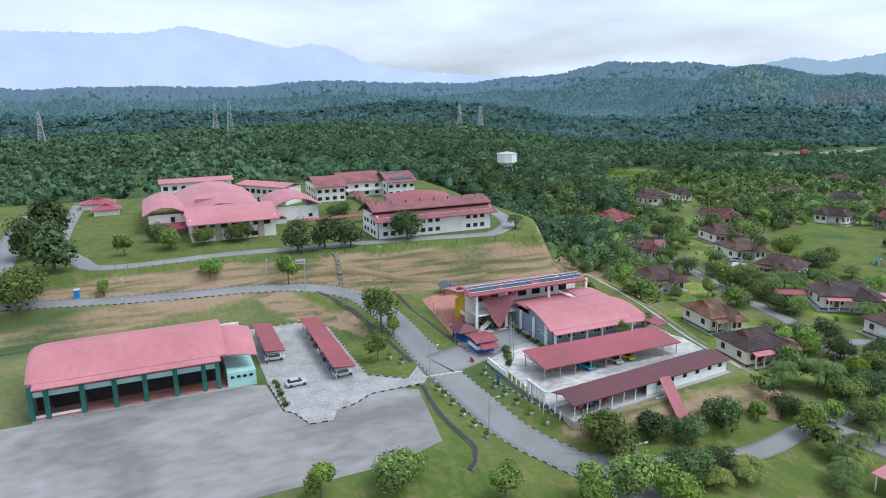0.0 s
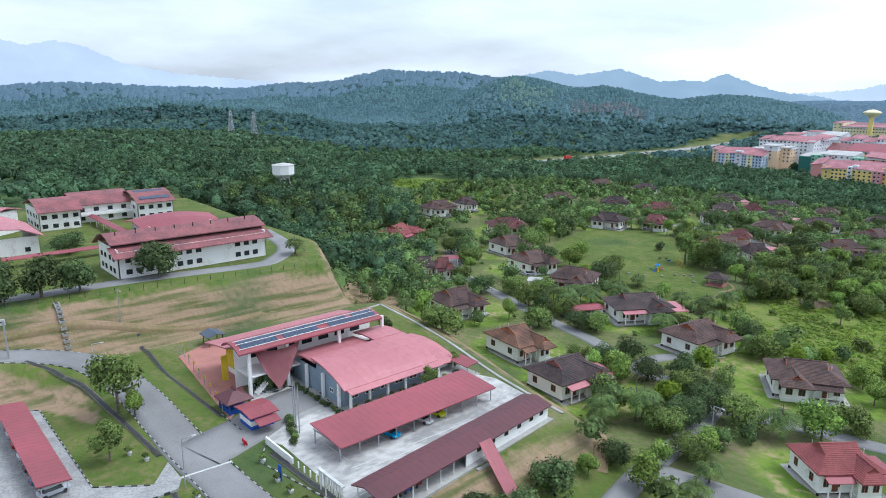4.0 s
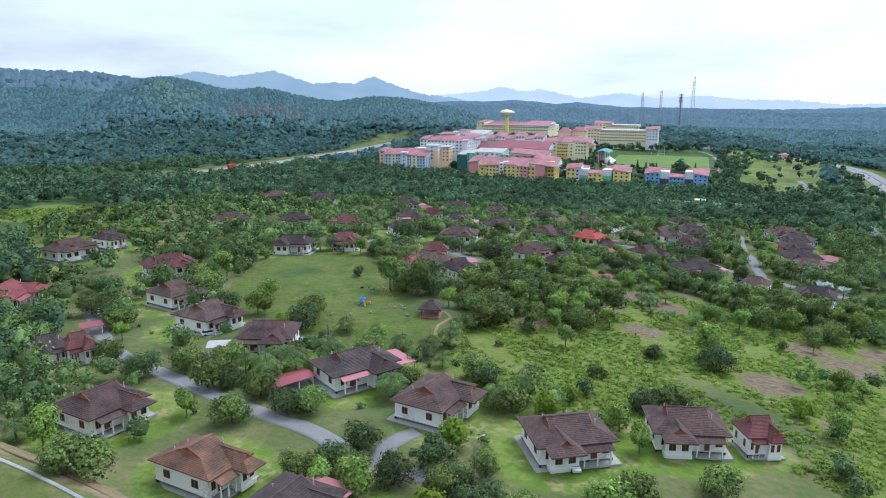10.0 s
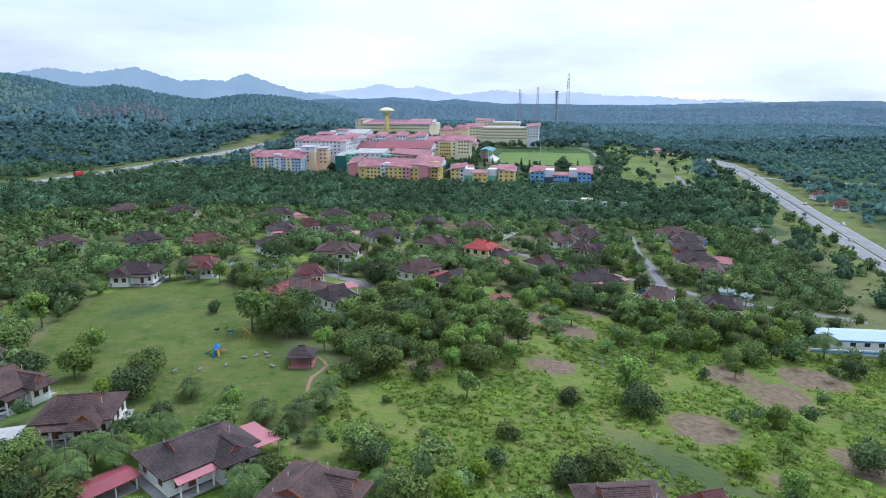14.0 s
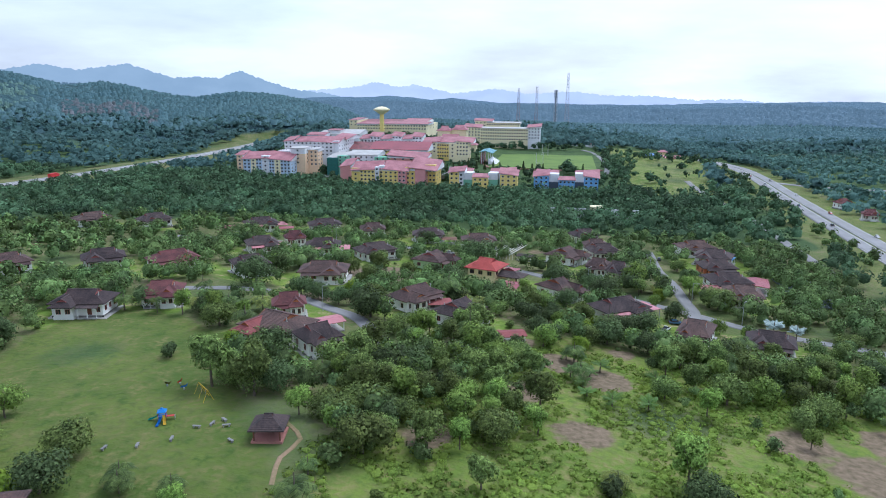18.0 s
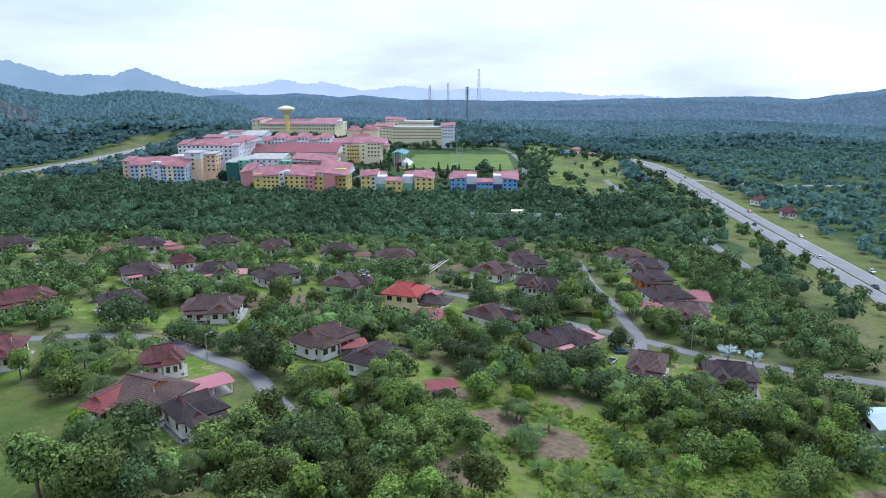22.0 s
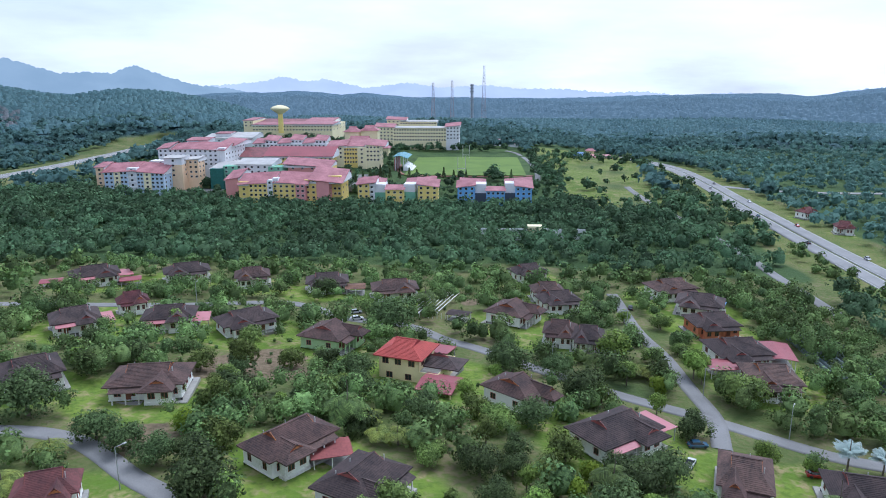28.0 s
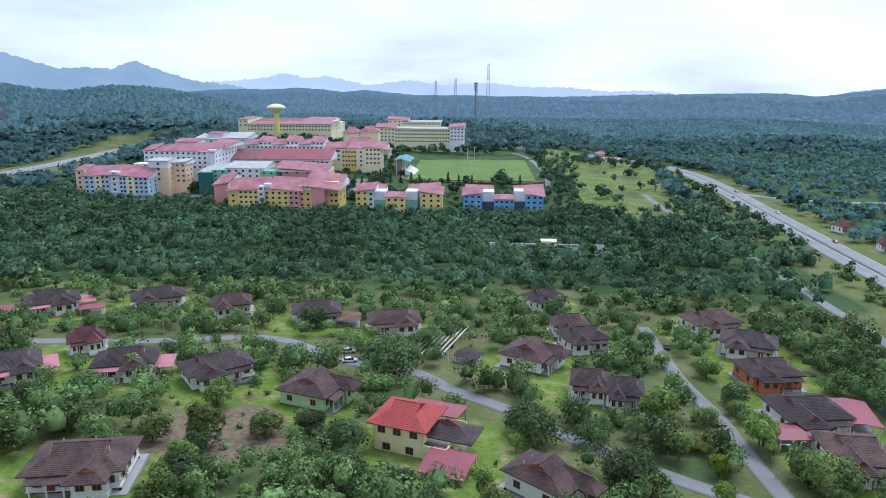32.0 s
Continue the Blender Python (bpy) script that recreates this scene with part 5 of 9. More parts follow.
def slope(ob, x0, x1, y0, y1, z, rise, mat, skew=0.0):
    """A pitched metal roof that rises from its front eave, with pale gable walls under it; skew: how far its ends differ in height."""
    back = y1 + 0.3 * (y1 - y0)
    sheet_roof("roof", ob, [[(x, yy, z + up + lift) for yy, up in ((y0 - 0.9, 0.1), (y0 + 0.5 * (y1 - y0), 0.1 + 0.52 * rise), (y1, 0.1 + rise), (back, 0.1 + 0.5 * rise))] for x, lift in ((x0 - 0.4, -skew), ((x0 + x1) / 2, 0.0), (x1 + 0.4, skew))], mat, 0.22, 2.2)
    bm = bmesh.new()
    ends = []
    for x, lift in ((x0 + 0.2, min(-skew, 0)), (x1 - 0.2, min(skew, 0))):
        ends.append([bm.verts.new(q) for q in ((x, y0 + 0.2, z - 1.6), (x, back - 0.3, z - 1.6), (x, back - 0.3, z + 0.3 * rise + lift), (x, y1, z - 0.25 + rise + lift), (x, y0 + 0.2, z - 0.25 + lift))])
    bm.faces.new(ends[0][::-1])
    bm.faces.new(ends[1])
    for k in range(5):
        bm.faces.new((ends[0][k], ends[0][(k + 1) % 5], ends[1][(k + 1) % 5], ends[1][k]))
    bmesh.ops.recalc_face_normals(bm, faces=bm.faces)
    part("gable_wall", bm, PALE, ob)


hostel = thing("hostel_block", "blue and grey four-storey hostel with pink roofs", "school building", "school hostels")
wing(hostel, -109.2, -97.4, 675, 687, -13.3, -0.9, BLUE, 3, 4, side=1)
slope(hostel, -109.9, -97.0, 675, 686, -0.5, 3.4, ROOF_FAR, 0.9)
wing(hostel, -97.1, -89.5, 678, 690, -13.7, 0.6, SLATE, 0, 4, band=6.2)
wing(hostel, -89.5, -76.7, 674, 685, -13.5, -3.7, BLUE, 4, 3)
slope(hostel, -89.9, -76.4, 674, 682, -3.3, 2.0, ROOF_FAR)
wing(hostel, -76.6, -69.4, 678, 690, -13.4, 1.3, SLATE, 0, 4, band=6.6)
wing(hostel, -69.6, -58.3, 675, 687, -13.4, -1.0, BLUE, 3, 4, side=1)
slope(hostel, -70.0, -57.6, 675, 687, -0.6, 3.6, ROOF_FAR, -0.9)
wing(hostel, -107.7, -90.5, 693, 703, -6.4, -1.1, PALE, 0, 4)
slope(hostel, -108.4, -90.2, 693, 702, -1.1, 2.6, ROOF_FAR, -0.5)
wing(hostel, -75.7, -58.0, 693, 703, -5.9, -1.0, PALE, 0, 4)
slope(hostel, -76.4, -57.2, 693, 702, -1.0, 3.0, ROOF_FAR, 0.8)
hostel = thing("hostel_block", "yellow and green four-storey hostel with pink roofs", "school building", "school hostels")
wing(hostel, -179.0, -170.9, 677, 689, -13.8, 0.3, YELLOW, 2, 4)
slope(hostel, -179.7, -166.1, 677, 688, 0.7, 3.2, ROOF_FAR, 0.9)
wing(hostel, -171.2, -167.5, 678.5, 690.5, -14.0, -0.6, PALE, 1, 4)
wing(hostel, -167.7, -160.0, 680, 692, -14.2, -0.4, GREEN, 0, 4, band=5.6)
wing(hostel, -159.4, -146.6, 676, 687, -14.4, -3.6, YELLOW, 3, 3)
slope(hostel, -159.7, -146.2, 676, 685, -3.3, 2.2, ROOF_FAR)
wing(hostel, -147.1, -139.0, 680, 692, -13.9, -0.1, GREEN, 0, 4, band=5.5)
wing(hostel, -136.9, -123.0, 677, 689, -13.8, -0.9, YELLOW, 3, 4, side=1)
slope(hostel, -137.6, -122.3, 677, 689, -0.5, 3.6, ROOF_FAR, -1.0)
wing(hostel, -178.4, -163.1, 695, 705, -7.1, -1.0, PALE, 0, 4)
slope(hostel, -179.1, -162.3, 695, 704, -1.0, 2.4, ROOF_FAR, -0.5)
wing(hostel, -146.3, -126.6, 695, 705, -7.3, -1.2, PALE, 0, 4)
slope(hostel, -147.1, -125.8, 695, 704, -1.2, 3.0, ROOF_FAR, 0.8)
hostel = thing("hostel_block", "large yellow and pink five-storey hostel with faded roofs", "school building", "school hostels")
wing(hostel, -275.9, -266.7, 684, 706, -10.7, 2.3, PINK, 0, 4)
slope(hostel, -276.7, -265.9, 684, 704, 2.3, 4.5, ROOF_FAR, 1.0)
wing(hostel, -253.3, -240.4, 668, 682, -14.5, 1.0, YELLOW, 4, 5)
wing(hostel, -261.1, -254.1, 670, 682, -13.9, 2.4, YELLOW, 1, 4)
slope(hostel, -261.1, -235.2, 668, 683, 1.3, 6.0, ROOF_FAR, 0.8)
wing(hostel, -239.9, -236.3, 666.8, 678.8, -14.1, 3.9, PALE, 1, 5)
wing(hostel, -237.0, -232.6, 669, 681, -14.5, 5.0, PALE, 0, 4)
wing(hostel, -236.7, -220.5, 668, 682, -14.9, 0.9, YELLOW, 4, 5)
slope(hostel, -233.7, -211.7, 668, 683, 1.7, 6.2, ROOF_FAR, -0.6)
wing(hostel, -220.1, -213.5, 666.5, 674.5, -14.8, 1.3, PINK, 2, 5)
wing(hostel, -215.1, -207.0, 672, 696, -15.0, 3.8, YELLOW, 2, 5)
wing(hostel, -206.7, -197.9, 671, 701, -14.7, 2.6, PINK, 0, 4, side=3)
wing(hostel, -200.1, -191.1, 680, 704, -10.6, 5.4, YELLOW, 3, 4, side=2)
slope(hostel, -211.8, -188.4, 671, 697, 2.7, 6.5, ROOF_FAR, -1.2)
hostel = thing("hostel_block", "green rear hostel wing with a pale roof", "school building", "school hostels")
wing(hostel, -298.3, -288.0, 712, 726, -6.2, 5.9, GREEN_PAINT, 0, 4)
wing(hostel, -288.8, -278.5, 714, 728, -4.0, 7.7, GREEN, 2, 4)
wing(hostel, -280.1, -255.3, 718, 732, -2.3, 8.2, PALE, 5, 3)
wing(hostel, -254.6, -244.0, 716, 728, -3.0, 7.1, GREEN, 2, 3)
slope(hostel, -300.0, -279.3, 716, 738, 6.2, 3.0, PALE_ROOF, 1.0)
slope(hostel, -280.9, -252.0, 718, 738, 8.6, 2.8, PALE_ROOF)
wing(hostel, -240.9, -211.3, 722, 738, -0.3, 7.0, PINK, 4, 2)
slope(hostel, -244.4, -207.5, 720, 738, 7.7, 3.5, ROOF_FAR, -1.2)
hostel = thing("hostel_block", "pale blue and peach hostel with faded pink roofs", "school building", "school hostels")
wing(hostel, -377.1, -371.4, 694, 710, -4.6, 8.3, PEACH, 1, 4)
wing(hostel, -368.9, -361.7, 690, 704, -6.6, 5.5, SKYBLUE, 2, 4)
wing(hostel, -361.3, -356.5, 689.4, 701.4, -6.4, 5.7, CREAM, 1, 4)
wing(hostel, -356.9, -351.2, 690, 704, -6.4, 6.4, SKYBLUE, 2, 4)
wing(hostel, -351.8, -344.6, 691, 703, -6.5, 8.7, PALE, 1, 4)
wing(hostel, -344.1, -339.3, 690, 704, -6.2, 5.0, SKYBLUE, 2, 4)
wing(hostel, -338.9, -333.4, 689.4, 701.4, -6.4, 5.2, CREAM, 1, 4)
wing(hostel, -333.7, -324.1, 690, 704, -6.4, 5.2, SKYBLUE, 3, 4, side=2)
slope(hostel, -370.5, -345.7, 690, 706, 6.0, 5.2, ROOF_FAR, 0.7)
slope(hostel, -344.9, -323.4, 690, 706, 5.5, 5.4, ROOF_FAR, -0.8)
slope(hostel, -377.9, -370.6, 694, 708, 8.7, 2.6, ROOF_FAR)
hostel = thing("hostel_block", "peach stair towers with pale gables beside the hostel", "school building", "school hostels")
wing(hostel, -329.4, -315.9, 704, 716, -1.8, 14.4, PEACH, 1, 4, side=1, band=4.7)
wing(hostel, -318.5, -306.9, 712, 724, -2.1, 12.4, PEACH, 3, 4, side=2)
wing(hostel, -345.8, -334.1, 714, 724, 3.4, 11.4, PALE, 2, 1)
slope(hostel, -330.2, -315.5, 704, 716, 14.8, 1.0, PALE_ROOF)
slope(hostel, -319.4, -306.1, 712, 724, 12.8, 1.4, PALE_ROOF, 0.6)
school = thing("school_block", "white four-storey school building with pink roofs", "school building", "school buildings")
wing(school, -349.9, -301.4, 738, 752, 4.5, 18.0, PALE, 12, 4)
wing(school, -301.9, -296.2, 739, 785, 5.2, 19.0, PALE, 0, 4, side=7)
slope(school, -350.8, -340.3, 738, 754, 18.6, 3.4, ROOF_FAR, 0.8)
slope(school, -341.1, -321.0, 738, 756, 17.9, 4.0, ROOF_FAR, 0.5)
slope(school, -321.0, -295.8, 738, 756, 17.7, 4.4, ROOF_FAR, -0.6)
slope(school, -308.2, -293.8, 755, 787, 20.0, 3.0, ROOF_FAR, -0.6)
wing(school, -333.0, -318.5, 758, 772, 16.8, 22.9, PALE, 0, 4)
slope(school, -334.8, -316.7, 758, 770, 23.3, 1.8, ROOF_FAR)
school = thing("school_block", "yellow dining hall under a long maroon roof", "school building", "school buildings")
wing(school, -301.0, -275.7, 772, 790, 0.7, 8.3, PEACH, 3, 2)
wing(school, -275.7, -218.3, 772, 790, 1.2, 8.8, YELLOW, 16, 2, side=3)
slope(school, -300.9, -275.6, 770.5, 790.5, 8.9, 6.0, ROOF_STAINED)
slope(school, -275.6, -217.0, 770.5, 790.5, 9.4, 6.4, ROOF_RED)
school = thing("school_block", "white classroom building with stepped pink roofs", "school building", "school buildings")
wing(school, -301.0, -235.1, 822, 840, 7.3, 15.0, PALE, 18, 2, side=2)
slope(school, -302.1, -291.0, 822, 836, 15.6, 3.6, ROOF_FAR, 0.5)
slope(school, -292.4, -280.2, 826, 840, 17.8, 3.6, ROOF_FAR, -0.5)
wing(school, -291.9, -280.8, 826, 836, 13.4, 17.8, PALE, 3, 1)
slope(school, -279.0, -267.0, 822, 836, 15.9, 3.6, ROOF_FAR, 0.5)
slope(school, -268.2, -257.1, 826, 840, 18.5, 3.6, ROOF_FAR, -0.5)
wing(school, -267.7, -257.6, 826, 836, 14.2, 18.5, PALE, 3, 1)
slope(school, -256.0, -245.1, 822, 836, 16.1, 3.6, ROOF_FAR, 0.5)
slope(school, -246.1, -235.1, 826, 840, 18.2, 3.6, ROOF_FAR, -0.5)
wing(school, -245.6, -235.6, 826, 836, 13.9, 18.2, PALE, 3, 1)
school = thing("school_block", "pale service sheds with light metal roofs", "school building", "school buildings")
wing(school, -358.9, -312.2, 850, 874, 9.7, 17.2, PALE, 8, 1)
slope(school, -359.9, -334.4, 850, 874, 17.6, 3.0, PALE_ROOF)
slope(school, -334.4, -311.1, 850, 874, 18.4, 3.6, PALE_ROOF)
wing(school, -349.1, -335.7, 856, 870, 17.2, 21.3, PALE, 0, 4)
slope(school, -349.7, -334.7, 856, 868, 21.8, 1.0, ROOF_FAR)
school = thing("school_block", "wide cream hall with a flat pink roof", "school building", "school buildings")
wing(school, -349.5, -260.0, 960, 1030, 12.5, 23.7, CREAM, 26, 2, side=4)
wing(school, -363.4, -352.6, 972, 1022, 13.5, 27.3, CREAM, 2, 2)
slope(school, -349.8, -314.5, 959, 989, 24.1, 1.0, ROOF_FAR)
slope(school, -314.5, -258.5, 959, 989, 24.5, 1.4, ROOF_FAR)
slope(school, -365.1, -298.1, 989, 1025, 24.7, 2.4, ROOF_STAINED)
slope(school, -298.1, -266.1, 989, 1025, 25.7, 2.8, ROOF_FAR)
slope(school, -364.0, -352.6, 972, 1008, 27.9, 1.5, ROOF_FAR)
school = thing("school_block", "long cream classroom building with red roof ends", "school building", "school buildings")
wing(school, -212.1, -192.7, 962, 978, 0.3, 20.9, CREAM, 5, 4)
wing(school, -193.0, -134.9, 964, 978, 0.5, 19.9, CREAM, 20, 4)
wing(school, -134.7, -120.4, 960, 978, 1.3, 22.2, PALE, 4, 4, side=2)
slope(school, -213.3, -191.5, 962, 978, 21.5, 3.2, ROOF_FAR, -0.5)
slope(school, -193.0, -134.9, 964, 978, 20.5, 1.0, PALE_ROOF)
slope(school, -135.9, -119.2, 960, 977, 22.8, 2.8, ROOF_FAR, 0.8)
wing(school, -204.4, -189.8, 996, 1010, 13.7, 27.1, CREAM, 3, 2)
wing(school, -190.0, -148.2, 997, 1011, 13.9, 24.9, CREAM, 14, 2)
slope(school, -205.7, -182.2, 996, 1010, 27.8, 2.4, ROOF_FAR, -0.4)
slope(school, -190.0, -146.9, 997, 1011, 25.5, 1.0, PALE_ROOF)
school = thing("school_block", "cream and yellow classroom building with pink roofs", "school building", "school buildings")
wing(school, -226.8, -215.3, 806, 824, -1.8, 14.1, CREAM, 2, 3)
wing(school, -215.8, -203.7, 808, 826, -1.9, 13.1, YELLOW, 5, 4)
wing(school, -203.1, -195.5, 805, 821, -1.4, 13.5, CREAM, 1, 4)
wing(school, -195.7, -183.3, 806, 824, -1.4, 15.4, CREAM, 4, 4, side=2)
slope(school, -230.7, -212.9, 806, 824, 14.6, 4.0, ROOF_FAR, 0.8)
slope(school, -214.3, -196.1, 808, 826, 14.6, 4.2, ROOF_FAR)
slope(school, -196.6, -178.5, 806, 824, 15.4, 3.8, ROOF_FAR, -0.8)
for x, y, w, z in ((-225, 900, 15, 21), (-208.5, 904, 17, 22), (-214.5, 880, 26, 13), (-195, 872, 21, 7.5)):
    pav = thing("school_pavilion", "low school pavilion with a hipped red roof", "pavilion", "school pavilions")
    SCHOOL_PLOTS.append((x - w / 2, x + w / 2, y - 7, y + 7))
    boxed("wall", (x - w / 2, x + w / 2, y - 7, y + 7, z - 14, z), CREAM, pav)
    gablet_roof(pav, w + 3, 17, z, 5, ROOF_FAR, ROOF_FAR, x, y)

for pts, label in (([(-214, 716), (-186, 716), (-172, 742), (-176, 770), (-196, 796), (-232, 800), (-232, 792), (-206, 786)], "grey asphalt school yard"), ([(-330, 704), (-288, 700), (-288, 712), (-330, 718)], "grey asphalt car park behind the hostel")):
    bm = bmesh.new()
    gz = np.mean([float(height(x, y)) for x, y in pts]) + 0.6
    slab_face(bm, [(x, y, gz) for x, y in pts], 4)
    bmesh.ops.recalc_face_normals(bm, faces=bm.faces)
    tagged(part("pavement", bm, ASPHALT), label, "paving", kind="structure")

# mushroom water tower
wt = thing("water_tower", "pale yellow mushroom-shaped water tower", "water tower")
bm = bmesh.new()
bmesh.ops.create_cone(bm, cap_ends=True, segments=20, radius1=3.0, radius2=2.4, depth=26, matrix=pose(-312.5, 945, 29))
part("stem", bm, YELLOW, wt, smooth=False)
bm = bmesh.new()
ring = [(2.3, 36), (9.8, 41.2), (10.1, 42.1), (7.9, 43.7), (4.0, 45.2), (0.3, 45.8)]
vs = [[bm.verts.new((-312.5 + r * math.cos(a), 945 + r * math.sin(a), z)) for a in np.linspace(0, 2 * math.pi, 25)[:-1]] for r, z in ring]
for s, t in zip(vs, vs[1:]):
    for k in range(24):
        bm.faces.new((s[k], s[(k + 1) % 24], t[(k + 1) % 24], t[k]))
bm.faces.new(vs[-1])
part("bowl", bm, CREAM, wt, "cream-coloured flared bowl", True)

# old square water tank in the woods
tank = thing("water_tank", "pale concrete water tank on a stem", "water tank")
bm = bmesh.new()
box(bm, -2.4, 2.4, -2.4, 2.4, -4, 6.2)
part("stem", bm, WALL_WHITE, tank)
bm = bmesh.new()
bmesh.ops.create_cone(bm, cap_ends=True, segments=8, radius1=3.2, radius2=5.6, depth=1.6, matrix=pose(0, 0, 7.0))
part("flare", bm, WALL_WHITE, tank)
bm = bmesh.new()
bmesh.ops.create_cone(bm, cap_ends=True, segments=8, radius1=5.6, radius2=5.6, depth=4.6, matrix=pose(0, 0, 10.1))
part("drum", bm, WALL_WHITE, tank, "stained pale eight-sided drum")
bm = bmesh.new()
bmesh.ops.create_cone(bm, cap_ends=True, segments=8, radius1=5.9, radius2=0.8, depth=1.0, matrix=pose(0, 0, 12.9))
part("lid", bm, PALE_ROOF, tank)
tank.matrix_basis = pose(-335, 181, 18.2)


def lattice_mast(x, y, top, w0, w1, label, panels=16, lean_mat=None, kind="radio_mast"):
    """A tapered lattice mast: four legs, rings and crossed braces."""
    ob = thing(kind, label, "mast", "masts")
    z0 = float(height(x, y)) - 1
    def strut(bm, a, b, r):
        d = (b - a).normalized()
        s = Vector((r, 0, 0)) if abs(d.z) > 0.9 else d.orthogonal().normalized() * r
        t = Vector((0, r, 0)) if abs(d.z) > 0.9 else d.cross(s).normalized() * r
        vs = [bm.verts.new(a + p) for p in (s, t, -s, -t)]
        ws = [bm.verts.new(b + p) for p in (s, t, -s, -t)]
        for k in range(4):
            bm.faces.new((vs[k], vs[(k + 1) % 4], ws[(k + 1) % 4], ws[k]))
    def corner(k, s):
        w = (w0 + (w1 - w0) * s ** 0.7) / 2
        return Vector((x + w * (1, 1, -1, -1)[k], y + w * (1, -1, -1, 1)[k], z0 + (top - z0) * s))
    mat = lean_mat or STEEL
    for k in range(4):
        bm = bmesh.new()
        for a in range(panels):
            strut(bm, corner(k, a / panels), corner(k, (a + 1) / panels), 0.28)
        bmesh.ops.remove_doubles(bm, verts=bm.verts, dist=0.01)
        part("leg", bm, mat, ob)
        bm = bmesh.new()
        j = (k + 1) % 4
        for a in range(panels):
            s, t = a / panels, (a + 1) / panels
            strut(bm, corner(k, s), corner(j, t), 0.14)
            strut(bm, corner(j, s), corner(k, t), 0.14)
            strut(bm, corner(k, t), corner(j, t), 0.14)
        tagged(part("bracing", bm, mat, ob), kind="stuff")
    return ob


SHELL = material("weathered_grey_mast_paint", (0.30, 0.31, 0.33), (0.22, 0.23, 0.25), 0.06, 4, 0.6)
MAST_RED = material("red_white_mast_paint", (0.42, 0.30, 0.30), (0.35, 0.36, 0.40), 0.06, 4, 0.6)
lattice_mast(-199.5, 1590, 68, 9, 3.0, "slim red and white lattice radio mast", 14, MAST_RED)
lattice_mast(-163, 1610, 72, 9, 3.0, "slim red and white lattice radio mast", 14, MAST_RED)
lattice_mast(-100, 1650, 101, 13, 3.0, "tall lattice radio mast with aerials", 18, MAST_RED)
m = lattice_mast(-124.5, 1650, 65, 7.5, 6.5, "stout closed telecom mast", 10, STEEL)
boxed("shell", (-126.0, -123.0, 1648.5, 1651.5, -20, 65), SHELL, m)
for z in (50, 56, 62):
    boxed("aerial_ring", (-128.6, -120.4, 1645.9, 1654.1, z, z + 1.4), SHELL, m)
for z in (70, 76, 82, 88):
    boxed("aerial", (-102.4, -97.6, 1647.6, 1652.4, z, z + 1.6), PALE, bpy.data.objects["radio_mast.002"])


def pylon(x, y, high, label="grey steel power pylon"):
    ob = lattice_mast(x, y, float(height(x, y)) + high, 9, 1.6, label, 10, kind="power_pylon")
    z = float(height(x, y))
    for h, w in ((0.66, 8.5), (0.80, 7), (0.93, 5.5)):
        boxed("cross_arm", (x - w, x + w, y - 0.4, y + 0.4, z + high * h, z + high * h + 0.8), STEEL, ob)
    tagged(ob, label, "pylon", "power pylons")


for az, el, d, h in ((83.9, -2.5, 760, 40), (97.0, -2.9, 780, 36), (63.8, -2.5, 900, 34), (85.0, -2.4, 830, 36), (65.5, -2.3, 930, 34)):
    pylon(-d * math.sin(radians(az)), d * math.cos(radians(az)), h)
# sports field, stand and wall
paving("sports_field", [(-158, 772), (-57, 773), (-59, 914), (-160, 914)], -5.6, LAWN, "mown green sports field with goal posts", 3)
ribbon("running_track", [(-170, 842), (-166, 800), (-158, 776), (-140, 768), (-100, 766.5), (-66, 767), (-52, 774)], 3.0, TRACK, "red-brown earth track round the sports field", "track", 0.25)
for y, w in ((790, 6.5), (902, 6.5)):
    post = thing("goal_post", "white rugby goal posts", "goal post", "goal posts")
    for x in (-w / 2, w / 2):
        boxed("upright", (-111 + x - 0.22, -111 + x + 0.22, y - 0.22, y + 0.22, -6, 7.5), KERB_W, post)
    boxed("crossbar", (-111 - w / 2, -111 + w / 2, y - 0.2, y + 0.2, -2.6, -2.2), KERB_W, post)
stand = thing("grandstand", "small grandstand under a teal metal roof", "grandstand")
for k in range(5):
    boxed("terrace", (-162 + 1.6 * k, -160.4 + 1.6 * k, 800, 832, -9, -1.2 - 1.0 * k), PALE, stand)
sheet_roof("roof", stand, [[(-171, y, 6.4), (-165, y, 7.4), (-158, y, 5.0)] for y in (799, 834)], TEAL_ROOF, 0.3, 2.0)
posts(stand, [(-169, 801), (-169, 816), (-169, 832), (-162, 801), (-162, 816), (-162, 832)], -8, 6.0, 0.3, PALE)
boxed("back_wall", (-170, -169.4, 800, 833, -8, 4.5), ROOF_FAR, stand)
for x in (-77, -60):
    hut = thing("club_house", "small white club house with a red gabled roof", "house", "club houses")
    gz = float(height(x, 1000))
    boxed("wall", (x - 6, x + 6, 996, 1008, gz - 3, gz + 4.2), PALE, hut)
    gablet_roof(hut, 14, 15, gz + 4.2, 3.6, ROOF_FAR, PALE, x, 1002, 90)
for x0, x1, mat, label in ((4, 24, BLUE_COURT, "blue painted sports court"), (28, 50, ROOF_PINK, "red painted sports court")):
    bm = bmesh.new()
    top = max(float(height(a, b)) for a in (x0, x1) for b in (978, 1012)) + 0.4
    slab_face(bm, [(x0, 978, top), (x1, 978, top), (x1, 1012, top), (x0, 1012, top)], 4)
    tagged(part("sports_court", bm, mat), label, "sports court", kind="structure")
shed = thing("court_stand", "small pavilion with an orange roof by the courts", "pavilion")
gz = float(height(30, 1020))
boxed("wall", (26, 34, 1018, 1026, gz - 2, gz + 4), WALL_CREAM, shed)
gablet_roof(shed, 12, 10, gz + 4, 2.5, ROOF_FAR, ROOF_FAR, 30, 1022)
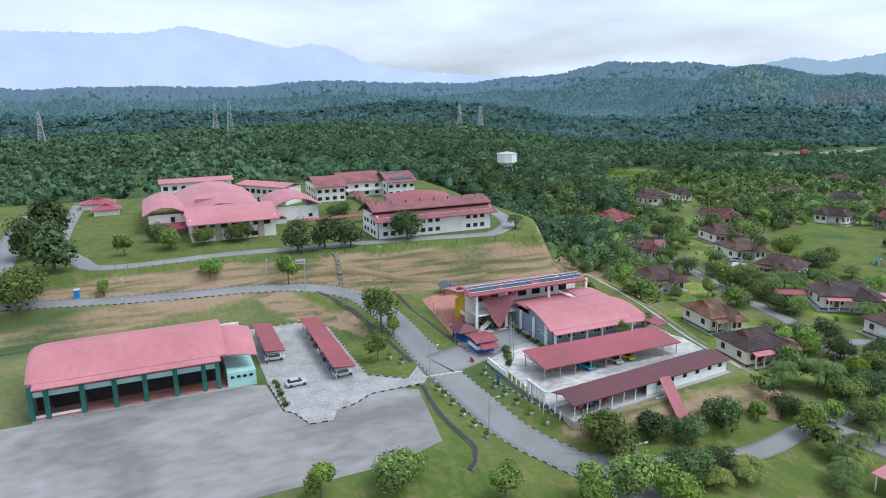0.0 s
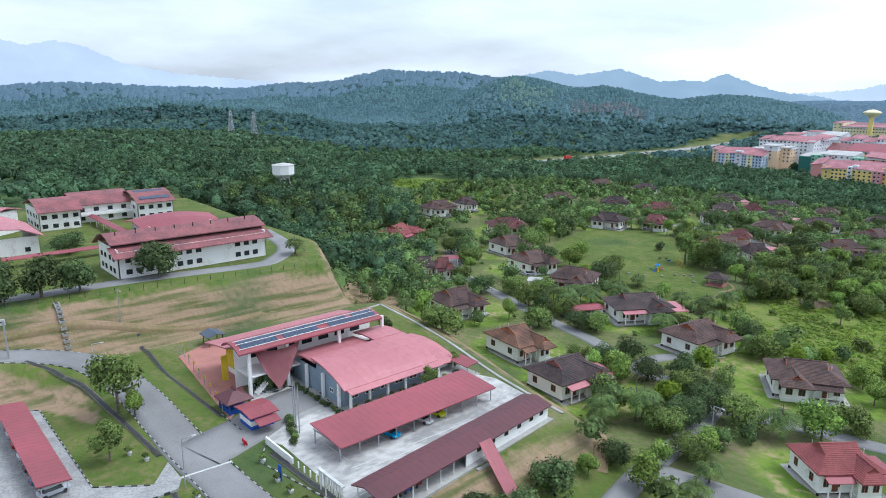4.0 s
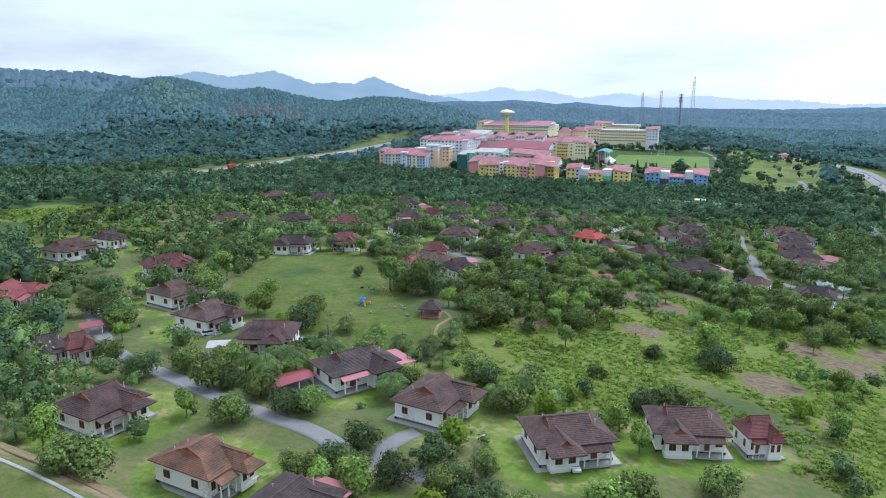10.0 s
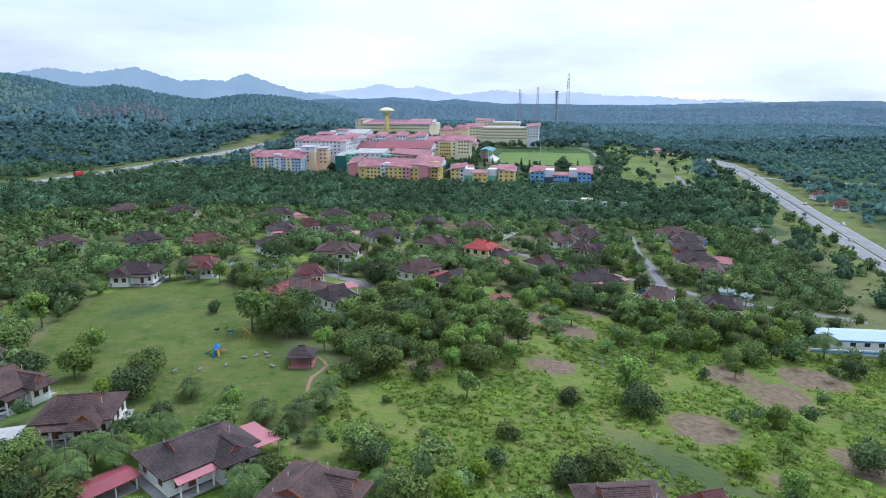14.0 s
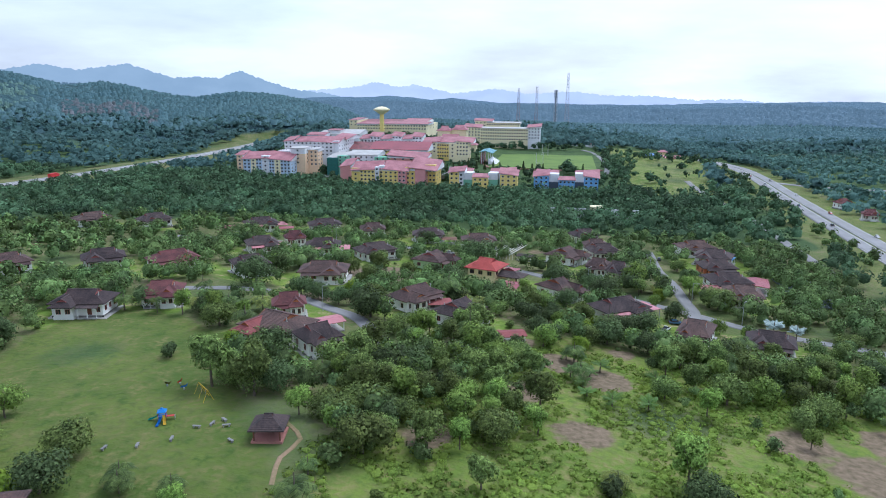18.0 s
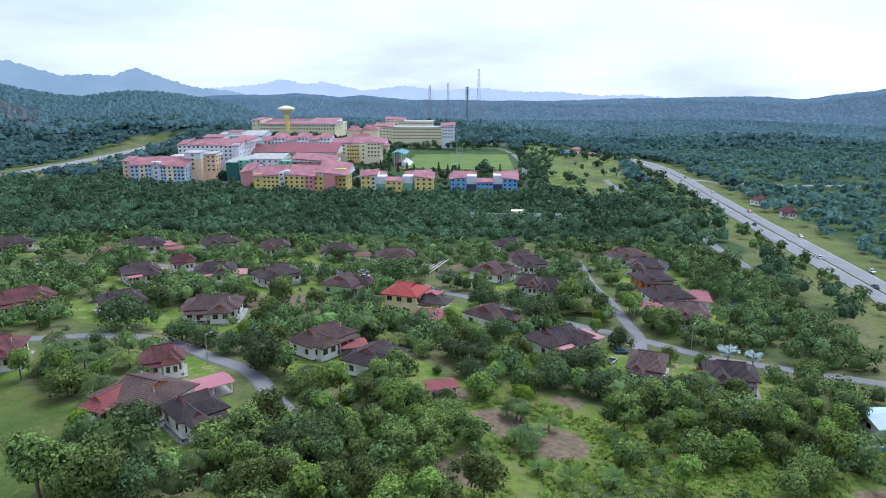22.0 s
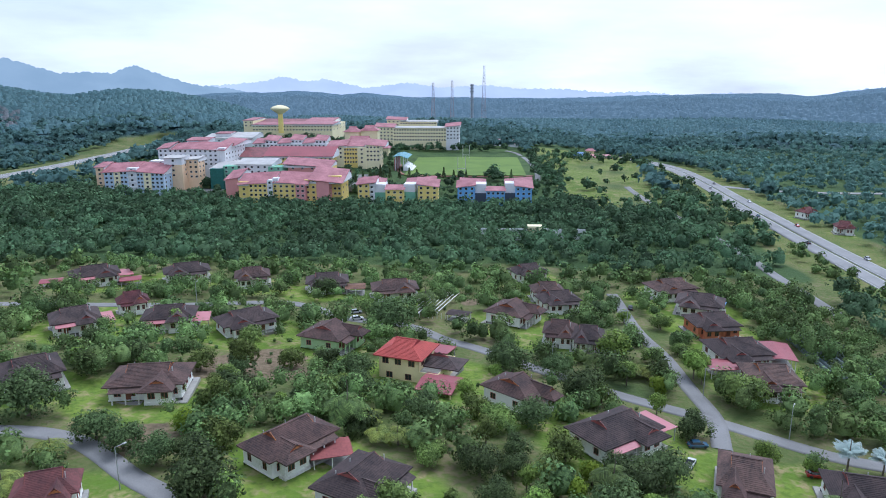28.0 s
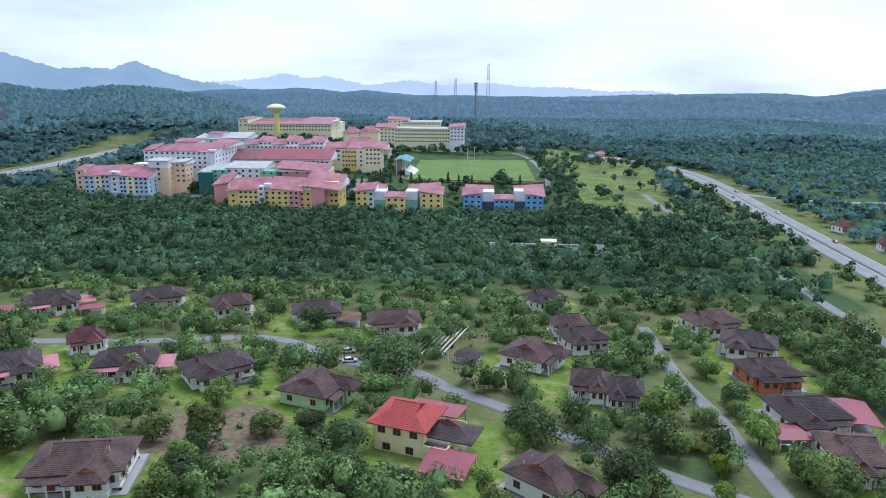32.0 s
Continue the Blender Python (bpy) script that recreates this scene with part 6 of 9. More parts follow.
wall_far = thing("boundary_wall", "pale boundary wall with a small hut", "wall")
gz = float(height(-65, 585))
boxed("wall", (-92, -34, 584.7, 585.3, gz - 4, gz + 6.5), PALE, wall_far)
boxed("hut", (-66, -58, 582, 588, gz - 2, gz + 8.4), CREAM, wall_far)

# ---- village houses ----
def cottage(kind):
    """A staff bungalow, 13 by 10 m, standing at the origin: slab, stilts, walls, windows, main and cross roofs, vent pipes."""
    tile, gable, wall, frame, wing_side, awning = kind[:6]
    cross = kind[6] if len(kind) > 6 else tile
    ob = new("house")
    boxed("apron", (-7.2, 7.2, -6.0, 6.0, -0.8, 0.12), CONCRETE, ob, "stained concrete apron")
    z0, z1 = 0.95, 4.5
    boxed("floor_slab", (-6.2, 6.2, -4.8, 4.8, 0.7, z0), wall, ob)
    for x in (-6, -2, 2, 6):
        for y in (-4.6, 4.6):
            boxed("stump", (x - 0.16, x + 0.16, y - 0.16, y + 0.16, 0.1, 0.72), SHADE, ob)
    wall_with(ob, 12.2, z0, z1, pose(0, -4.7, 0), wall, frame, (-4.6, -2.2, 4.9))
    wall_with(ob, 12.2, z0, z1, pose(0, 4.7, 0, 0, 0, 180), wall, frame, (-4.2, 0.0, 4.2))
    wall_with(ob, 9.0, z0, z1, pose(6.1, 0, 0, 0, 0, 90), wall, frame, (-2.8, 0.0, 2.8))
    wall_with(ob, 9.0, z0, z1, pose(-6.1, 0, 0, 0, 0, -90), wall, frame, (-2.6, 2.4))
    gablet_roof(ob, 13.8, 10.9, 4.3, 2.9, tile, gable)
    # cross wing with a porch
    wx = 2.6 * wing_side
    wall_with(ob, 4.6, z0, 4.1, pose(wx, -6.6, 0), wall, frame, (-1.1, 1.1))
    for s in (-1, 1):
        wall_with(ob, 1.7, z0, 4.1, pose(wx + 2.2 * s, -5.7, 0, 0, 0, 90 * s), wall, frame, ())
    boxed("porch_floor", (wx - 2.4, wx + 2.4, -6.7, -4.7, 0.1, z0), wall, ob)
    gablet_roof(ob, 8.6, 5.8, 4.1, 2.1, cross, gable, wx, -4.0, 90, inset=0.6, name="porch_roof")
    px = -2.9 * wing_side
    boxed("veranda_floor", (px - 2.4, px + 2.4, -6.4, -4.8, 0.1, 0.42), CONCRETE, ob)
    for x in (-2.2, 0, 2.2):
        boxed("post", (px + x - 0.1, px + x + 0.1, -6.35, -6.15, 0.4, 3.6), wall, ob)
    bm = bmesh.new()
    slab_face(bm, [(px - 2.7, -6.8, 3.5), (px + 2.7, -6.8, 3.5), (px + 2.7, -4.6, 4.3), (px - 2.7, -4.6, 4.3)], 0.12)
    part("veranda_roof", bm, awning or tile, ob, "sloping veranda roof")
    bm = bmesh.new()
    box(bm, px - 0.55, px + 0.55, -4.86, -4.74, 0.96, 3.0)
    part("door", bm, WOOD, ob, "brown wooden front door")
    for x, y in ((-3.3, 2.6), (1.0, 2.9), (4.2, -1.6)):
        bm = bmesh.new()
        bmesh.ops.create_cone(bm, cap_ends=True, segments=8, radius1=0.09, radius2=0.09, depth=1.3, matrix=pose(x, y, 7.0 - 0.45 * abs(y)))
        part("vent_pipe", bm, KERB_W, ob, "white plastic vent pipe")
    if awning:
        bm = bmesh.new()
        slab_face(bm, [(5.6, -5.0, 3.0), (10.4, -5.0, 2.8), (10.4, 3.0, 3.0), (5.6, 3.0, 3.2)], 0.1)
        part("carport_roof", bm, awning, ob, "faded red sheet carport roof")
        for y in (-4.7, 2.7):
            boxed("carport_post", (10.0, 10.15, y - 0.07, y + 0.07, -0.4, 2.85), STEEL, ob)
    return ob


GREEN_WALL = material("pale_green_wall", (0.50, 0.66, 0.36), (0.40, 0.54, 0.30), 0.2, 10, 0.85, bump=0.1)
PINK_FRAME = material("dull_red_paint", (0.36, 0.11, 0.09), (0.25, 0.08, 0.07), 0.8, 6, 0.7)
ORANGE_WALL = material("orange_wall", (0.62, 0.22, 0.11), (0.5, 0.17, 0.09), 0.3, 8, 0.85)
TILE_GREY = material("dark_grey_roof_tile", (0.100, 0.070, 0.064), (0.036, 0.029, 0.029), 0.30, 7, 0.85, bump=0.5, vary=0.22, fine_mix=0.45)
TILE_RUST = material("rust_brown_roof_tile", (0.26, 0.14, 0.085), (0.10, 0.062, 0.045), 0.30, 7, 0.85, bump=0.5, vary=0.15)
TILE_MAROON = material("maroon_roof_tile", (0.18, 0.066, 0.062), (0.072, 0.034, 0.034), 0.30, 7, 0.85, bump=0.5, vary=0.2)
KINDS = {
    "patched": (TILE_BROWN, GABLE, WALL_WHITE, WOOD, -1, None, TILE_RED),
    "maroon": (TILE_MAROON, GABLE, WALL_WHITE, PINK_FRAME, 1, None),
    "brown": (TILE_BROWN, GABLE, WALL_WHITE, PINK_FRAME, 1, None),
    "brown_left": (TILE_BROWN, GABLE, WALL_WHITE, WOOD, -1, None),
    "grey": (TILE_GREY, PINK_FRAME, WALL_WHITE, PINK_FRAME, -1, None),
    "grey_awning": (TILE_GREY, PINK_FRAME, WALL_WHITE, PINK_FRAME, 1, ROOF_PINK),
    "rust": (TILE_RUST, GABLE, WALL_WHITE, WOOD, 1, None),
    "red": (TILE_RED, PINK_FRAME, WALL_WHITE, PINK_FRAME, 1, ROOF_RED),
    "green": (TILE_BROWN, PINK_FRAME, GREEN_WALL, PINK_FRAME, 1, None),
    "orange": (TILE_GREY, PINK_FRAME, ORANGE_WALL, WOOD, -1, None),
}
built = {}
HOUSES = []


def house(x, y, turn, L, W, kind, label):
    """A bungalow of that kind, scaled to its length and depth."""
    HOUSES.append((x, y, turn, L + 2.5, W + 2.5))
    FORECOURTS.append((x, y, max(L, W) * 0.85))
    flat = [float(height(x + a, y + b)) for a in (-5, 0, 5) for b in (-5, 0, 5)]
    m = pose(x, y, sum(flat) / 9 * 0.5 + max(flat) * 0.5, 0, 0, turn) @ Matrix.Diagonal((min(max(L / 12.4, 0.5), 1.45), min(max(W / 9.6, 0.5), 1.3), 1, 1))
    if kind not in built:
        built[kind] = cottage(KINDS[kind])
        built[kind].matrix_basis = m
        return tagged(built[kind], label, "house", "village bungalows")
    return tagged(copy_thing_scaled(built[kind], m), label, "house", "village bungalows")


def copy_thing_scaled(ob, m):
    keep = ob.matrix_basis.copy()
    ob.matrix_basis = Matrix()
    made = copy_thing(ob, m)
    ob.matrix_basis = keep
    return made


house(107, 636, 20, 9, 8, "maroon", "small house with a maroon roof beside the motorway")
house(108, 592, -15, 9, 8, "maroon", "small house with a maroon roof beside the motorway")
house(-167.2, 144.9, 82, 12.2, 11.6, "brown", "white bungalow with a weathered brown tiled roof")
house(-134.6, 135.5, 83, 9.0, 12.5, "rust", "white bungalow with a rusty brown tiled roof")
house(-113.6, 129.1, 84, 13.1, 10.9, "grey_awning", "white bungalow with dark roof and red carport")
house(-108.2, 175.4, 82, 14.1, 10.9, "brown", "white bungalow with a weathered brown tiled roof")
house(-211.2, 213.9, 79, 11.1, 12.5, "brown", "white bungalow with a weathered brown tiled roof")
house(-254.4, 190.6, 115, 16.0, 11.7, "red", "white bungalow with a red tiled roof")
house(-124.6, 322.3, 54, 14.8, 8.8, "brown_left", "white bungalow with a brown tiled roof and drive")
house(-108.6, 309.7, 64, 12.4, 10.3, "grey", "white bungalow with a dark grey tiled roof")
house(-80.9, 357.2, 51, 9.0, 12.5, "brown", "white bungalow with a weathered brown tiled roof")
house(-134.1, 395.5, 72, 12.3, 12.5, "green", "pale green bungalow with a brown tiled roof")
house(-61.1, 340.1, 37, 16.0, 10.4, "grey_awning", "white bungalow with dark roof and red carport")
house(-79.7, 430.0, 62, 13.4, 12.5, "brown", "white bungalow with a weathered brown tiled roof")
house(-151.9, 280.7, -20, 15, 12.5, "patched", "large white bungalow, brown roof with bright red slope")
house(-79.6, 170.6, 32, 14.1, 11.0, "brown_left", "white bungalow with a brown tiled roof and drive")
house(-131.1, 183.3, 58, 16.0, 11.0, "grey_awning", "white bungalow with dark roof and red carport")
house(-160.5, 191.8, 21, 13.2, 11.0, "brown", "white bungalow with a weathered brown tiled roof")
house(-237.9, 240.7, 56, 16.0, 11.0, "maroon", "white bungalow with a maroon tiled roof")
house(-281.5, 237.2, 82, 16.0, 10.0, "brown_left", "white bungalow with a brown tiled roof and drive")
house(-282.6, 256.5, 82, 9.0, 8.5, "grey", "white bungalow with a dark grey tiled roof")
house(-198.2, 167.1, 63, 6.4, 6.5, "maroon", "white bungalow with a maroon tiled roof")
house(-203.2, 162.8, 58, 7.2, 6.5, "grey", "white bungalow with a dark grey tiled roof")
house(-272.0, 320.1, 56, 14.2, 11.0, "brown_left", "white bungalow with a brown tiled roof and drive")
house(-248.6, 340.6, 40, 13.7, 10.0, "grey", "white bungalow with a dark grey tiled roof")
house(-224.8, 348.0, 50, 16.0, 10.0, "maroon", "white bungalow with a maroon tiled roof")
house(-216.1, 289.0, 13, 14.6, 10.0, "grey", "white bungalow with a dark grey tiled roof")
house(-200.3, 303.8, 22, 11.0, 10.0, "maroon", "white bungalow with a maroon tiled roof")
house(-157.6, 300.7, 25, 9.0, 6.5, "maroon", "white bungalow with a maroon tiled roof")
house(-138.5, 274.3, 46, 9.2, 9.0, "grey", "white bungalow with a dark grey tiled roof")
house(-322.2, 429.8, 57, 16.0, 10.0, "brown", "white bungalow with a weathered brown tiled roof")
house(-294.4, 441.6, 51, 14.8, 10.0, "grey", "white bungalow with a dark grey tiled roof")
house(-165.5, 350.6, 11, 16.0, 11.0, "brown", "white bungalow with a weathered brown tiled roof")
house(-194.9, 351.1, 41, 11.9, 12.0, "grey", "white bungalow with a dark grey tiled roof")
house(-38.7, 327.8, -19, 9.0, 12.0, "brown_left", "white bungalow with a brown tiled roof and drive")
house(-18.3, 324.4, -12, 12.1, 10.0, "grey", "white bungalow with a dark grey tiled roof")
house(-240.4, 455.0, 36, 15.9, 11.0, "grey_awning", "white bungalow with dark roof and red carport")
house(-209.5, 468.0, 28, 16.0, 10.0, "grey", "white bungalow with a dark grey tiled roof")
house(-181.5, 465.4, 20, 12.4, 10.0, "brown_left", "white bungalow with a brown tiled roof and drive")
house(-150.5, 462.2, 14, 15.0, 10.0, "grey", "white bungalow with a dark grey tiled roof")
house(-123.2, 456.2, 13, 16.0, 10.0, "brown", "white bungalow with a weathered brown tiled roof")
house(-70.8, 492.8, 25, 13.8, 9.0, "grey", "white bungalow with a dark grey tiled roof")
house(-65.3, 459.2, 7, 11.1, 9.0, "brown_left", "white bungalow with a brown tiled roof and drive")
house(-62.5, 445.9, 16, 13.3, 9.0, "grey", "white bungalow with a dark grey tiled roof")
house(-65.3, 410.0, -9, 9.3, 9.0, "brown", "white bungalow with a weathered brown tiled roof")
house(-57.5, 405.3, -8, 9.0, 9.0, "grey", "white bungalow with a dark grey tiled roof")
house(-211.0, 394.6, 36, 12.4, 11.0, "grey_awning", "white bungalow with dark roof and red carport")
house(-185.9, 403.3, 17, 14.3, 10.0, "grey_awning", "white bungalow with dark roof and red carport")
house(-205.1, 417.1, 34, 9.0, 6.5, "maroon", "white bungalow with a maroon tiled roof")
house(-162.2, 404.1, 39, 15.8, 10.0, "grey", "white bungalow with a dark grey tiled roof")
house(-17.2, 468.0, 18, 16.0, 11.0, "brown_left", "white bungalow with a brown tiled roof and drive")
house(-11.9, 447.0, -20, 14.9, 11.0, "grey", "white bungalow with a dark grey tiled roof")
house(-15.2, 423.8, 8, 13.7, 11.0, "orange", "orange bungalow with a dark tiled roof")
house(-15.7, 399.2, 9, 14.9, 12.0, "grey", "white bungalow with a dark grey tiled roof")
house(-14.0, 379.4, -3, 12.0, 12.5, "brown_left", "white bungalow with a brown tiled roof and drive")
house(-60.6, 135.0, 51, 10.7, 9.0, "red", "white bungalow with a red tiled roof")
house(-45.8, 186.8, 25, 6.6, 6.2, "maroon", "small white annex with a maroon tiled roof")
house(-59.0, 184.0, 16, 13.0, 10.5, "brown_left", "white bungalow with a brown tiled roof and drive")
house(-186.0, 199.0, 82, 12.0, 14.0, "brown", "large white bungalow with brown roof and red wing")

# ---- two-storey house and other buildings of the village ----
two = thing("villa", "cream two-storey house with bright red tiled roofs", "house")
vz = float(height(-105.8, 376.4))
two.matrix_basis = pose(-105.8, 376.4, vz, 0, 0, -17) @ Matrix.Scale(1.17, 4)
HOUSES.append((-104.5, 375.5, -17, 23, 25))
FORECOURTS.append((-103.5, 372.5, 18))
boxed("plinth", (-8.2, 8.2, -7.4, 7.4, -1.6, 0.15), CONCRETE, two)
def storey(z0, z1, x0, x1, y0, y1, wins_x, wins_y, mat):
    wall_with(two, x1 - x0, z0, z1, pose((x0 + x1) / 2, y0, 0), mat, WOOD, wins_x, 1.4, 0.9, 1.5)
    wall_with(two, x1 - x0, z0, z1, pose((x0 + x1) / 2, y1, 0, 0, 0, 180), mat, WOOD, wins_x, 1.4, 0.9, 1.5)
    wall_with(two, y1 - y0, z0, z1, pose(x1, (y0 + y1) / 2, 0, 0, 0, 90), mat, WOOD, wins_y, 1.4, 0.9, 1.5)
    wall_with(two, y1 - y0, z0, z1, pose(x0, (y0 + y1) / 2, 0, 0, 0, -90), mat, WOOD, wins_y, 1.4, 0.9, 1.5)
storey(0.1, 3.3, -7, 7, -6, 5, (-4.5, 0, 4.5), (-3, 2.5), WALL_CREAM)
storey(3.3, 6.3, -7, 2.6, -6, 3, (-3.2, -0.2, 3.0), (-2.5, 2.0), WALL_CREAM)
gablet_roof(two, 11.6, 11.0, 6.2, 2.6, TILE_BRIGHT, TILE_BRIGHT, -2.2, -1.5, 0)
gablet_roof(two, 7.0, 11.5, 3.9, 2.2, TILE_GREY, TILE_RED, 5.2, -0.5, 90, name="lower_roof")
sheet_roof("porch_roof", two, [[(x, -13.0, 2.7), (x, -9.0, 3.6), (x, -5.2, 3.2)] for x in (4.4, 12.6)], ROOF_RED, 0.16, 1.0)
posts(two, [(4.8, -12.6), (8.4, -12.6), (12.2, -12.6), (12.2, -5.6)], -0.8, 2.8, 0.12, WALL_CREAM)
boxed("annex_wall", (5.4, 8.8, -11.6, -6.2, -0.6, 2.8), WALL_CREAM, two)
sheet_roof("rear_roof", two, [[(x, 5.0, 3.6), (x, 11.5, 3.0)] for x in (-6, 5)], ROOF_RED, 0.14, 1.0)
posts(two, [(-5.6, 11), (0, 11), (4.6, 11)], -0.8, 3.0, 0.1, STEEL)


def open_shed(x, y, turn, L, W, high, mat, label, name="carport", group="carports"):
    """An open roof on posts over a concrete floor."""
    ob = thing(name, label, "carport", group)
    ob.matrix_basis = pose(x, y, float(height(x, y)), 0, 0, turn)
    HOUSES.append((x, y, turn, L + 1, W + 1))
    boxed("floor", (-L / 2, L / 2, -W / 2, W / 2, -0.8, 0.12), CONCRETE, ob)
    sheet_roof("roof", ob, [[(s * (L / 2 + 0.4), -W / 2 - 0.4, high - 0.5), (s * (L / 2 + 0.4), 0, high), (s * (L / 2 + 0.4), W / 2 + 0.4, high - 0.5)] for s in (-1, 1)], mat, 0.12, 0.9)
    n = max(2, int(L / 3.5) + 1)
    posts(ob, [(-L / 2 + 0.2 + (L - 0.4) * k / (n - 1), s * (W / 2 - 0.2)) for k in range(n) for s in (-1, 1)], 0.1, high - 0.55, 0.09, WALL_WHITE)
    return ob


open_shed(-143.9, 289.1, 42, 12.5, 6, 3.2, ROOF_PINK, "long garage with a faded pink metal roof")
open_shed(-142.3, 172.2, 63, 11, 5, 3.0, ROOF_RED, "open carport with a red metal roof")
open_shed(-169.0, 182.6, 30, 4.6, 4.6, 3.4, PALE_ROOF, "small tent with a pale grey roof")
open_shed(-6, 450, -25, 7, 6, 3.2, BLUE, "lean-to with a bright blue sheet roof")
open_shed(-22, 388.5, 5, 11, 7, 3.6, ROOF_RED, "open porch with a dark red metal roof")
open_shed(-4.5, 399, 80, 13, 8, 4.2, ROOF_RED, "covered yard with a maroon metal roof")
open_shed(-97.4, 430.0, -20, 7, 5, 2.8, TILE_GREY, "open carport with a grey roof")
open_shed(-117, 322.5, 20, 7, 6, 3.2, TILE_RED, "small shed with a red tiled roof")
open_shed(-92, 300, 20, 6.5, 5, 3.0, TILE_RED, "small shed with a bright red roof")
open_shed(-226, 455, 25, 7, 6, 3.2, ROOF_RED, "carport with a red metal roof beside a house")
open_shed(-252, 446, 25, 7, 6, 3.0, ROOF_RED, "carport with a dark red metal roof")
open_shed(-139, 460, 10, 7, 7, 3.4, TILE_RUST, "porch with a rusty tiled roof")
open_shed(-59.5, 106.5, 5, 8, 11, 4.0, ROOF_PINK, "open shelter with a faded red metal roof")
open_shed(-212, 183, 60, 5, 5, 3.2, ROOF_RED, "garden shelter with a red roof")
gaz = thing("pavilion", "open timber pavilion with a dark hipped roof", "pavilion")
gaz.matrix_basis = pose(-130.9, 229.6, float(height(-130.9, 229.6)), 0, 0, 12)
boxed("floor", (-2.9, 2.9, -2.9, 2.9, -0.5, 0.35), TERRACOTTA, gaz)
posts(gaz, [(a, b) for a in (-2.4, 2.4) for b in (-2.4, 2.4)], 0.3, 2.7, 0.13, WOOD)
gablet_roof(gaz, 6.6, 6.4, 2.6, 2.0, TILE_GREY, WOOD, inset=0.85)
boxed("bench", (-2.2, 2.2, 1.8, 2.2, 0.35, 0.8), CONCRETE, gaz)

pool = thing("pool_house", "long white building with a blue band and wall", "building")
pz = float(height(15, 300))
pool.matrix_basis = pose(20, 303, pz, 0, 0, 4)
HOUSES.append((20, 303, 4, 34, 16))
wall_with(pool, 30, 0, 3.4, pose(0, -4, 0), WALL_WHITE, SHADE, (-10, -6, -2, 2, 6, 10), 1.2, 1.2, 1.6)
wall_with(pool, 9, 0, 3.4, pose(-15, 0, 0, 0, 0, -90), WALL_WHITE, SHADE, (0,), 1.2, 1.2, 1.6)
boxed("band", (-15.1, 15.1, -4.12, -4.02, 2.5, 3.2), BLUE, pool)
sheet_roof("roof", pool, [[(s * 16, -5, 3.4), (s * 16, 0.5, 4.6), (s * 16, 6, 3.4)] for s in (-1, 1)], SKYBLUE, 0.16, 1.4)
boxed("yard_wall", (-20, 18, -9.3, -9.0, -1, 1.9), WALL_WHITE, pool)
boxed("wall_band", (-20, 18, -9.36, -9.3, 0.9, 1.5), BLUE, pool)
NETTING = material("grey_netting", (0.20, 0.24, 0.24), (0.12, 0.15, 0.15), 0.3, 8, 0.8)
for k in range(9):
    tunnel = thing("net_tunnel", "low planting tunnel under pale netting", "tunnel", "planting tunnels")
    x = 7.5 + 1.7 * k
    z = float(height(x, 400))
    bm = bmesh.new()
    prev = None
    for a in np.linspace(0, math.pi, 7):
        row = [bm.verts.new((x + 0.55 * math.cos(a), y, float(height(x, y)) + 1.1 * math.sin(a) + 0.1)) for y in np.linspace(379, 423, 12)]
        if prev:
            for i in range(11):
                bm.faces.new((prev[i], prev[i + 1], row[i + 1], row[i]))
        prev = row
    part("netting", bm, NETTING, tunnel)
trellis = thing("trellis", "white timber trellis frame over a garden", "trellis")
for k in range(7):
    x = -111 + 1.5 * k
    z = float(height(x, 440))
    boxed("beam", (-0.12, 0.12, -13, 13, 2.5, 2.75), WALL_WHITE, trellis, at=pose(x, 441, z, 0, 0, -16))
    posts(trellis, [(x, 430), (x, 452)], z - 0.5, z + 2.6, 0.09, WALL_WHITE)

# playground
GOLD = material("yellow_plastic", (0.75, 0.52, 0.03), (0.65, 0.43, 0.03), 0.5, 5, 0.4)
TEAL = material("teal_plastic", (0.03, 0.42, 0.38), (0.03, 0.34, 0.31), 0.5, 5, 0.4)
AZURE = material("blue_plastic", (0.03, 0.22, 0.62), (0.03, 0.18, 0.5), 0.5, 5, 0.4)
play = thing("play_tower", "playground tower with teal, blue and yellow slides", "playground")
gz = float(height(-154, 231))
play.matrix_basis = pose(-154, 231, gz, 0, 0, 25) @ Matrix.Scale(0.62, 4)
posts(play, [(a, b) for a in (-1.1, 1.1) for b in (-1.1, 1.1)], -0.3, 3.2, 0.08, RED_PAINT)
boxed("deck", (-1.2, 1.2, -1.2, 1.2, 1.5, 1.62), AZURE, play)
gablet_roof(play, 2.8, 2.8, 3.1, 1.0, AZURE, GOLD, inset=0.9)
def chute(a, b, mat, label):
    a, b = Vector(a), Vector(b)
    side = Vector((0, 0, 1)).cross(b - a).normalized() * 0.42
    bm = bmesh.new()
    rows = []
    for s in np.linspace(0, 1, 7):
        p = a.lerp(b, s) + Vector((0, 0, -0.25 * math.sin(math.pi * s)))
        rows.append([bm.verts.new(q) for q in (p - side + Vector((0, 0, 0.28)), p - side, p + side, p + side + Vector((0, 0, 0.28)))])
    for r, q in zip(rows, rows[1:]):
        for k in range(3):
            bm.faces.new((r[k], r[k + 1], q[k + 1], q[k]))
    bmesh.ops.solidify(bm, geom=bm.faces[:], thickness=0.05)
    part("slide", bm, mat, play, label)
chute((-1.2, 0.3, 1.6), (-4.4, 0.9, 0.15), TEAL, "teal plastic slide")
chute((-0.3, -1.2, 1.6), (-1.2, -4.6, 0.15), AZURE, "blue plastic slide")
chute((0.6, -1.2, 2.2), (1.2, -4.2, 0.3), GOLD, "yellow plastic slide")
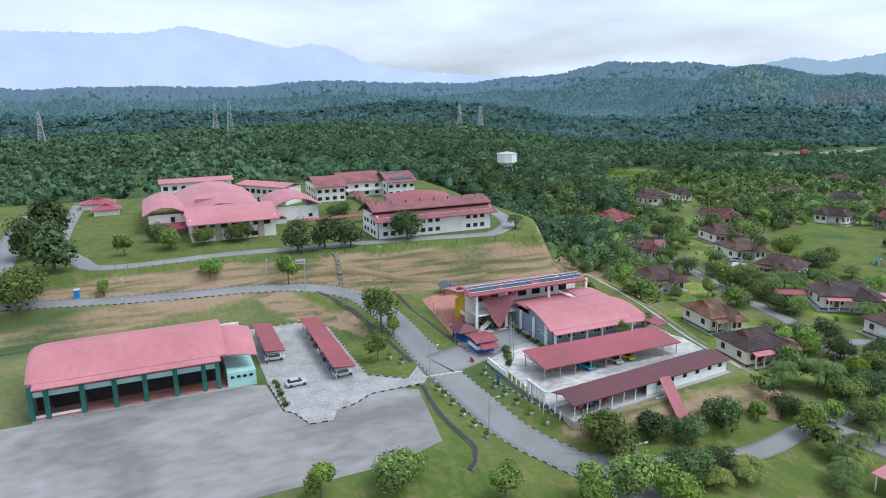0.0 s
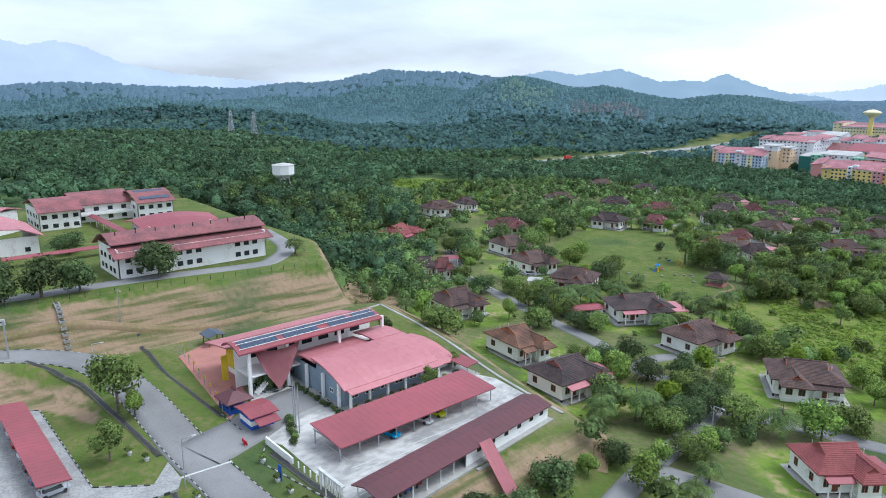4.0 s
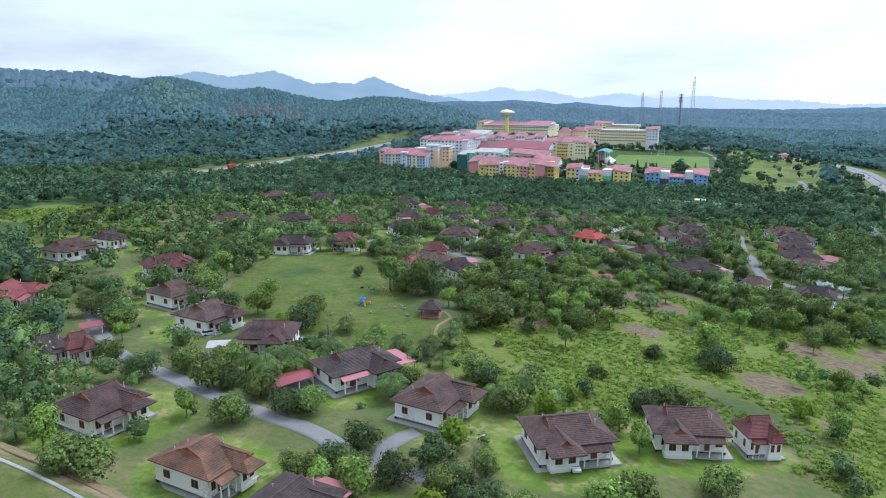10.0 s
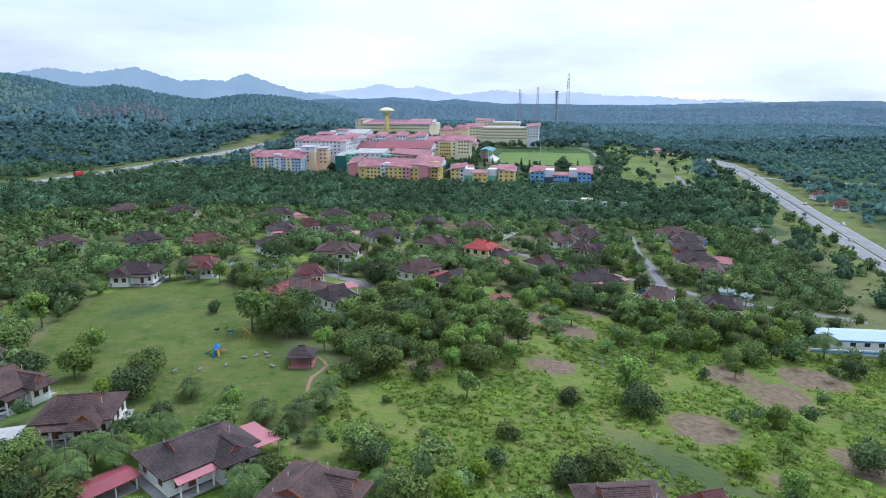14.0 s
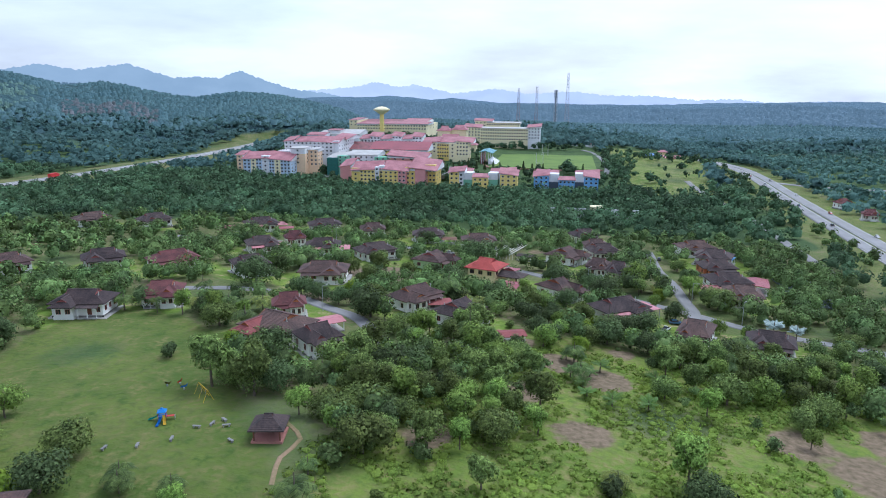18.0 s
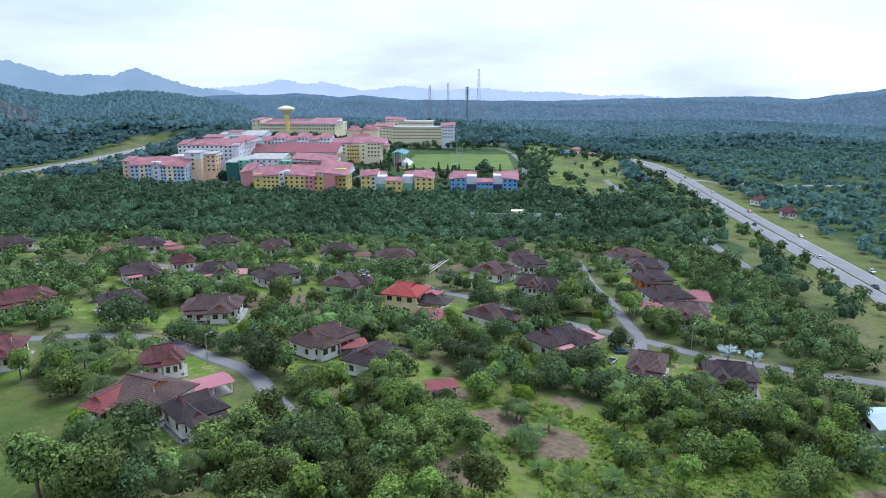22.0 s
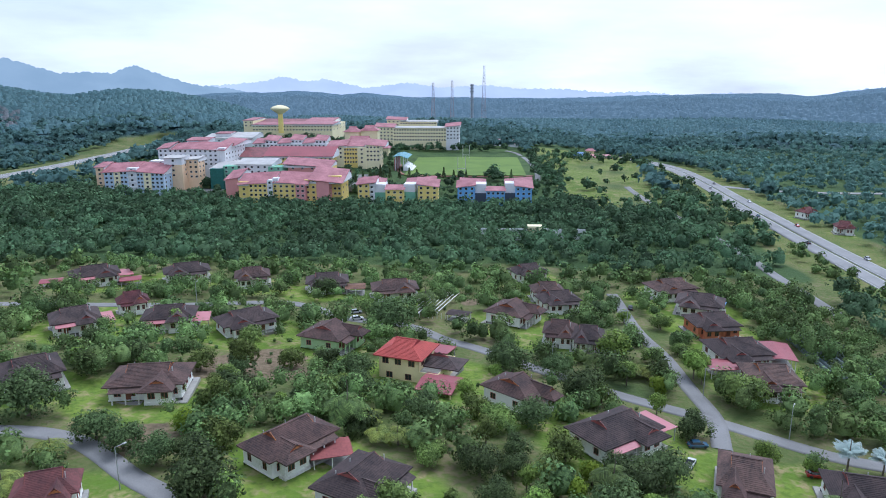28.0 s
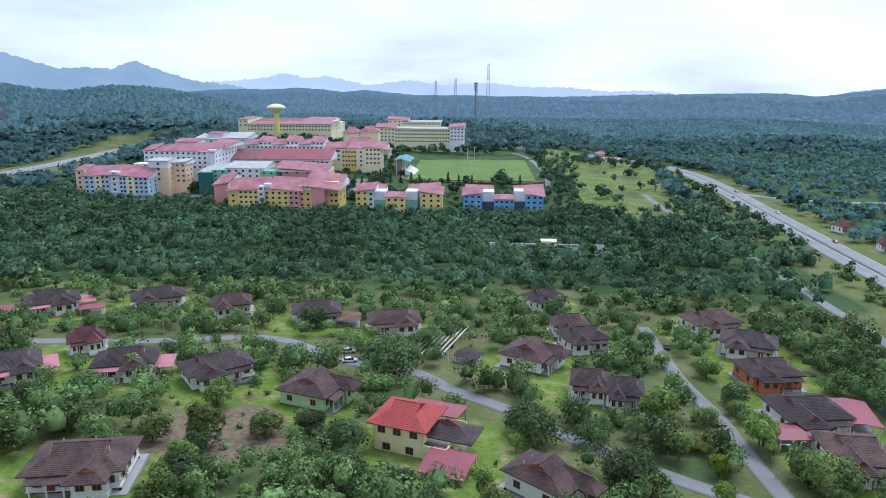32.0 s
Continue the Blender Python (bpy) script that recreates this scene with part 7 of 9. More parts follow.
boxed("bridge", (1.2, 3.6, -0.5, 0.5, 1.2, 1.32), RED_PAINT, play)
boxed("ladder", (3.6, 3.75, -0.5, 0.5, -0.2, 1.4), STEEL, play)
swing = thing("swing_set", "metal swing frame on the lawn", "swing")
swing.matrix_basis = pose(-151.5, 242, float(height(-151.5, 242)), 0, 0, -40)
for x in (-2.6, 0, 2.6):
    for s in (-1, 1):
        bm = bmesh.new()
        vs = [Vector((x, s * 1.2, -0.2)), Vector((x, 0, 2.4))]
        for d in (Vector((0.05, 0, 0)), Vector((0, 0.05, 0))):
            q = [bm.verts.new(p) for p in (vs[0] - d, vs[0] + d, vs[1] + d, vs[1] - d)]
            bm.faces.new(q)
        part("leg", bm, GOLD, swing)
boxed("top_bar", (-2.7, 2.7, -0.05, 0.05, 2.36, 2.46), GOLD, swing)
for x in (-1.3, 1.3):
    boxed("seat", (x - 0.28, x + 0.28, -0.12, 0.12, 0.5, 0.56), KERB_B, swing)
    boxed("chain", (x - 0.02, x + 0.02, -0.02, 0.02, 0.56, 2.4), STEEL, swing)
for k, (x, y, mat) in enumerate(((-162.2, 245.5, GOLD), (-157.7, 244.7, AZURE), (-160, 247, RED_PAINT))):
    rider = thing("spring_rider", "small coloured spring rider toy", "play rider", "spring riders")
    rider.matrix_basis = pose(x, y, float(height(x, y)), 0, 0, 40 * k)
    boxed("spring", (-0.15, 0.15, -0.15, 0.15, -0.1, 0.45), STEEL, rider)
    bm = bmesh.new()
    slab_face(bm, [(-0.7, 0.15, 0.5), (0.6, 0.15, 0.5), (0.9, 0.15, 1.3), (0.3, 0.15, 0.85), (-0.6, 0.15, 0.9)], 0.0)
    bmesh.ops.solidify(bm, geom=bm.faces[:], thickness=0.3)
    part("body", bm, mat, rider)
for x, y in ((-143.5, 231.1), (-145.8, 229.4), (-152.7, 221.0), (-147.9, 224.3), (-142.0, 233.0), (-140.5, 231.0), (-137, 226), (-158, 219)):
    seat = thing("stone_bench", "low grey concrete bench on the lawn", "bench", "garden benches")
    seat.matrix_basis = pose(x, y, float(height(x, y)), 0, 0, x * 37 % 180)
    boxed("top", (-0.8, 0.8, -0.25, 0.25, 0.38, 0.5), ASPHALT, seat)
    boxed("leg", (-0.6, -0.4, -0.2, 0.2, -0.1, 0.38), CONCRETE, seat)
    boxed("leg", (0.4, 0.6, -0.2, 0.2, -0.1, 0.38), CONCRETE, seat)


# ---- vehicles ----
def paint(name, colour):
    return material(name, colour, tuple(c * 0.9 for c in colour), 0.5, 3, 0.25, bump=0, spec=0.6)


PAINTS = {"white": paint("white_car_paint", (0.75, 0.75, 0.75)), "silver": paint("silver_car_paint", (0.5, 0.51, 0.53)), "blue": paint("bright_blue_car_paint", (0.02, 0.33, 0.62)),
          "yellow": paint("yellow_green_car_paint", (0.62, 0.66, 0.02)), "navy": paint("blue_grey_car_paint", (0.05, 0.12, 0.2)), "red": paint("red_car_paint", (0.4, 0.03, 0.03)), "black": paint("black_car_paint", (0.02, 0.02, 0.022))}


def loft(bm, sections):
    rings = [[bm.verts.new(p) for p in sec] for sec in sections]
    n = len(rings[0])
    for a, b in zip(rings, rings[1:]):
        for k in range(n):
            bm.faces.new((a[k], a[(k + 1) % n], b[(k + 1) % n], b[k]))
    bm.faces.new(rings[0][::-1])
    bm.faces.new(rings[-1])
    bmesh.ops.recalc_face_normals(bm, faces=bm.faces)


def car(x, y, turn, colour, label, truck=False, z=None):
    ob = thing("pickup" if truck else "car", label, "pickup" if truck else "car", "parked cars")
    ob.matrix_basis = pose(x, y, float(height(x, y)) + 0.1 if z is None else z, 0, 0, turn)
    mat = PAINTS[colour]
    w = 0.85
    bm = bmesh.new()
    loft(bm, [[(x_, -w * k, 0.32), (x_, w * k, 0.32), (x_, w * k, top - 0.12), (x_, w * k * 0.88, top), (x_, -w * k * 0.88, top), (x_, -w * k, top - 0.12)] for x_, top, k in ((-2.15, 0.78, 0.9), (-1.95, 0.92, 1), (-0.9, 0.95, 1), (0.9, 0.92, 1), (1.7, 0.84, 0.98), (2.15, 0.68, 0.88))])
    part("body", bm, mat, ob, smooth=False)
    bm = bmesh.new()
    x0, x1 = (-0.5, 1.1) if truck else (-1.75, 1.15)
    loft(bm, [[(x_, -w * k, z0), (x_, w * k, z0), (x_, w * k * 0.8, z1), (x_, -w * k * 0.8, z1)] for x_, z0, z1, k in ((x0, 0.9, 0.95, 0.92), (x0 + 0.45, 0.9, 1.42, 0.92), (x1 - 0.85, 0.9, 1.45, 0.92), (x1, 0.88, 0.92, 0.92))])
    part("glasshouse", bm, GLASS_DARK, ob, "dark tinted windows")
    boxed("roof", (x0 + 0.42, x1 - 0.82, -0.64, 0.64, 1.40, 1.48), mat, ob)
    if truck:
        boxed("load_bed", (-2.1, -0.55, -0.72, 0.72, 0.93, 0.97), KERB_B, ob)
    for a in (-1.35, 1.35):
        for b in (-0.82, 0.82):
            bm = bmesh.new()
            bmesh.ops.create_cone(bm, cap_ends=True, segments=14, radius1=0.32, radius2=0.32, depth=0.22, matrix=pose(a, b, 0.32, 90, 0, 0))
            part("wheel", bm, KERB_B, ob)
    for b in (-0.6, 0.6):
        boxed("headlight", (2.08, 2.17, b - 0.16, b + 0.16, 0.52, 0.66), KERB_W, ob)
        boxed("tail_light", (-2.19, -2.1, b - 0.14, b + 0.14, 0.62, 0.78), RED_PAINT, ob)
    return ob


car(-111.2, 78.8, 10, "blue", "bright blue hatchback under the canopy", z=10.1)
car(-111.4, 86.2, 8, "white", "white saloon parked under the canopy", z=10.1)
car(-111.8, 89.6, 12, "yellow", "yellow-green hatchback parked under the canopy", z=10.1)
car(-143.5, 20.4, 85, "white", "white saloon parked by the short canopy", z=10.15)
car(-128.3, 22.1, 95, "silver", "silver saloon parked on the apron", z=10.15)
for k in range(6):
    car(-129.0 - 4.6 * k, 31.8, 95 - k, ("silver", "navy", "black", "white", "red", "silver")[k], "saloon car parked under a red canopy", z=10.15)
car(-180.9, 193.2, 60, "white", "white car beside a bungalow")
car(-77.0, 164.6, -60, "white", "white car on a bungalow drive")
car(-46.3, 336.4, 60, "white", "white pickup parked on the grass", True)
car(-42.2, 345.0, 5, "navy", "blue-grey saloon parked by the road")
car(-21.0, 336.1, -10, "red", "old dark red saloon in a garden")
car(-118.5, 304.0, 40, "black", "black car beside a bungalow")
car(-36.0, 448.5, 80, "black", "black car on the village road")
car(-41.2, 459.1, 80, "navy", "dark car on the village road")
car(-221.3, 447.1, 30, "navy", "dark blue car in a drive")
car(-133.5, 431.8, 20, "silver", "silver car by the road")
car(-131.5, 424.0, 20, "white", "white car by the road")
for k, (x, y) in enumerate(((76, 480), (89, 530), (77.5, 565), (91, 610), (80, 640), (92.5, 690), (83, 745), (93.5, 770), (84, 800), (75, 430), (87, 455))):
    car(x, y, 85 if x < 84 else -95, ("white", "silver", "black", "red", "navy")[k % 5], "car on the motorway", z=float(height(x, y)) + 0.4)
lorry = thing("lorry", "long red lorry on the motorway", "lorry")
lorry.matrix_basis = pose(-521, 640, float(height(-521, 640)) + 0.45, 0, 0, 100)
boxed("trailer", (-8, 3, -1.3, 1.3, 1.0, 4.2), RED_PAINT, lorry, "red box trailer")
boxed("cab", (3.3, 5.6, -1.25, 1.25, 0.8, 3.4), RED_PAINT, lorry)
for x in (-6.5, -5.2, 1, 4.5):
    boxed("wheel", (x - 0.5, x + 0.5, -1.28, 1.28, 0, 1.0), KERB_B, lorry)

# ---- campus furniture ----
DRAIN = material("mossy_concrete", (0.16, 0.15, 0.12), (0.08, 0.085, 0.05), 0.4, 8, 0.9)
def kerb_line(pts, label="black and white striped kerb", wide=0.18, high=0.13, step=0.95, z=None):
    """Kerb stones laid end to end, painted black and white by turns."""
    bm = bmesh.new()
    k = 0
    for (ax, ay), (bx, by) in zip(pts, pts[1:]):
        ln = math.hypot(bx - ax, by - ay)
        n = max(1, round(ln / step))
        dx, dy = (bx - ax) / ln, (by - ay) / ln
        for i in range(n):
            s0, s1 = ln * i / n + 0.015, ln * (i + 1) / n - 0.015
            q = []
            for s, o in ((s0, -wide / 2), (s1, -wide / 2), (s1, wide / 2), (s0, wide / 2)):
                x, y = ax + dx * s - dy * o, ay + dy * s + dx * o
                q.append((x, y, float(height(x, y)) if z is None else z))
            low = [bm.verts.new((x, y, h - 0.3)) for x, y, h in q]
            top = [bm.verts.new((x, y, h + high)) for x, y, h in q]
            for f in ((top[0], top[1], top[2], top[3]), (low[0], low[1], top[1], top[0]), (low[1], low[2], top[2], top[1]), (low[2], low[3], top[3], top[2]), (low[3], low[0], top[0], top[3])):
                bm.faces.new(f).material_index = k % 2
            k += 1
    return tagged(part("kerb", bm, [KERB_PAINT, KERB_B]), label, "kerb", kind="stuff")


for edges in campus_edges[:1]:
    left = [tuple(p[:2]) for p in edges[:, 0]][::2]
    right = [tuple(p[:2]) for p in edges[:, 1]][::2]
    kerb_line([p for p in left if not (-136 < p[0] < -119)])
    kerb_line([p for p in right if not (-136 < p[0] < -113)])
kerb_line([(-131.5, 17.0), (-118.0, 17.8), (-116.1, 19.4), (-111.0, 21.0), (-110.7, 25.2)], z=10.1)
kerb_line([(-114.4, 26.9), (-115.3, 30.4), (-118.2, 34.5), (-118.4, 45.5)], z=10.1)
kerb_line([(-165.5, 23.2), (-165.5, 30), (-160, 36.2), (-127, 36.4), (-122, 43)], z=10.1)
kerb_line([(-145.3, 71.4), (-139.5, 75.5), (-136.0, 79.0), (-126, 77.6), (-121.6, 78.0), (-121.4, 106)], z=10.12)
kerb_line([(-137, 60.5), (-128, 60.6)], z=10.1)
kerb_line([(-122.5, 62), (-118, 58.5), (-96, 62.5)])
kerb_line([(-142.5 + 3.4 * math.cos(a), 73 + 3.0 * math.sin(a)) for a in np.linspace(0, 2 * math.pi, 17)], z=10.14)
for line in ([(-176, 37.5), (-166, 42), (-157, 44.4), (-129.5, 47)], [(-186, 62), (-160, 59.5), (-136, 60.2)], [(-118.9, 45.1), (-104, 43.5), (-91.5, 44), (-87.5, 41)], [(-119, 61), (-107, 61.5), (-95, 63.0)], [(-172, -60), (-173, -10), (-170, 16), (-164, 17)]):
    ribbon("drain", line, 1.0, DRAIN, "open concrete storm drain", "drain", 0.10)
    # a black strip laid on top paints the shade down in the drain
    ribbon("drain", line, 0.66, KERB_B, "dark strip painted as the shaded bed of the storm drain", "drain", 0.14)
ribbon("footpath", [(-166, 104.5), (-170.2, 113), (-170.9, 119.6), (-171, 120.6), (-169.8, 120.5), (-152.5, 118.5), (-136, 115.4), (-116, 110.4), (-97, 107.4)], 0.6, CONCRETE, "pale concrete perimeter drain", "drain", 0.15)
ribbon("footpath", [(-240, 140), (-200, 130), (-172, 125), (-140, 121.5), (-112, 118), (-95, 114), (-86, 104)], 2.6, EARTH, "worn earth track along the fence", "track", 0.06)
ribbon("footpath", [(-193, 20), (-190, 48), (-184, 75), (-181, 112)], 1.0, EARTH, "earth berm path along the bank", "track", 0.12)
for line in ([(-106.6, 68), (-105.6, 103)], [(-105.0, 68), (-104.0, 103)]):
    ribbon("road_line", line, 0.14, KERB_W, "white parking bay line", "road line", 0.12)
for k in range(12):
    ribbon("road_line", [(-118.0, 69 + 2.8 * k), (-108.8, 69 + 2.8 * k)], 0.12, KERB_W, "white parking bay line", "road line", 0.12)
ribbon("road_line", [(-121.5, 47.2), (-121, 55.2)], 0.3, KERB_W, "white give-way line", "road line", 0.16)


def pot_bush(x, y, z=None):
    ob = thing("potted_shrub", "clipped green shrub in a white pot", "potted plant", "potted shrubs")
    ob.matrix_basis = pose(x, y, float(height(x, y)) if z is None else z)
    bm = bmesh.new()
    bmesh.ops.create_cone(bm, cap_ends=True, segments=12, radius1=0.3, radius2=0.42, depth=0.55, matrix=pose(0, 0, 0.2))
    part("pot", bm, KERB_W, ob)
    POTS.append(ob)


POTS = []
for x, y in ((-115.0, 47.3), (-112.2, 47.4), (-108.6, 47.6), (-104.3, 47.8), (-100.1, 48.0), (-96, 48.4), (-117.7, 58.9), (-111.6, 58.2), (-108.0, 58.4), (-104.2, 58.8), (-99.9, 59.4), (-96, 60.4), (-133, 43.5), (-129.5, 45)):
    pot_bush(x, y)


def pole(x, y, high, label, name="lamp_post", arm=1.6, z=None, turn=0):
    ob = thing(name, label, "lamp post" if arm else "pole", "poles")
    ob.matrix_basis = pose(x, y, float(height(x, y)) if z is None else z, 0, 0, turn)
    bm = bmesh.new()
    bmesh.ops.create_cone(bm, cap_ends=True, segments=8, radius1=0.11, radius2=0.07, depth=high + 0.5, matrix=pose(0, 0, high / 2 - 0.25))
    part("shaft", bm, STEEL, ob)
    if arm:
        boxed("arm", (0, arm, -0.04, 0.04, high - 0.1, high), STEEL, ob)
        boxed("lantern", (arm - 0.1, arm + 0.5, -0.12, 0.12, high - 0.16, high), KERB_W, ob)
    return ob


for x, y, t in ((-118.6, 46.9, 90), (-183.1, -9.7, 0), (-95.0, 48.2, 90), (-184.9, 26.0, 0), (-160, 46, 90), (-188, 59, 0), (-75, 63, 90), (-92, 154, 60), (-80, 130, 0), (-150, 308, 60), (-70, 384, 60), (-120, 425, 60), (-33, 372, 0), (-43, 420, 180), (-190, 432, 90), (-20, 352, 60)):
    pole(x, y, 8.0, "grey steel street lamp", turn=t)
for x, y in ((-125.2, 68.6), (-123.4, 68.0), (-121.6, 67.6)):
    f = pole(x, y, 9.0, "slim white flag pole by the gate", "flag_pole", 0, 10)
    tagged(f, category="flag pole", group="flag poles")
for k in range(9):
    f = pole(-172.5 + 4.3 * k, 66.5 - 0.66 * k, 2.4, "short pole with a small yellow flag", "small_flag", 0, 10)
    boxed("flag", (0.0, 0.8, -0.02, 0.02, 1.8, 2.35), YELLOW_PAINT, f, "yellow cloth flag")
    tagged(f, category="flag", group="small flags")
board = thing("billboard", "white billboard with dark lettering on a pole", "billboard")
board.matrix_basis = pose(-178.9, 35.1, 14.6, 0, 0, 70)
boxed("post", (-0.14, 0.14, -0.14, 0.14, -0.5, 8.0), STEEL, board)
boxed("panel", (-2.3, 0.3, -0.1, 0.1, 7.1, 8.3), KERB_W, board)
for x0, x1 in ((-2.0, -1.4), (-1.3, -0.9), (-0.8, 0.0)):
    boxed("lettering_bar", (x0, x1, -0.13, -0.1, 7.55, 7.8), KERB_B, board)
gantry = thing("steel_gantry", "white steel gantry frame beside the fence", "gantry")
for x, y in ((-104.9, 61.6), (-103.2, 61.4), (-100.0, 61.2), (-98.4, 61.0)):
    boxed("leg", (x - 0.07, x + 0.07, y - 0.07, y + 0.07, 8.5, 13.6), KERB_W, gantry)
boxed("top_beam", (-105, -98.3, 61.1, 61.6, 13.4, 13.6), KERB_W, gantry)
for k in range(10):
    boxed("slat", (-104.7 + 0.66 * k, -104.6 + 0.66 * k, 61.2, 61.4, 11.2, 13.4), KERB_W, gantry)
banner = thing("banner_stand", "upright blue and white banner", "banner")
boxed("cloth", (-112.2, -111.2, 58.6, 58.7, 9.4, 12.0), BLUE_PAINT, banner)
boxed("base", (-112.4, -111.0, 58.3, 59.0, 9.0, 9.4), KERB_W, banner)
bar = thing("barrier", "red road barrier by the gate", "barrier")
boxed("post", (-124.0, -123.7, 58.6, 58.9, 9.7, 10.9), RED_PAINT, bar)
boxed("board", (-124.8, -122.9, 58.7, 58.8, 10.4, 11.1), RED_PAINT, bar)
cabin = thing("portable_toilet", "blue plastic cabin beside the road", "cabin")
boxed("body", (-196.9, -195.6, -22.1, -20.8, 14.6, 17.2), AZURE, cabin)
boxed("roof", (-197.0, -195.5, -22.2, -20.7, 17.2, 17.4), KERB_W, cabin)
wallw = thing("gate_wall", "low white wall beside the gate", "wall")
boxed("wall", (-122.4, -114, 61.7, 62.0, 9.0, 11.2), WALL_WHITE, wallw)
for k in range(12):
    boxed("pier", (-114 + 1.7 * k, -113.8 + 1.7 * k, 61.9 + 0.05 * k, 62.1 + 0.05 * k, 9.0, 11.0), WALL_WHITE, wallw)
shel = thing("yard_shelter", "small shelter with a dark metal roof", "shelter")
posts(shel, [(-173.6, 72.4), (-173.6, 75.6), (-170.4, 72.4), (-170.4, 75.6)], 9.8, 12.6, 0.1, WOOD)
sheet_roof("roof", shel, [[(x, 71.8, 12.5), (x, 74, 13.2), (x, 76.2, 12.5)] for x in (-174.4, -169.6)], SLATE, 0.14, 0.9)
fence = thing("perimeter_fence", "low wire fence along the plateau edge", "fence")
for k in range(40):
    s = k / 39
    x, y = -202.0 + 16.5 * s ** 1.3, -12 + 122 * s
    boxed("post", (x - 0.05, x + 0.05, y - 0.05, y + 0.05, 19.5, 21.3), KERB_B, fence)
sdrain = thing("stair_drain", "stepped concrete drain down the bank", "drain")
for k in range(10):
    x = -194.5 + 0.75 * k
    z = float(height(x, 47.5))
    boxed("step", (x, x + 0.8, 46.9, 48.1, z - 0.6, z + 0.12), CONCRETE, sdrain)
    # black strips on the steps paint the shaded hollow of the channel
    boxed("channel", (x + 0.01, x + 0.79, 47.2, 47.8, z, z + 0.14), KERB_B, sdrain)

lay_ground()

# ---- far mountains: plain backdrop of distance ----
def mountains(name, away, line, mat, low, label):
    az, rise = np.array(line).T
    a = np.arange(az.min(), az.max(), 0.08)
    order = np.argsort(az)
    el = np.interp(a, az[order], rise[order])
    el = el + 0.05 * np.sin(a * 7.3) * np.sin(a * 2.1 + 1) + 0.03 * np.sin(a * 19 + 2 * np.sin(a * 3))
    top = 67 + away * np.tan(np.radians(el))
    x, y = -60 - away * np.sin(np.radians(a)), 120 + away * np.cos(np.radians(a))
    rows = []
    for k, s in enumerate((0.0, 0.35, 0.7, 1.0)):
        back = 1 - 0.10 * (1 - s)
        rows.append(np.stack([x * back, y * back, low + (top - low) * s], -1))
    n = len(a)
    verts = np.concatenate(rows)
    i = (np.arange(3)[:, None] * n + np.arange(n - 1)).ravel()
    me = quick_mesh(name, verts, np.stack([i, i + 1, i + n + 1, i + n], -1), [mat])
    return tagged(new(name, me), label, "mountains", kind="structure")


# glows in its own colour, with the haze of distance already in it
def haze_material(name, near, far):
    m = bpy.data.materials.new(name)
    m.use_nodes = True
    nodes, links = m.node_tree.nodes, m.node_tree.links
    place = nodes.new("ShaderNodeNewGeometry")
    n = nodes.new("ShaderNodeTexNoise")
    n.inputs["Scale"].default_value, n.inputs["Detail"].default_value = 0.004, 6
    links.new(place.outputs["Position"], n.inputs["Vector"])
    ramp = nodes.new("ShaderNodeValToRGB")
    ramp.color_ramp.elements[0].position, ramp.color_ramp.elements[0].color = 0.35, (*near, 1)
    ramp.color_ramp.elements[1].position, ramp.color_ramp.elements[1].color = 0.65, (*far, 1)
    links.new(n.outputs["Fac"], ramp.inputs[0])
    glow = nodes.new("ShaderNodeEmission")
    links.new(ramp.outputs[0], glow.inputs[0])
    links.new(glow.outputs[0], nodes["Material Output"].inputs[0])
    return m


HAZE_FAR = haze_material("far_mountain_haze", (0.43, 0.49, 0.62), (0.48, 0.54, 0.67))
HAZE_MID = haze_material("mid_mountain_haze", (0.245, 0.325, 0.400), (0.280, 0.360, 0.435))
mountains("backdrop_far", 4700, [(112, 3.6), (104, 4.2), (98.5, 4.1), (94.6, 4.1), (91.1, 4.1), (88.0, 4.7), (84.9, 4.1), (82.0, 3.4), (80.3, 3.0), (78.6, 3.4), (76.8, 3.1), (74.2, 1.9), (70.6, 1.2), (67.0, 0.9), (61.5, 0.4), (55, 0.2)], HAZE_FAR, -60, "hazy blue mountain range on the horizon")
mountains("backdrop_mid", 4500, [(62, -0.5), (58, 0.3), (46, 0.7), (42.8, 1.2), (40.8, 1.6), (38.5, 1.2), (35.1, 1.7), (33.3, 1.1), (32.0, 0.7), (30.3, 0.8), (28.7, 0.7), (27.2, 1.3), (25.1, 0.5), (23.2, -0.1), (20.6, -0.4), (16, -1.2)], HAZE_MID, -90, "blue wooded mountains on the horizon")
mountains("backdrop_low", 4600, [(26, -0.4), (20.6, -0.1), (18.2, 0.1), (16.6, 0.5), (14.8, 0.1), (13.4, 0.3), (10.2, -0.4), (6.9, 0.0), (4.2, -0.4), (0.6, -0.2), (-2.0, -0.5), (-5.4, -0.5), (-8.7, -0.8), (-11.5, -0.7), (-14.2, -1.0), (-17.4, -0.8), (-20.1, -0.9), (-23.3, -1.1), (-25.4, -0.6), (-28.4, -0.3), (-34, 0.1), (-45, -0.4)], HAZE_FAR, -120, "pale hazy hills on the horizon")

# ---- trees ----
rng = np.random.default_rng(11)


def cards(centres, normals, size, rng_):
    """Small four-cornered leaf clumps round the given centres, facing the given ways."""
    n = len(centres)
    ref = rng_.normal(size=(n, 3))
    u = np.cross(normals, ref)
    u /= np.linalg.norm(u, axis=1, keepdims=True) + 1e-9
    v = np.cross(normals, u)
    s = (np.asarray(size) * rng_.uniform(0.6, 1.35, n))[:, None]
    k = rng_.uniform(0.5, 1.0, (n, 1))
    sag = normals * s * rng_.uniform(0.1, 0.5, (n, 1))
    verts = np.stack([centres - u * s - sag, centres - v * s * k, centres + u * s - sag * 0.4, centres + v * s * k], 1).reshape(-1, 3)
    return verts, np.arange(4 * n).reshape(n, 4)


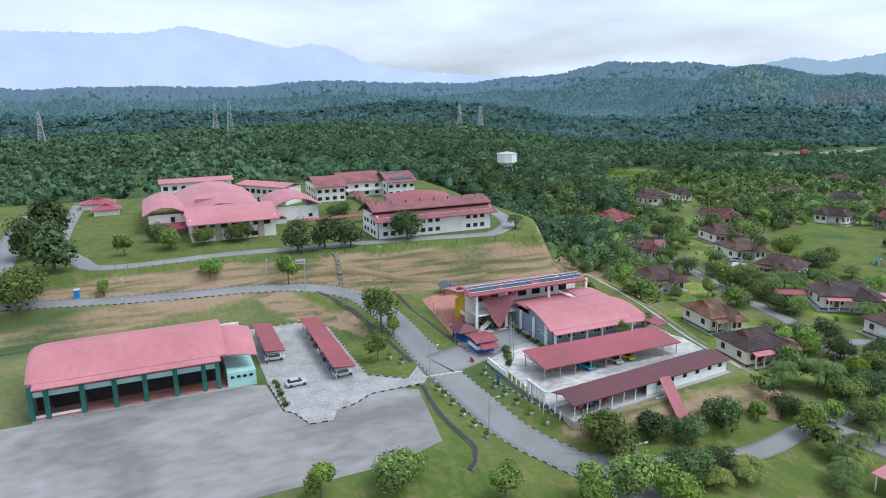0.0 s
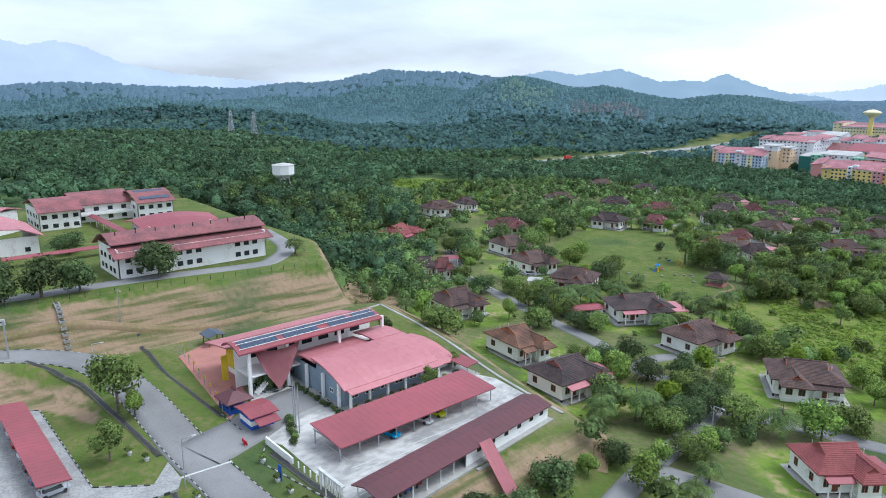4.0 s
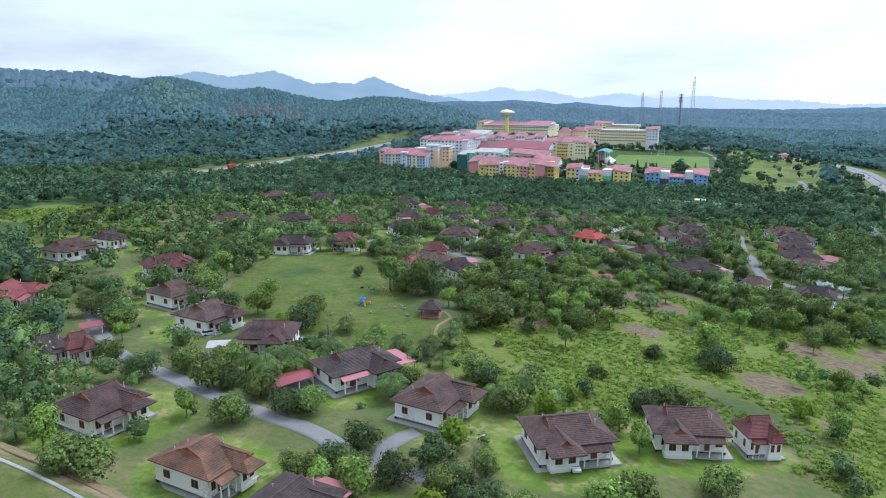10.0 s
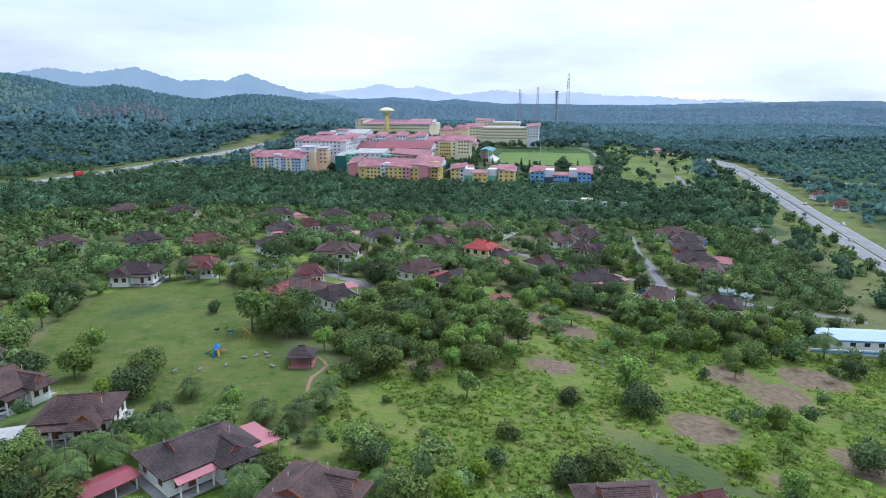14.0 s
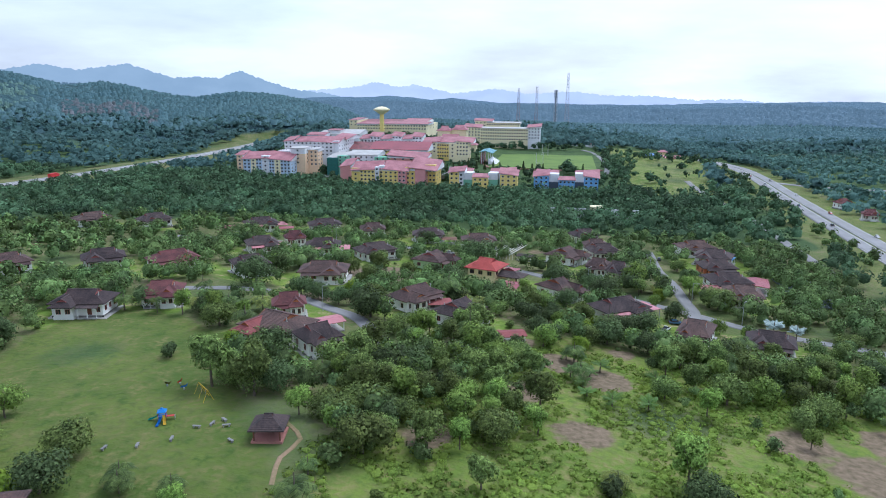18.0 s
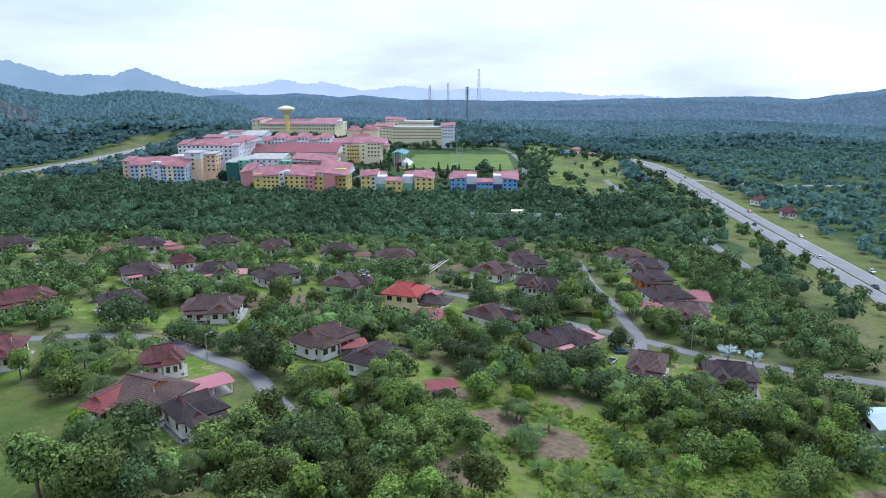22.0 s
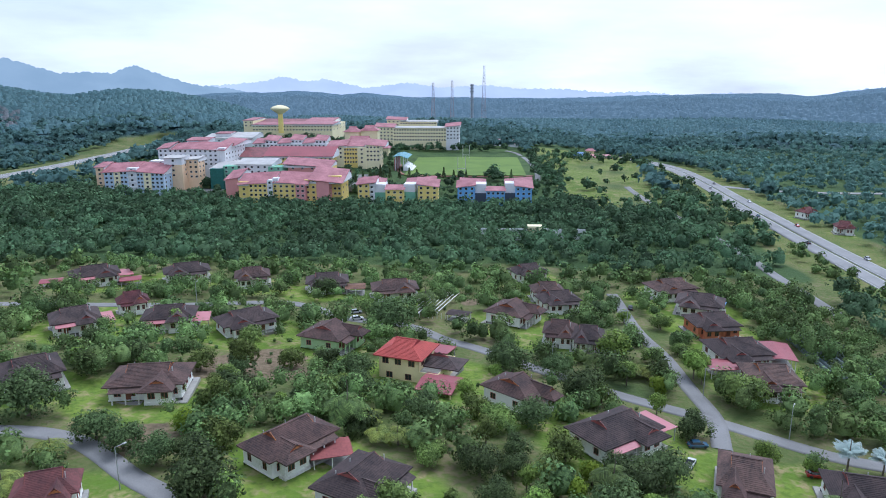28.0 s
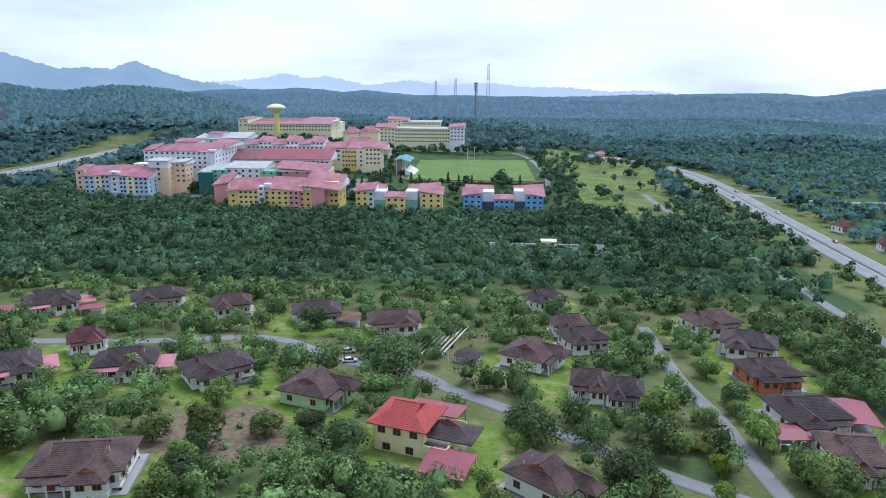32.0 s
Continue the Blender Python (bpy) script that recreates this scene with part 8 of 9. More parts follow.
def soft_ways(d, rng_, loose=0.16, rise=0.45):
    """Normals of a leafy mass: outward and a little up, with some disorder."""
    w = d + np.array([0, 0, rise]) + rng_.normal(scale=loose, size=d.shape)
    return w / np.linalg.norm(w, axis=-1, keepdims=True)


def crown_points(rng_, n, rx, rz, lumps, base=0.0):
    """Points and outward ways on a crown of uneven lumps; most of them on its upper side."""
    ang = rng_.uniform(0, 2 * np.pi, lumps)
    rad = rx * np.sqrt(rng_.uniform(0.05, 0.55, lumps))
    c = np.stack([rad * np.cos(ang), rad * np.sin(ang), rng_.uniform(-0.35, 0.45, lumps) * rz], -1)
    c[0] = (0, 0, 0.35 * rz)
    r = rng_.uniform(0.38, 0.62, lumps) * rx
    pick = rng_.integers(0, lumps, n)
    d = rng_.normal(size=(n, 3))
    d[:, 2] += 0.35
    d /= np.linalg.norm(d, axis=1, keepdims=True)
    p = c[pick] + d * (r[pick] * rng_.uniform(0.72, 1.22, n))[:, None] * (1, 1, min(1.0, rz / rx * 1.1))
    p[:, 2] += base
    outer = p / (np.array([rx, rx, rz]) + 1e-9)
    outer = 0.7 * d + 0.5 * outer
    way = d + rng_.normal(scale=0.38, size=(n, 3)) + np.array([0, 0, 0.35])
    return p, way / np.linalg.norm(way, axis=1, keepdims=True), outer


def crown_mesh(name, seed, rx, rz, lumps, n, size, mat):
    r = np.random.default_rng(seed)
    p, way, outer = crown_points(r, n, rx, rz, lumps)
    v, f = cards(p, way, size, r)
    # an inner body of larger leaf masses, so that no sky shows through the middle
    pi, wi, oi = crown_points(np.random.default_rng(seed), n // 4, rx * 0.88, rz * 0.88, lumps)
    v2, f2 = cards(pi, wi, size * 2.0, r)
    ways = np.concatenate([np.repeat(soft_ways(outer, r, 0.34), 4, 0), np.repeat(soft_ways(oi, r, 0.2), 4, 0)])
    return quick_mesh(name, np.concatenate([v, v2]), np.concatenate([f, f2 + len(v)]), [mat], smooth=True, normals=ways)


def trunk_mesh(name, high, thick, limbs, spread, seed):
    """A tapered, slightly bent trunk that forks into limbs."""
    r = np.random.default_rng(seed)
    bm = bmesh.new()

    def limb(a, b, ra, rb):
        axis = (b - a).normalized()
        side = axis.orthogonal().normalized()
        up = axis.cross(side)
        mid = (a + b) / 2 + side * 0.06 * (b - a).length * r.uniform(-1, 1)
        rings = []
        for c, rad in ((a, ra), (mid, (ra + rb) / 2), (b, rb)):
            rings.append([bm.verts.new(c + (side * math.cos(q) + up * math.sin(q)) * rad) for q in np.linspace(0, 2 * math.pi, 7)[:-1]])
        for s, t in zip(rings, rings[1:]):
            for k in range(6):
                bm.faces.new((s[k], s[(k + 1) % 6], t[(k + 1) % 6], t[k]))
        bm.faces.new(rings[-1])

    fork = Vector((0, 0, high * 0.62))
    limb(Vector((0, 0, -0.4)), fork, thick, thick * 0.7)
    for k in range(limbs):
        a = 2 * math.pi * k / limbs + r.uniform(-0.4, 0.4)
        limb(fork - Vector((0, 0, 0.1)), Vector((math.cos(a) * spread, math.sin(a) * spread, high * r.uniform(0.95, 1.2))), thick * 0.55, thick * 0.2)
    me = bpy.data.meshes.new(name)
    bm.to_mesh(me)
    bm.free()
    me.materials.append(BARK)
    return me


def palm_mesh(name, seed, fronds, length, droop, mat):
    """A palm head: each frond is an arched rib with two rows of leaflets."""
    r = np.random.default_rng(seed)
    vs, fs = [], []
    for k in range(fronds):
        a = 2 * np.pi * k / fronds * 2.4 + r.uniform(-0.2, 0.2)
        lift = r.uniform(0.15, 1.1)
        out = np.array([np.cos(a), np.sin(a), 0])
        side = np.array([-out[1], out[0], 0])
        ln = length * r.uniform(0.8, 1.1)
        rib = [out * ln * s * np.cos(lift * (1 - s * 0.5)) + np.array([0, 0, ln * (np.sin(lift) * s - droop * s * s)]) for s in np.linspace(0.08, 1, 16)]
        for j in range(15):
            p, q = rib[j], rib[j + 1]
            w = ln * 0.27 * np.sin(np.pi * (0.12 + 0.85 * j / 15)) + 0.1
            for s in (-1, 1):
                tip = (p + q) / 2 + side * s * w + out * w * 0.35 - np.array([0, 0, w * 0.45])
                i = len(vs)
                vs += [p, p + (q - p) * 0.85, tip + (q - p) * 0.35, tip]
                fs.append((i, i + 1, i + 2, i + 3))
    return quick_mesh(name, np.array(vs), np.array(fs), [mat], smooth=False)


PALM_LEAF = material("palm_leaf", (0.150, 0.210, 0.056), (0.050, 0.085, 0.028), 0.5, 6, 0.6, bump=0, vary=0.25, through_leaf=0.2, flicker=0.45)
PALM_GOLD = material("golden_palm_leaf", (0.270, 0.300, 0.065), (0.090, 0.135, 0.036), 0.5, 6, 0.6, bump=0, vary=0.2, through_leaf=0.2, flicker=0.45)
SILVER = material("silver_palm_leaf", (0.42, 0.50, 0.46), (0.26, 0.34, 0.31), 0.4, 4, 0.6, bump=0)
FLUSH = material("young_yellow_leaf", (0.23, 0.31, 0.03), (0.13, 0.21, 0.025), 0.3, 4, 0.7, bump=0, vary=0.2, through_leaf=0.25)


def tree_kind(tag, seed, rx, rz, lumps, n, size, mat, high, thick):
    return (crown_mesh("crown", seed, rx, rz, lumps, n, size, mat), trunk_mesh("trunk", high, thick, 4, rx * 0.5, seed), high, rz)


KIND = {
    "broad": [tree_kind("b", 1, 4.2, 2.9, 10, 2531, 0.20, LEAF[0], 3.6, 0.28), tree_kind("b", 2, 4.6, 3.2, 12, 2868, 0.20, LEAF[0], 4.0, 0.3), tree_kind("b", 3, 3.6, 2.8, 9, 2025, 0.19, LEAF[0], 3.2, 0.24)],
    "dark": [tree_kind("d", 4, 4.0, 3.2, 10, 2868, 0.17, LEAF[1], 3.2, 0.3), tree_kind("d", 5, 3.5, 3.0, 9, 2362, 0.17, LEAF[1], 2.8, 0.26), tree_kind("d", 6, 4.6, 3.4, 13, 3206, 0.18, LEAF[1], 3.6, 0.34)],
    "light": [tree_kind("l", 7, 3.8, 3.4, 9, 1687, 0.20, LEAF[2], 4.2, 0.22), tree_kind("l", 8, 3.0, 3.2, 7, 1350, 0.19, LEAF[2], 3.8, 0.18)],
    "flush": [tree_kind("f", 9, 2.6, 2.6, 7, 1215, 0.19, FLUSH, 2.6, 0.18)],
    "tall": [tree_kind("t", 10, 3.2, 4.6, 11, 2193, 0.20, LEAF[0], 6.5, 0.24), tree_kind("t", 12, 2.8, 4.2, 10, 1856, 0.19, LEAF[2], 6.0, 0.22)],
    "round": [tree_kind("r", 31, 3.3, 3.5, 12, 2400, 0.19, LEAF[1], 3.4, 0.28), tree_kind("r", 32, 3.0, 3.4, 11, 2200, 0.19, LEAF[1], 3.2, 0.26)],
    "bush": [tree_kind("s", 13, 1.7, 1.4, 6, 810, 0.14, LEAF[1], 1.2, 0.12), tree_kind("s", 14, 1.5, 1.2, 5, 702, 0.14, LEAF[0], 1.0, 0.12)],
}
PALM = [(palm_mesh("crown", 21, 20, 4.4, 0.85, PALM_LEAF), trunk_mesh("trunk", 10.0, 0.2, 1, 0.05, 21), 6.4),
        (palm_mesh("crown", 22, 24, 3.6, 0.85, PALM_LEAF), trunk_mesh("trunk", 6.0, 0.24, 1, 0.05, 22), 3.8),
        (palm_mesh("crown", 23, 18, 3.2, 0.8, PALM_GOLD), trunk_mesh("trunk", 4.0, 0.16, 1, 0.05, 23), 2.5)]
BANANA = material("banana_leaf", (0.15, 0.25, 0.06), (0.09, 0.16, 0.04), 0.3, 4, 0.5, bump=0, vary=0.2, through_leaf=0.25)
PALM.append(None)
PALM.append((palm_mesh("crown", 25, 11, 2.6, 0.3, BANANA), trunk_mesh("trunk", 2.6, 0.2, 1, 0.05, 25), 1.7))
SILVER_PALM = (palm_mesh("crown", 24, 46, 3.2, 0.35, SILVER), trunk_mesh("trunk", 7.0, 0.24, 1, 0.05, 24), 4.4)
NAMES = {"broad": ("tree", "broad green fruit tree with a rounded crown", "tree"), "dark": ("tree", "dense dark green tree with a low crown", "tree"),
         "light": ("tree", "light green tree with an airy crown", "tree"), "flush": ("tree", "small tree with fresh yellow-green leaves", "tree"),
         "round": ("tree", "round dense dark green shade tree", "tree"),
         "tall": ("tree", "tall slender green tree with a high crown", "tree"), "bush": ("shrub", "low rounded green garden shrub", "shrub")}
count = 0


def tree(x, y, kind="broad", scale=1.0, which=None, label=""):
    global count
    count += 1
    some = KIND[kind]
    crown, trunk, high, rz = some[(which if which is not None else count) % len(some)]
    name, text, cat = NAMES[kind]
    ob = new(name)
    scale *= 0.85 if y > 112 else 1.0  # the village trees are a little smaller
    ob.matrix_basis = pose(x, y, float(height(x, y)), 0, 0, (count * 77) % 360) @ Matrix.Scale(scale, 4)
    for n, me, z in (("trunk", trunk, 0), ("crown", crown, high * 0.5 + rz * 0.5)):
        p = new(n, me)
        p.parent = ob
        p.matrix_basis = pose(0, 0, z)
    return tagged(ob, label or text, cat, "shrubs" if kind == "bush" else "trees among the houses")


def palm(x, y, which=0, scale=1.0):
    global count
    count += 1
    crown, trunk, z = SILVER_PALM if which == 3 else PALM[which]
    ob = new("palm_tree")
    ob.matrix_basis = pose(x, y, float(height(x, y)), 0, 0, (count * 53) % 360) @ Matrix.Scale(scale, 4)
    for n, me, up in (("trunk", trunk, 0), ("crown", crown, z)):
        p = new(n, me)
        p.parent = ob
        p.matrix_basis = pose(0, 0, up)
    return tagged(ob, ("tall coconut palm with arching fronds", "oil palm with dense drooping fronds", "small palm with golden green fronds", "silver-leaved fan palm with pale crown", "banana plant with broad arching leaves")[which], "palm", "palms")


def clear_of(x, y):
    """How many metres free of houses, roads, the field and built pads (below 0: on one)."""
    x, y = np.asarray(x, float), np.asarray(y, float)
    d = np.full(x.shape, 99.0)
    for hx, hy, turn, L, W in HOUSES:
        c, s = math.cos(radians(turn)), math.sin(radians(turn))
        u, v = (x - hx) * c + (y - hy) * s, -(x - hx) * s + (y - hy) * c
        d = np.minimum(d, np.hypot(np.maximum(np.abs(u) - L / 2, 0), np.maximum(np.abs(v) - W / 2, 0)) - 0.5 * ((np.abs(u) < L / 2) & (np.abs(v) < W / 2)) - 1.6)
    for line, width in ROADS:
        d = np.minimum(d, near_line(x, y, line)[0] - width / 2 - 0.5)
    for poly in [FIELD, PLATEAU, PAD] + OPEN:
        d = np.minimum(d, outside(x, y, poly))
    return d


def dart(n, box_, gap, seed):
    """Places at least gap apart."""
    r = np.random.default_rng(seed)
    x0, x1, y0, y1 = box_
    cell, kept = {}, []
    pts = np.stack([r.uniform(x0, x1, n), r.uniform(y0, y1, n)], -1)
    for p in pts:
        i, j = int(p[0] // gap), int(p[1] // gap)
        if all((p[0] - q[0]) ** 2 + (p[1] - q[1]) ** 2 > gap * gap for a in (-1, 0, 1) for b in (-1, 0, 1) for q in cell.get((i + a, j + b), ())):
            cell.setdefault((i, j), []).append(p)
            kept.append(p)
    return np.array(kept)


OPEN = [[(-187, 112), (-178, 134), (-150, 132), (-112, 116), (-95, 112), (-90, 60), (-84, 40), (-120, 40), (-160, 60)],
        [(-170, 762), (-50, 762), (-50, 942), (-168, 942)], [(-34, 700), (-30, 790), (-36, 950), (-20, 1040), (60, 1010), (58, 900), (34, 770), (30, 660), (2, 655)], [(44, -100), (54, 560), (58, 760), (68, 900), (104, 900), (92, 400), (84, -100)]]

BANANAS = [(-75.8, 280), (-72.8, 274), (-71, 282), (-74, 290), (-68.4, 286.6), (-77, 292), (-72, 268), (-66.5, 265.6), (-58.5, 266.7), (-55.3, 284)]
# trees that stand out, one by one
tree(-208, -27, "round", 2.2)
tree(-250, -33, "round", 2.2)
tree(-228, -36, "round", 2.0)
tree(-191, -34, "broad", 1.6)
tree(-201, 38, "round", 1.5)
tree(-201, 46, "round", 1.45)
tree(-200.5, 54, "round", 1.3)
tree(-201, 73, "round", 1.45)
tree(-224, 13, "broad", 0.9)
tree(-224, 24, "broad", 0.9)
tree(-219, -10, "light", 1.1)
tree(-222, 3, "broad", 1.1)
tree(-236, 0, "dark", 1.1)
tree(-244, 62, "dark", 1.0)
tree(-186.6, 32, "light", 1.35)
tree(-196, 12, "light", 0.8)
tree(-195, -15, "light", 0.8)
tree(-147.5, 46.2, "tall", 1.25)
tree(-144, 48.0, "light", 0.8)
tree(-133.2, 40.6, "tall", 0.75)
tree(-89, 17.8, "light", 0.95)
tree(-87.6, 29.0, "broad", 0.85)
tree(-80.3, 43.5, "light", 1.0)
tree(-74.7, 54.5, "light", 1.0)
tree(-86.0, 66.2, "broad", 1.0)
tree(-86.9, 76.5, "round", 0.8)
tree(-84.3, 82.2, "dark", 0.8)
tree(-86.3, 91.8, "round", 1.0)
tree(-86.4, 101.2, "light", 0.7)
tree(-86.3, 108.6, "dark", 0.7)
tree(-74.6, 62.5, "broad", 0.95)
tree(-74.7, 73.2, "dark", 0.85)
tree(-75.6, 80.6, "dark", 0.62)
tree(-70.0, 67.5, "light", 0.7)
palm(-72.0, 76.5, 2, 0.95)
palm(-71.5, 83.1, 2, 1.2)
palm(-69.0, 105.0, 2, 0.9)
palm(-66.0, 98.0, 1, 0.9)
palm(-201, 112, 1, 1.0)
tree(-78.3, 106.1, "light", 0.9)
palm(-71.1, 102.8, 1, 0.8)
palm(-71.3, 108.1, 1, 0.9)
palm(-94.3, 129.5, 1, 1.3)
palm(-97.6, 120.1, 1, 1.0)
tree(-95.6, 140.3, "flush", 1.1)
tree(-88.1, 127.2, "broad", 0.95)
tree(-87.7, 133.6, "dark", 1.0)
tree(-114.7, 155.3, "dark", 1.0)
tree(-94.9, 147.6, "broad", 1.0)
tree(-104.0, 130.5, "light", 1.0)
tree(-115.1, 140.9, "light", 1.1)
tree(-110.6, 145.4, "broad", 0.9)
tree(-104.5, 147.7, "dark", 0.9)
tree(-120.1, 142.5, "broad", 0.9)
tree(-79.5, 121.2, "broad", 0.9)
tree(-79.3, 126.4, "light", 0.9)
palm(-73.3, 116.7, 1, 0.8)
tree(-81.7, 114.6, "light", 0.8)
palm(-64.1, 95.4, 1, 0.8)
tree(-71.6, 67.4, "light", 0.8)
tree(-126.5, 107.5, "bush", 1.4)
tree(-121, 96, "tall", 0.5)
tree(-153.3, 109, "round", 0.62, label="clipped round shrub on the corner lawn")
tree(-142.5, 73, "bush", 1.5, label="low clipped hedge on the round island")
tree(-140.5, 73.5, "bush", 1.2, label="low clipped hedge on the round island")
for k in range(9):
    tree(-138.5 + 1.9 * k, 76.6, "bush", 0.4)
for k in range(10):
    tree(-122.6, 80 + 2.7 * k, "bush", 0.45)
for k in range(8):
    tree(-127.5 + 1.2 * k, 68.8 - 0.5 * k, "bush", 0.5)
for k in range(6):
    tree(-131 + 2.2 * k, 18.4, "bush", 0.4)
for pot in POTS:
    p = new("shrub_crown", KIND["bush"][1][0])
    p.parent = pot
    p.matrix_basis = pose(0, 0, 1.0) @ Matrix.Scale(0.42, 4)
tree(-165.4, 130.6, "tall", 1.25)
tree(-148.4, 123.2, "broad", 1.3)
tree(-156.5, 127.9, "tall", 1.0)
palm(-174.0, 131.9, 1, 1.0)
tree(-153.0, 152.7, "light", 1.2)
tree(-143.6, 154.7, "broad", 1.3)
tree(-135.9, 162.6, "dark", 1.0)
tree(-116.9, 147.5, "dark", 1.1)
tree(-117.2, 141.7, "broad", 1.0)
tree(-109.4, 141.0, "light", 1.2)
tree(-99.9, 155.7, "dark", 1.2)
tree(-99.1, 161.8, "flush", 1.5)
tree(-94.2, 139.5, "flush", 1.3)
tree(-93.2, 147.8, "dark", 1.1)
tree(-87.1, 142.6, "dark", 1.1)
tree(-90.8, 156.4, "broad", 0.9)
palm(-94.5, 127.1, 0, 1.0)
palm(-98.7, 121.4, 0, 0.8)
tree(-87.8, 134.0, "dark", 1.0)
tree(-79.9, 142.0, "broad", 1.1)
palm(-73.2, 144.0, 1, 1.2)
tree(-67.8, 149.6, "light", 1.3)
tree(-66.5, 175.0, "light", 1.2)
tree(-64.6, 157.7, "broad", 1.2)
tree(-102.0, 191.3, "dark", 1.0)
palm(-93.9, 182.2, 1, 0.9)
tree(-162.3, 214.9, "broad", 1.35)
tree(-159.4, 205.0, "dark", 1.25)
tree(-163.5, 201.8, "flush", 1.3)
tree(-185.7, 226.5, "light", 1.1)
tree(-212.7, 241.1, "tall", 1.5)
tree(-206.5, 223.4, "broad", 1.4)
tree(-187.2, 207.1, "dark", 1.3)
tree(-178.7, 212.0, "light", 1.3)
palm(-140.6, 187.4, 0, 1.0)
palm(-145.4, 180.7, 0, 0.9)
palm(-150.3, 181.7, 0, 0.8)
palm(-128.1, 202.9, 1, 0.9)
palm(-120.7, 203.5, 1, 1.0)
palm(-147.9, 209.6, 1, 0.8)
tree(-135.8, 205.0, "light", 0.9)
palm(-119.0, 177.4, 1, 1.2)
tree(-157.5, 166.0, "broad", 1.3)
tree(-154.1, 168.7, "dark", 1.0)
tree(-145.5, 166.3, "broad", 1.2)
tree(-133.2, 193.9, "broad", 1.2)
palm(-96.4, 181.4, 1, 0.9)
tree(-93.5, 182.1, "broad", 1.3)
tree(-104.3, 193.4, "broad", 1.2)
tree(-152.6, 247.4, "tall", 1.6)
tree(-149.0, 250.5, "broad", 1.3)
tree(-141.5, 244.8, "tall", 1.6)
tree(-145.0, 247.0, "broad", 1.2)
tree(-171.4, 261.9, "bush", 1.6)
tree(-129.0, 238.9, "light", 1.2)
tree(-219.2, 260.9, "dark", 1.5)
tree(-227.0, 291.0, "broad", 1.0)
tree(-148.2, 270.6, "dark", 1.2)
tree(-109.0, 248.4, "tall", 1.3)
tree(-118.1, 248.4, "tall", 1.2)
tree(-116.9, 263.2, "dark", 1.3)
tree(-97.3, 263.2, "tall", 1.2)
tree(-91.7, 273.6, "tall", 1.2)
tree(-81.9, 255.7, "tall", 1.3)
tree(-91.7, 251.8, "tall", 1.1)
tree(-100.6, 251.5, "tall", 1.1)
palm(-75.0, 290.7, 1, 1.0)
palm(-73.4, 277.9, 1, 1.0)
tree(-59.8, 321.5, "dark", 1.2)
tree(-54.1, 274.9, "broad", 1.0)
tree(-55.0, 234.1, "tall", 1.4)
tree(-29.7, 303.6, "broad", 1.4)
tree(-34.3, 312.0, "dark", 1.3)
tree(1.7, 305.5, "dark", 1.5)
tree(5.5, 309.5, "broad", 1.4)
tree(-25.6, 269.1, "broad", 1.0)
tree(-112.5, 228.4, "broad", 1.3)
tree(-118.7, 242.0, "broad", 1.3)
palm(-13.6, 339.5, 3, 1.0)
palm(-7.2, 338.3, 3, 0.85)
tree(-184.7, 334.8, "dark", 1.7)
tree(-163.9, 325.0, "dark", 1.2)
tree(-156.8, 321.6, "dark", 1.2)
tree(-148.3, 317.2, "dark", 1.0)
tree(-134.5, 306.1, "dark", 1.6)
tree(-149.5, 364.8, "dark", 1.3)
tree(-143.9, 350.9, "dark", 1.0)
tree(-114.5, 335.7, "bush", 2.6)
tree(-108.3, 353.4, "dark", 1.1)
tree(-101.2, 343.5, "dark", 1.1)
palm(-109.6, 331.7, 2, 1.0)
palm(-105.4, 331.1, 2, 1.1)
palm(-102.1, 333.1, 2, 1.0)
tree(-87.9, 333.2, "tall", 0.9)
tree(-81.5, 330.7, "dark", 1.0)
tree(-88.9, 322.1, "dark", 1.1)
tree(-77.9, 345.0, "dark", 1.2)
tree(-66.6, 360.7, "dark", 1.3)
tree(-60.1, 362.5, "broad", 1.1)
palm(-50.0, 382.9, 2, 1.1)
palm(-45.2, 383.7, 2, 1.0)
palm(-65.4, 317.3, 0, 1.0)
tree(-32.1, 383.7, "light", 1.5)
tree(-41.7, 348.8, "dark", 1.3)
tree(-47.7, 359.0, "light", 1.1)
tree(-54.0, 326.4, "dark", 1.4)
tree(-80.4, 317.7, "tall", 0.8)
tree(-168.2, 347.2, "light", 0.8)
tree(-190.7, 364.2, "light", 1.2)
tree(-158.0, 348.7, "light", 0.7)
tree(-83.5, 385.6, "dark", 1.2)
tree(-118.4, 413.8, "dark", 2.0)
palm(-109.8, 438.2, 1, 1.6)
tree(-80.9, 380.3, "dark", 1.5)
tree(-64.5, 363.5, "dark", 1.5)
tree(-51.2, 394.5, "light", 1.6)
tree(-30.1, 386.3, "light", 1.5)
tree(-120.7, 369.2, "dark", 1.2)
tree(-146.5, 350.5, "dark", 1.4)
tree(-149.6, 366.7, "tall", 1.3)
tree(-155.4, 387.0, "broad", 1.3)
tree(-130.2, 376.0, "dark", 1.1)
tree(-139.6, 374.1, "broad", 1.2)
tree(-182.4, 400.4, "light", 1.1)
tree(-188.2, 387.6, "dark", 1.3)
palm(-49.9, 381.9, 2, 1.2)
palm(-44.5, 381.5, 2, 1.1)
tree(-24.5, 368.9, "broad", 1.4)
tree(-161.3, 367.3, "broad", 1.2)
tree(-179.9, 369.7, "dark", 1.2)
tree(-196.4, 379.1, "dark", 1.3)
tree(-69.2, 380.3, "dark", 1.0)
tree(-149.0, 454.5, "dark", 1.3)
tree(-170, 172, "broad", 1.0)
tree(-176, 164, "dark", 1.1)
tree(-190, 168, "broad", 1.1)
tree(-200, 182, "light", 1.0)
tree(-244, 214, "broad", 1.2)
tree(-236, 212, "dark", 1.3)
tree(-208, 189, "broad", 1.1)
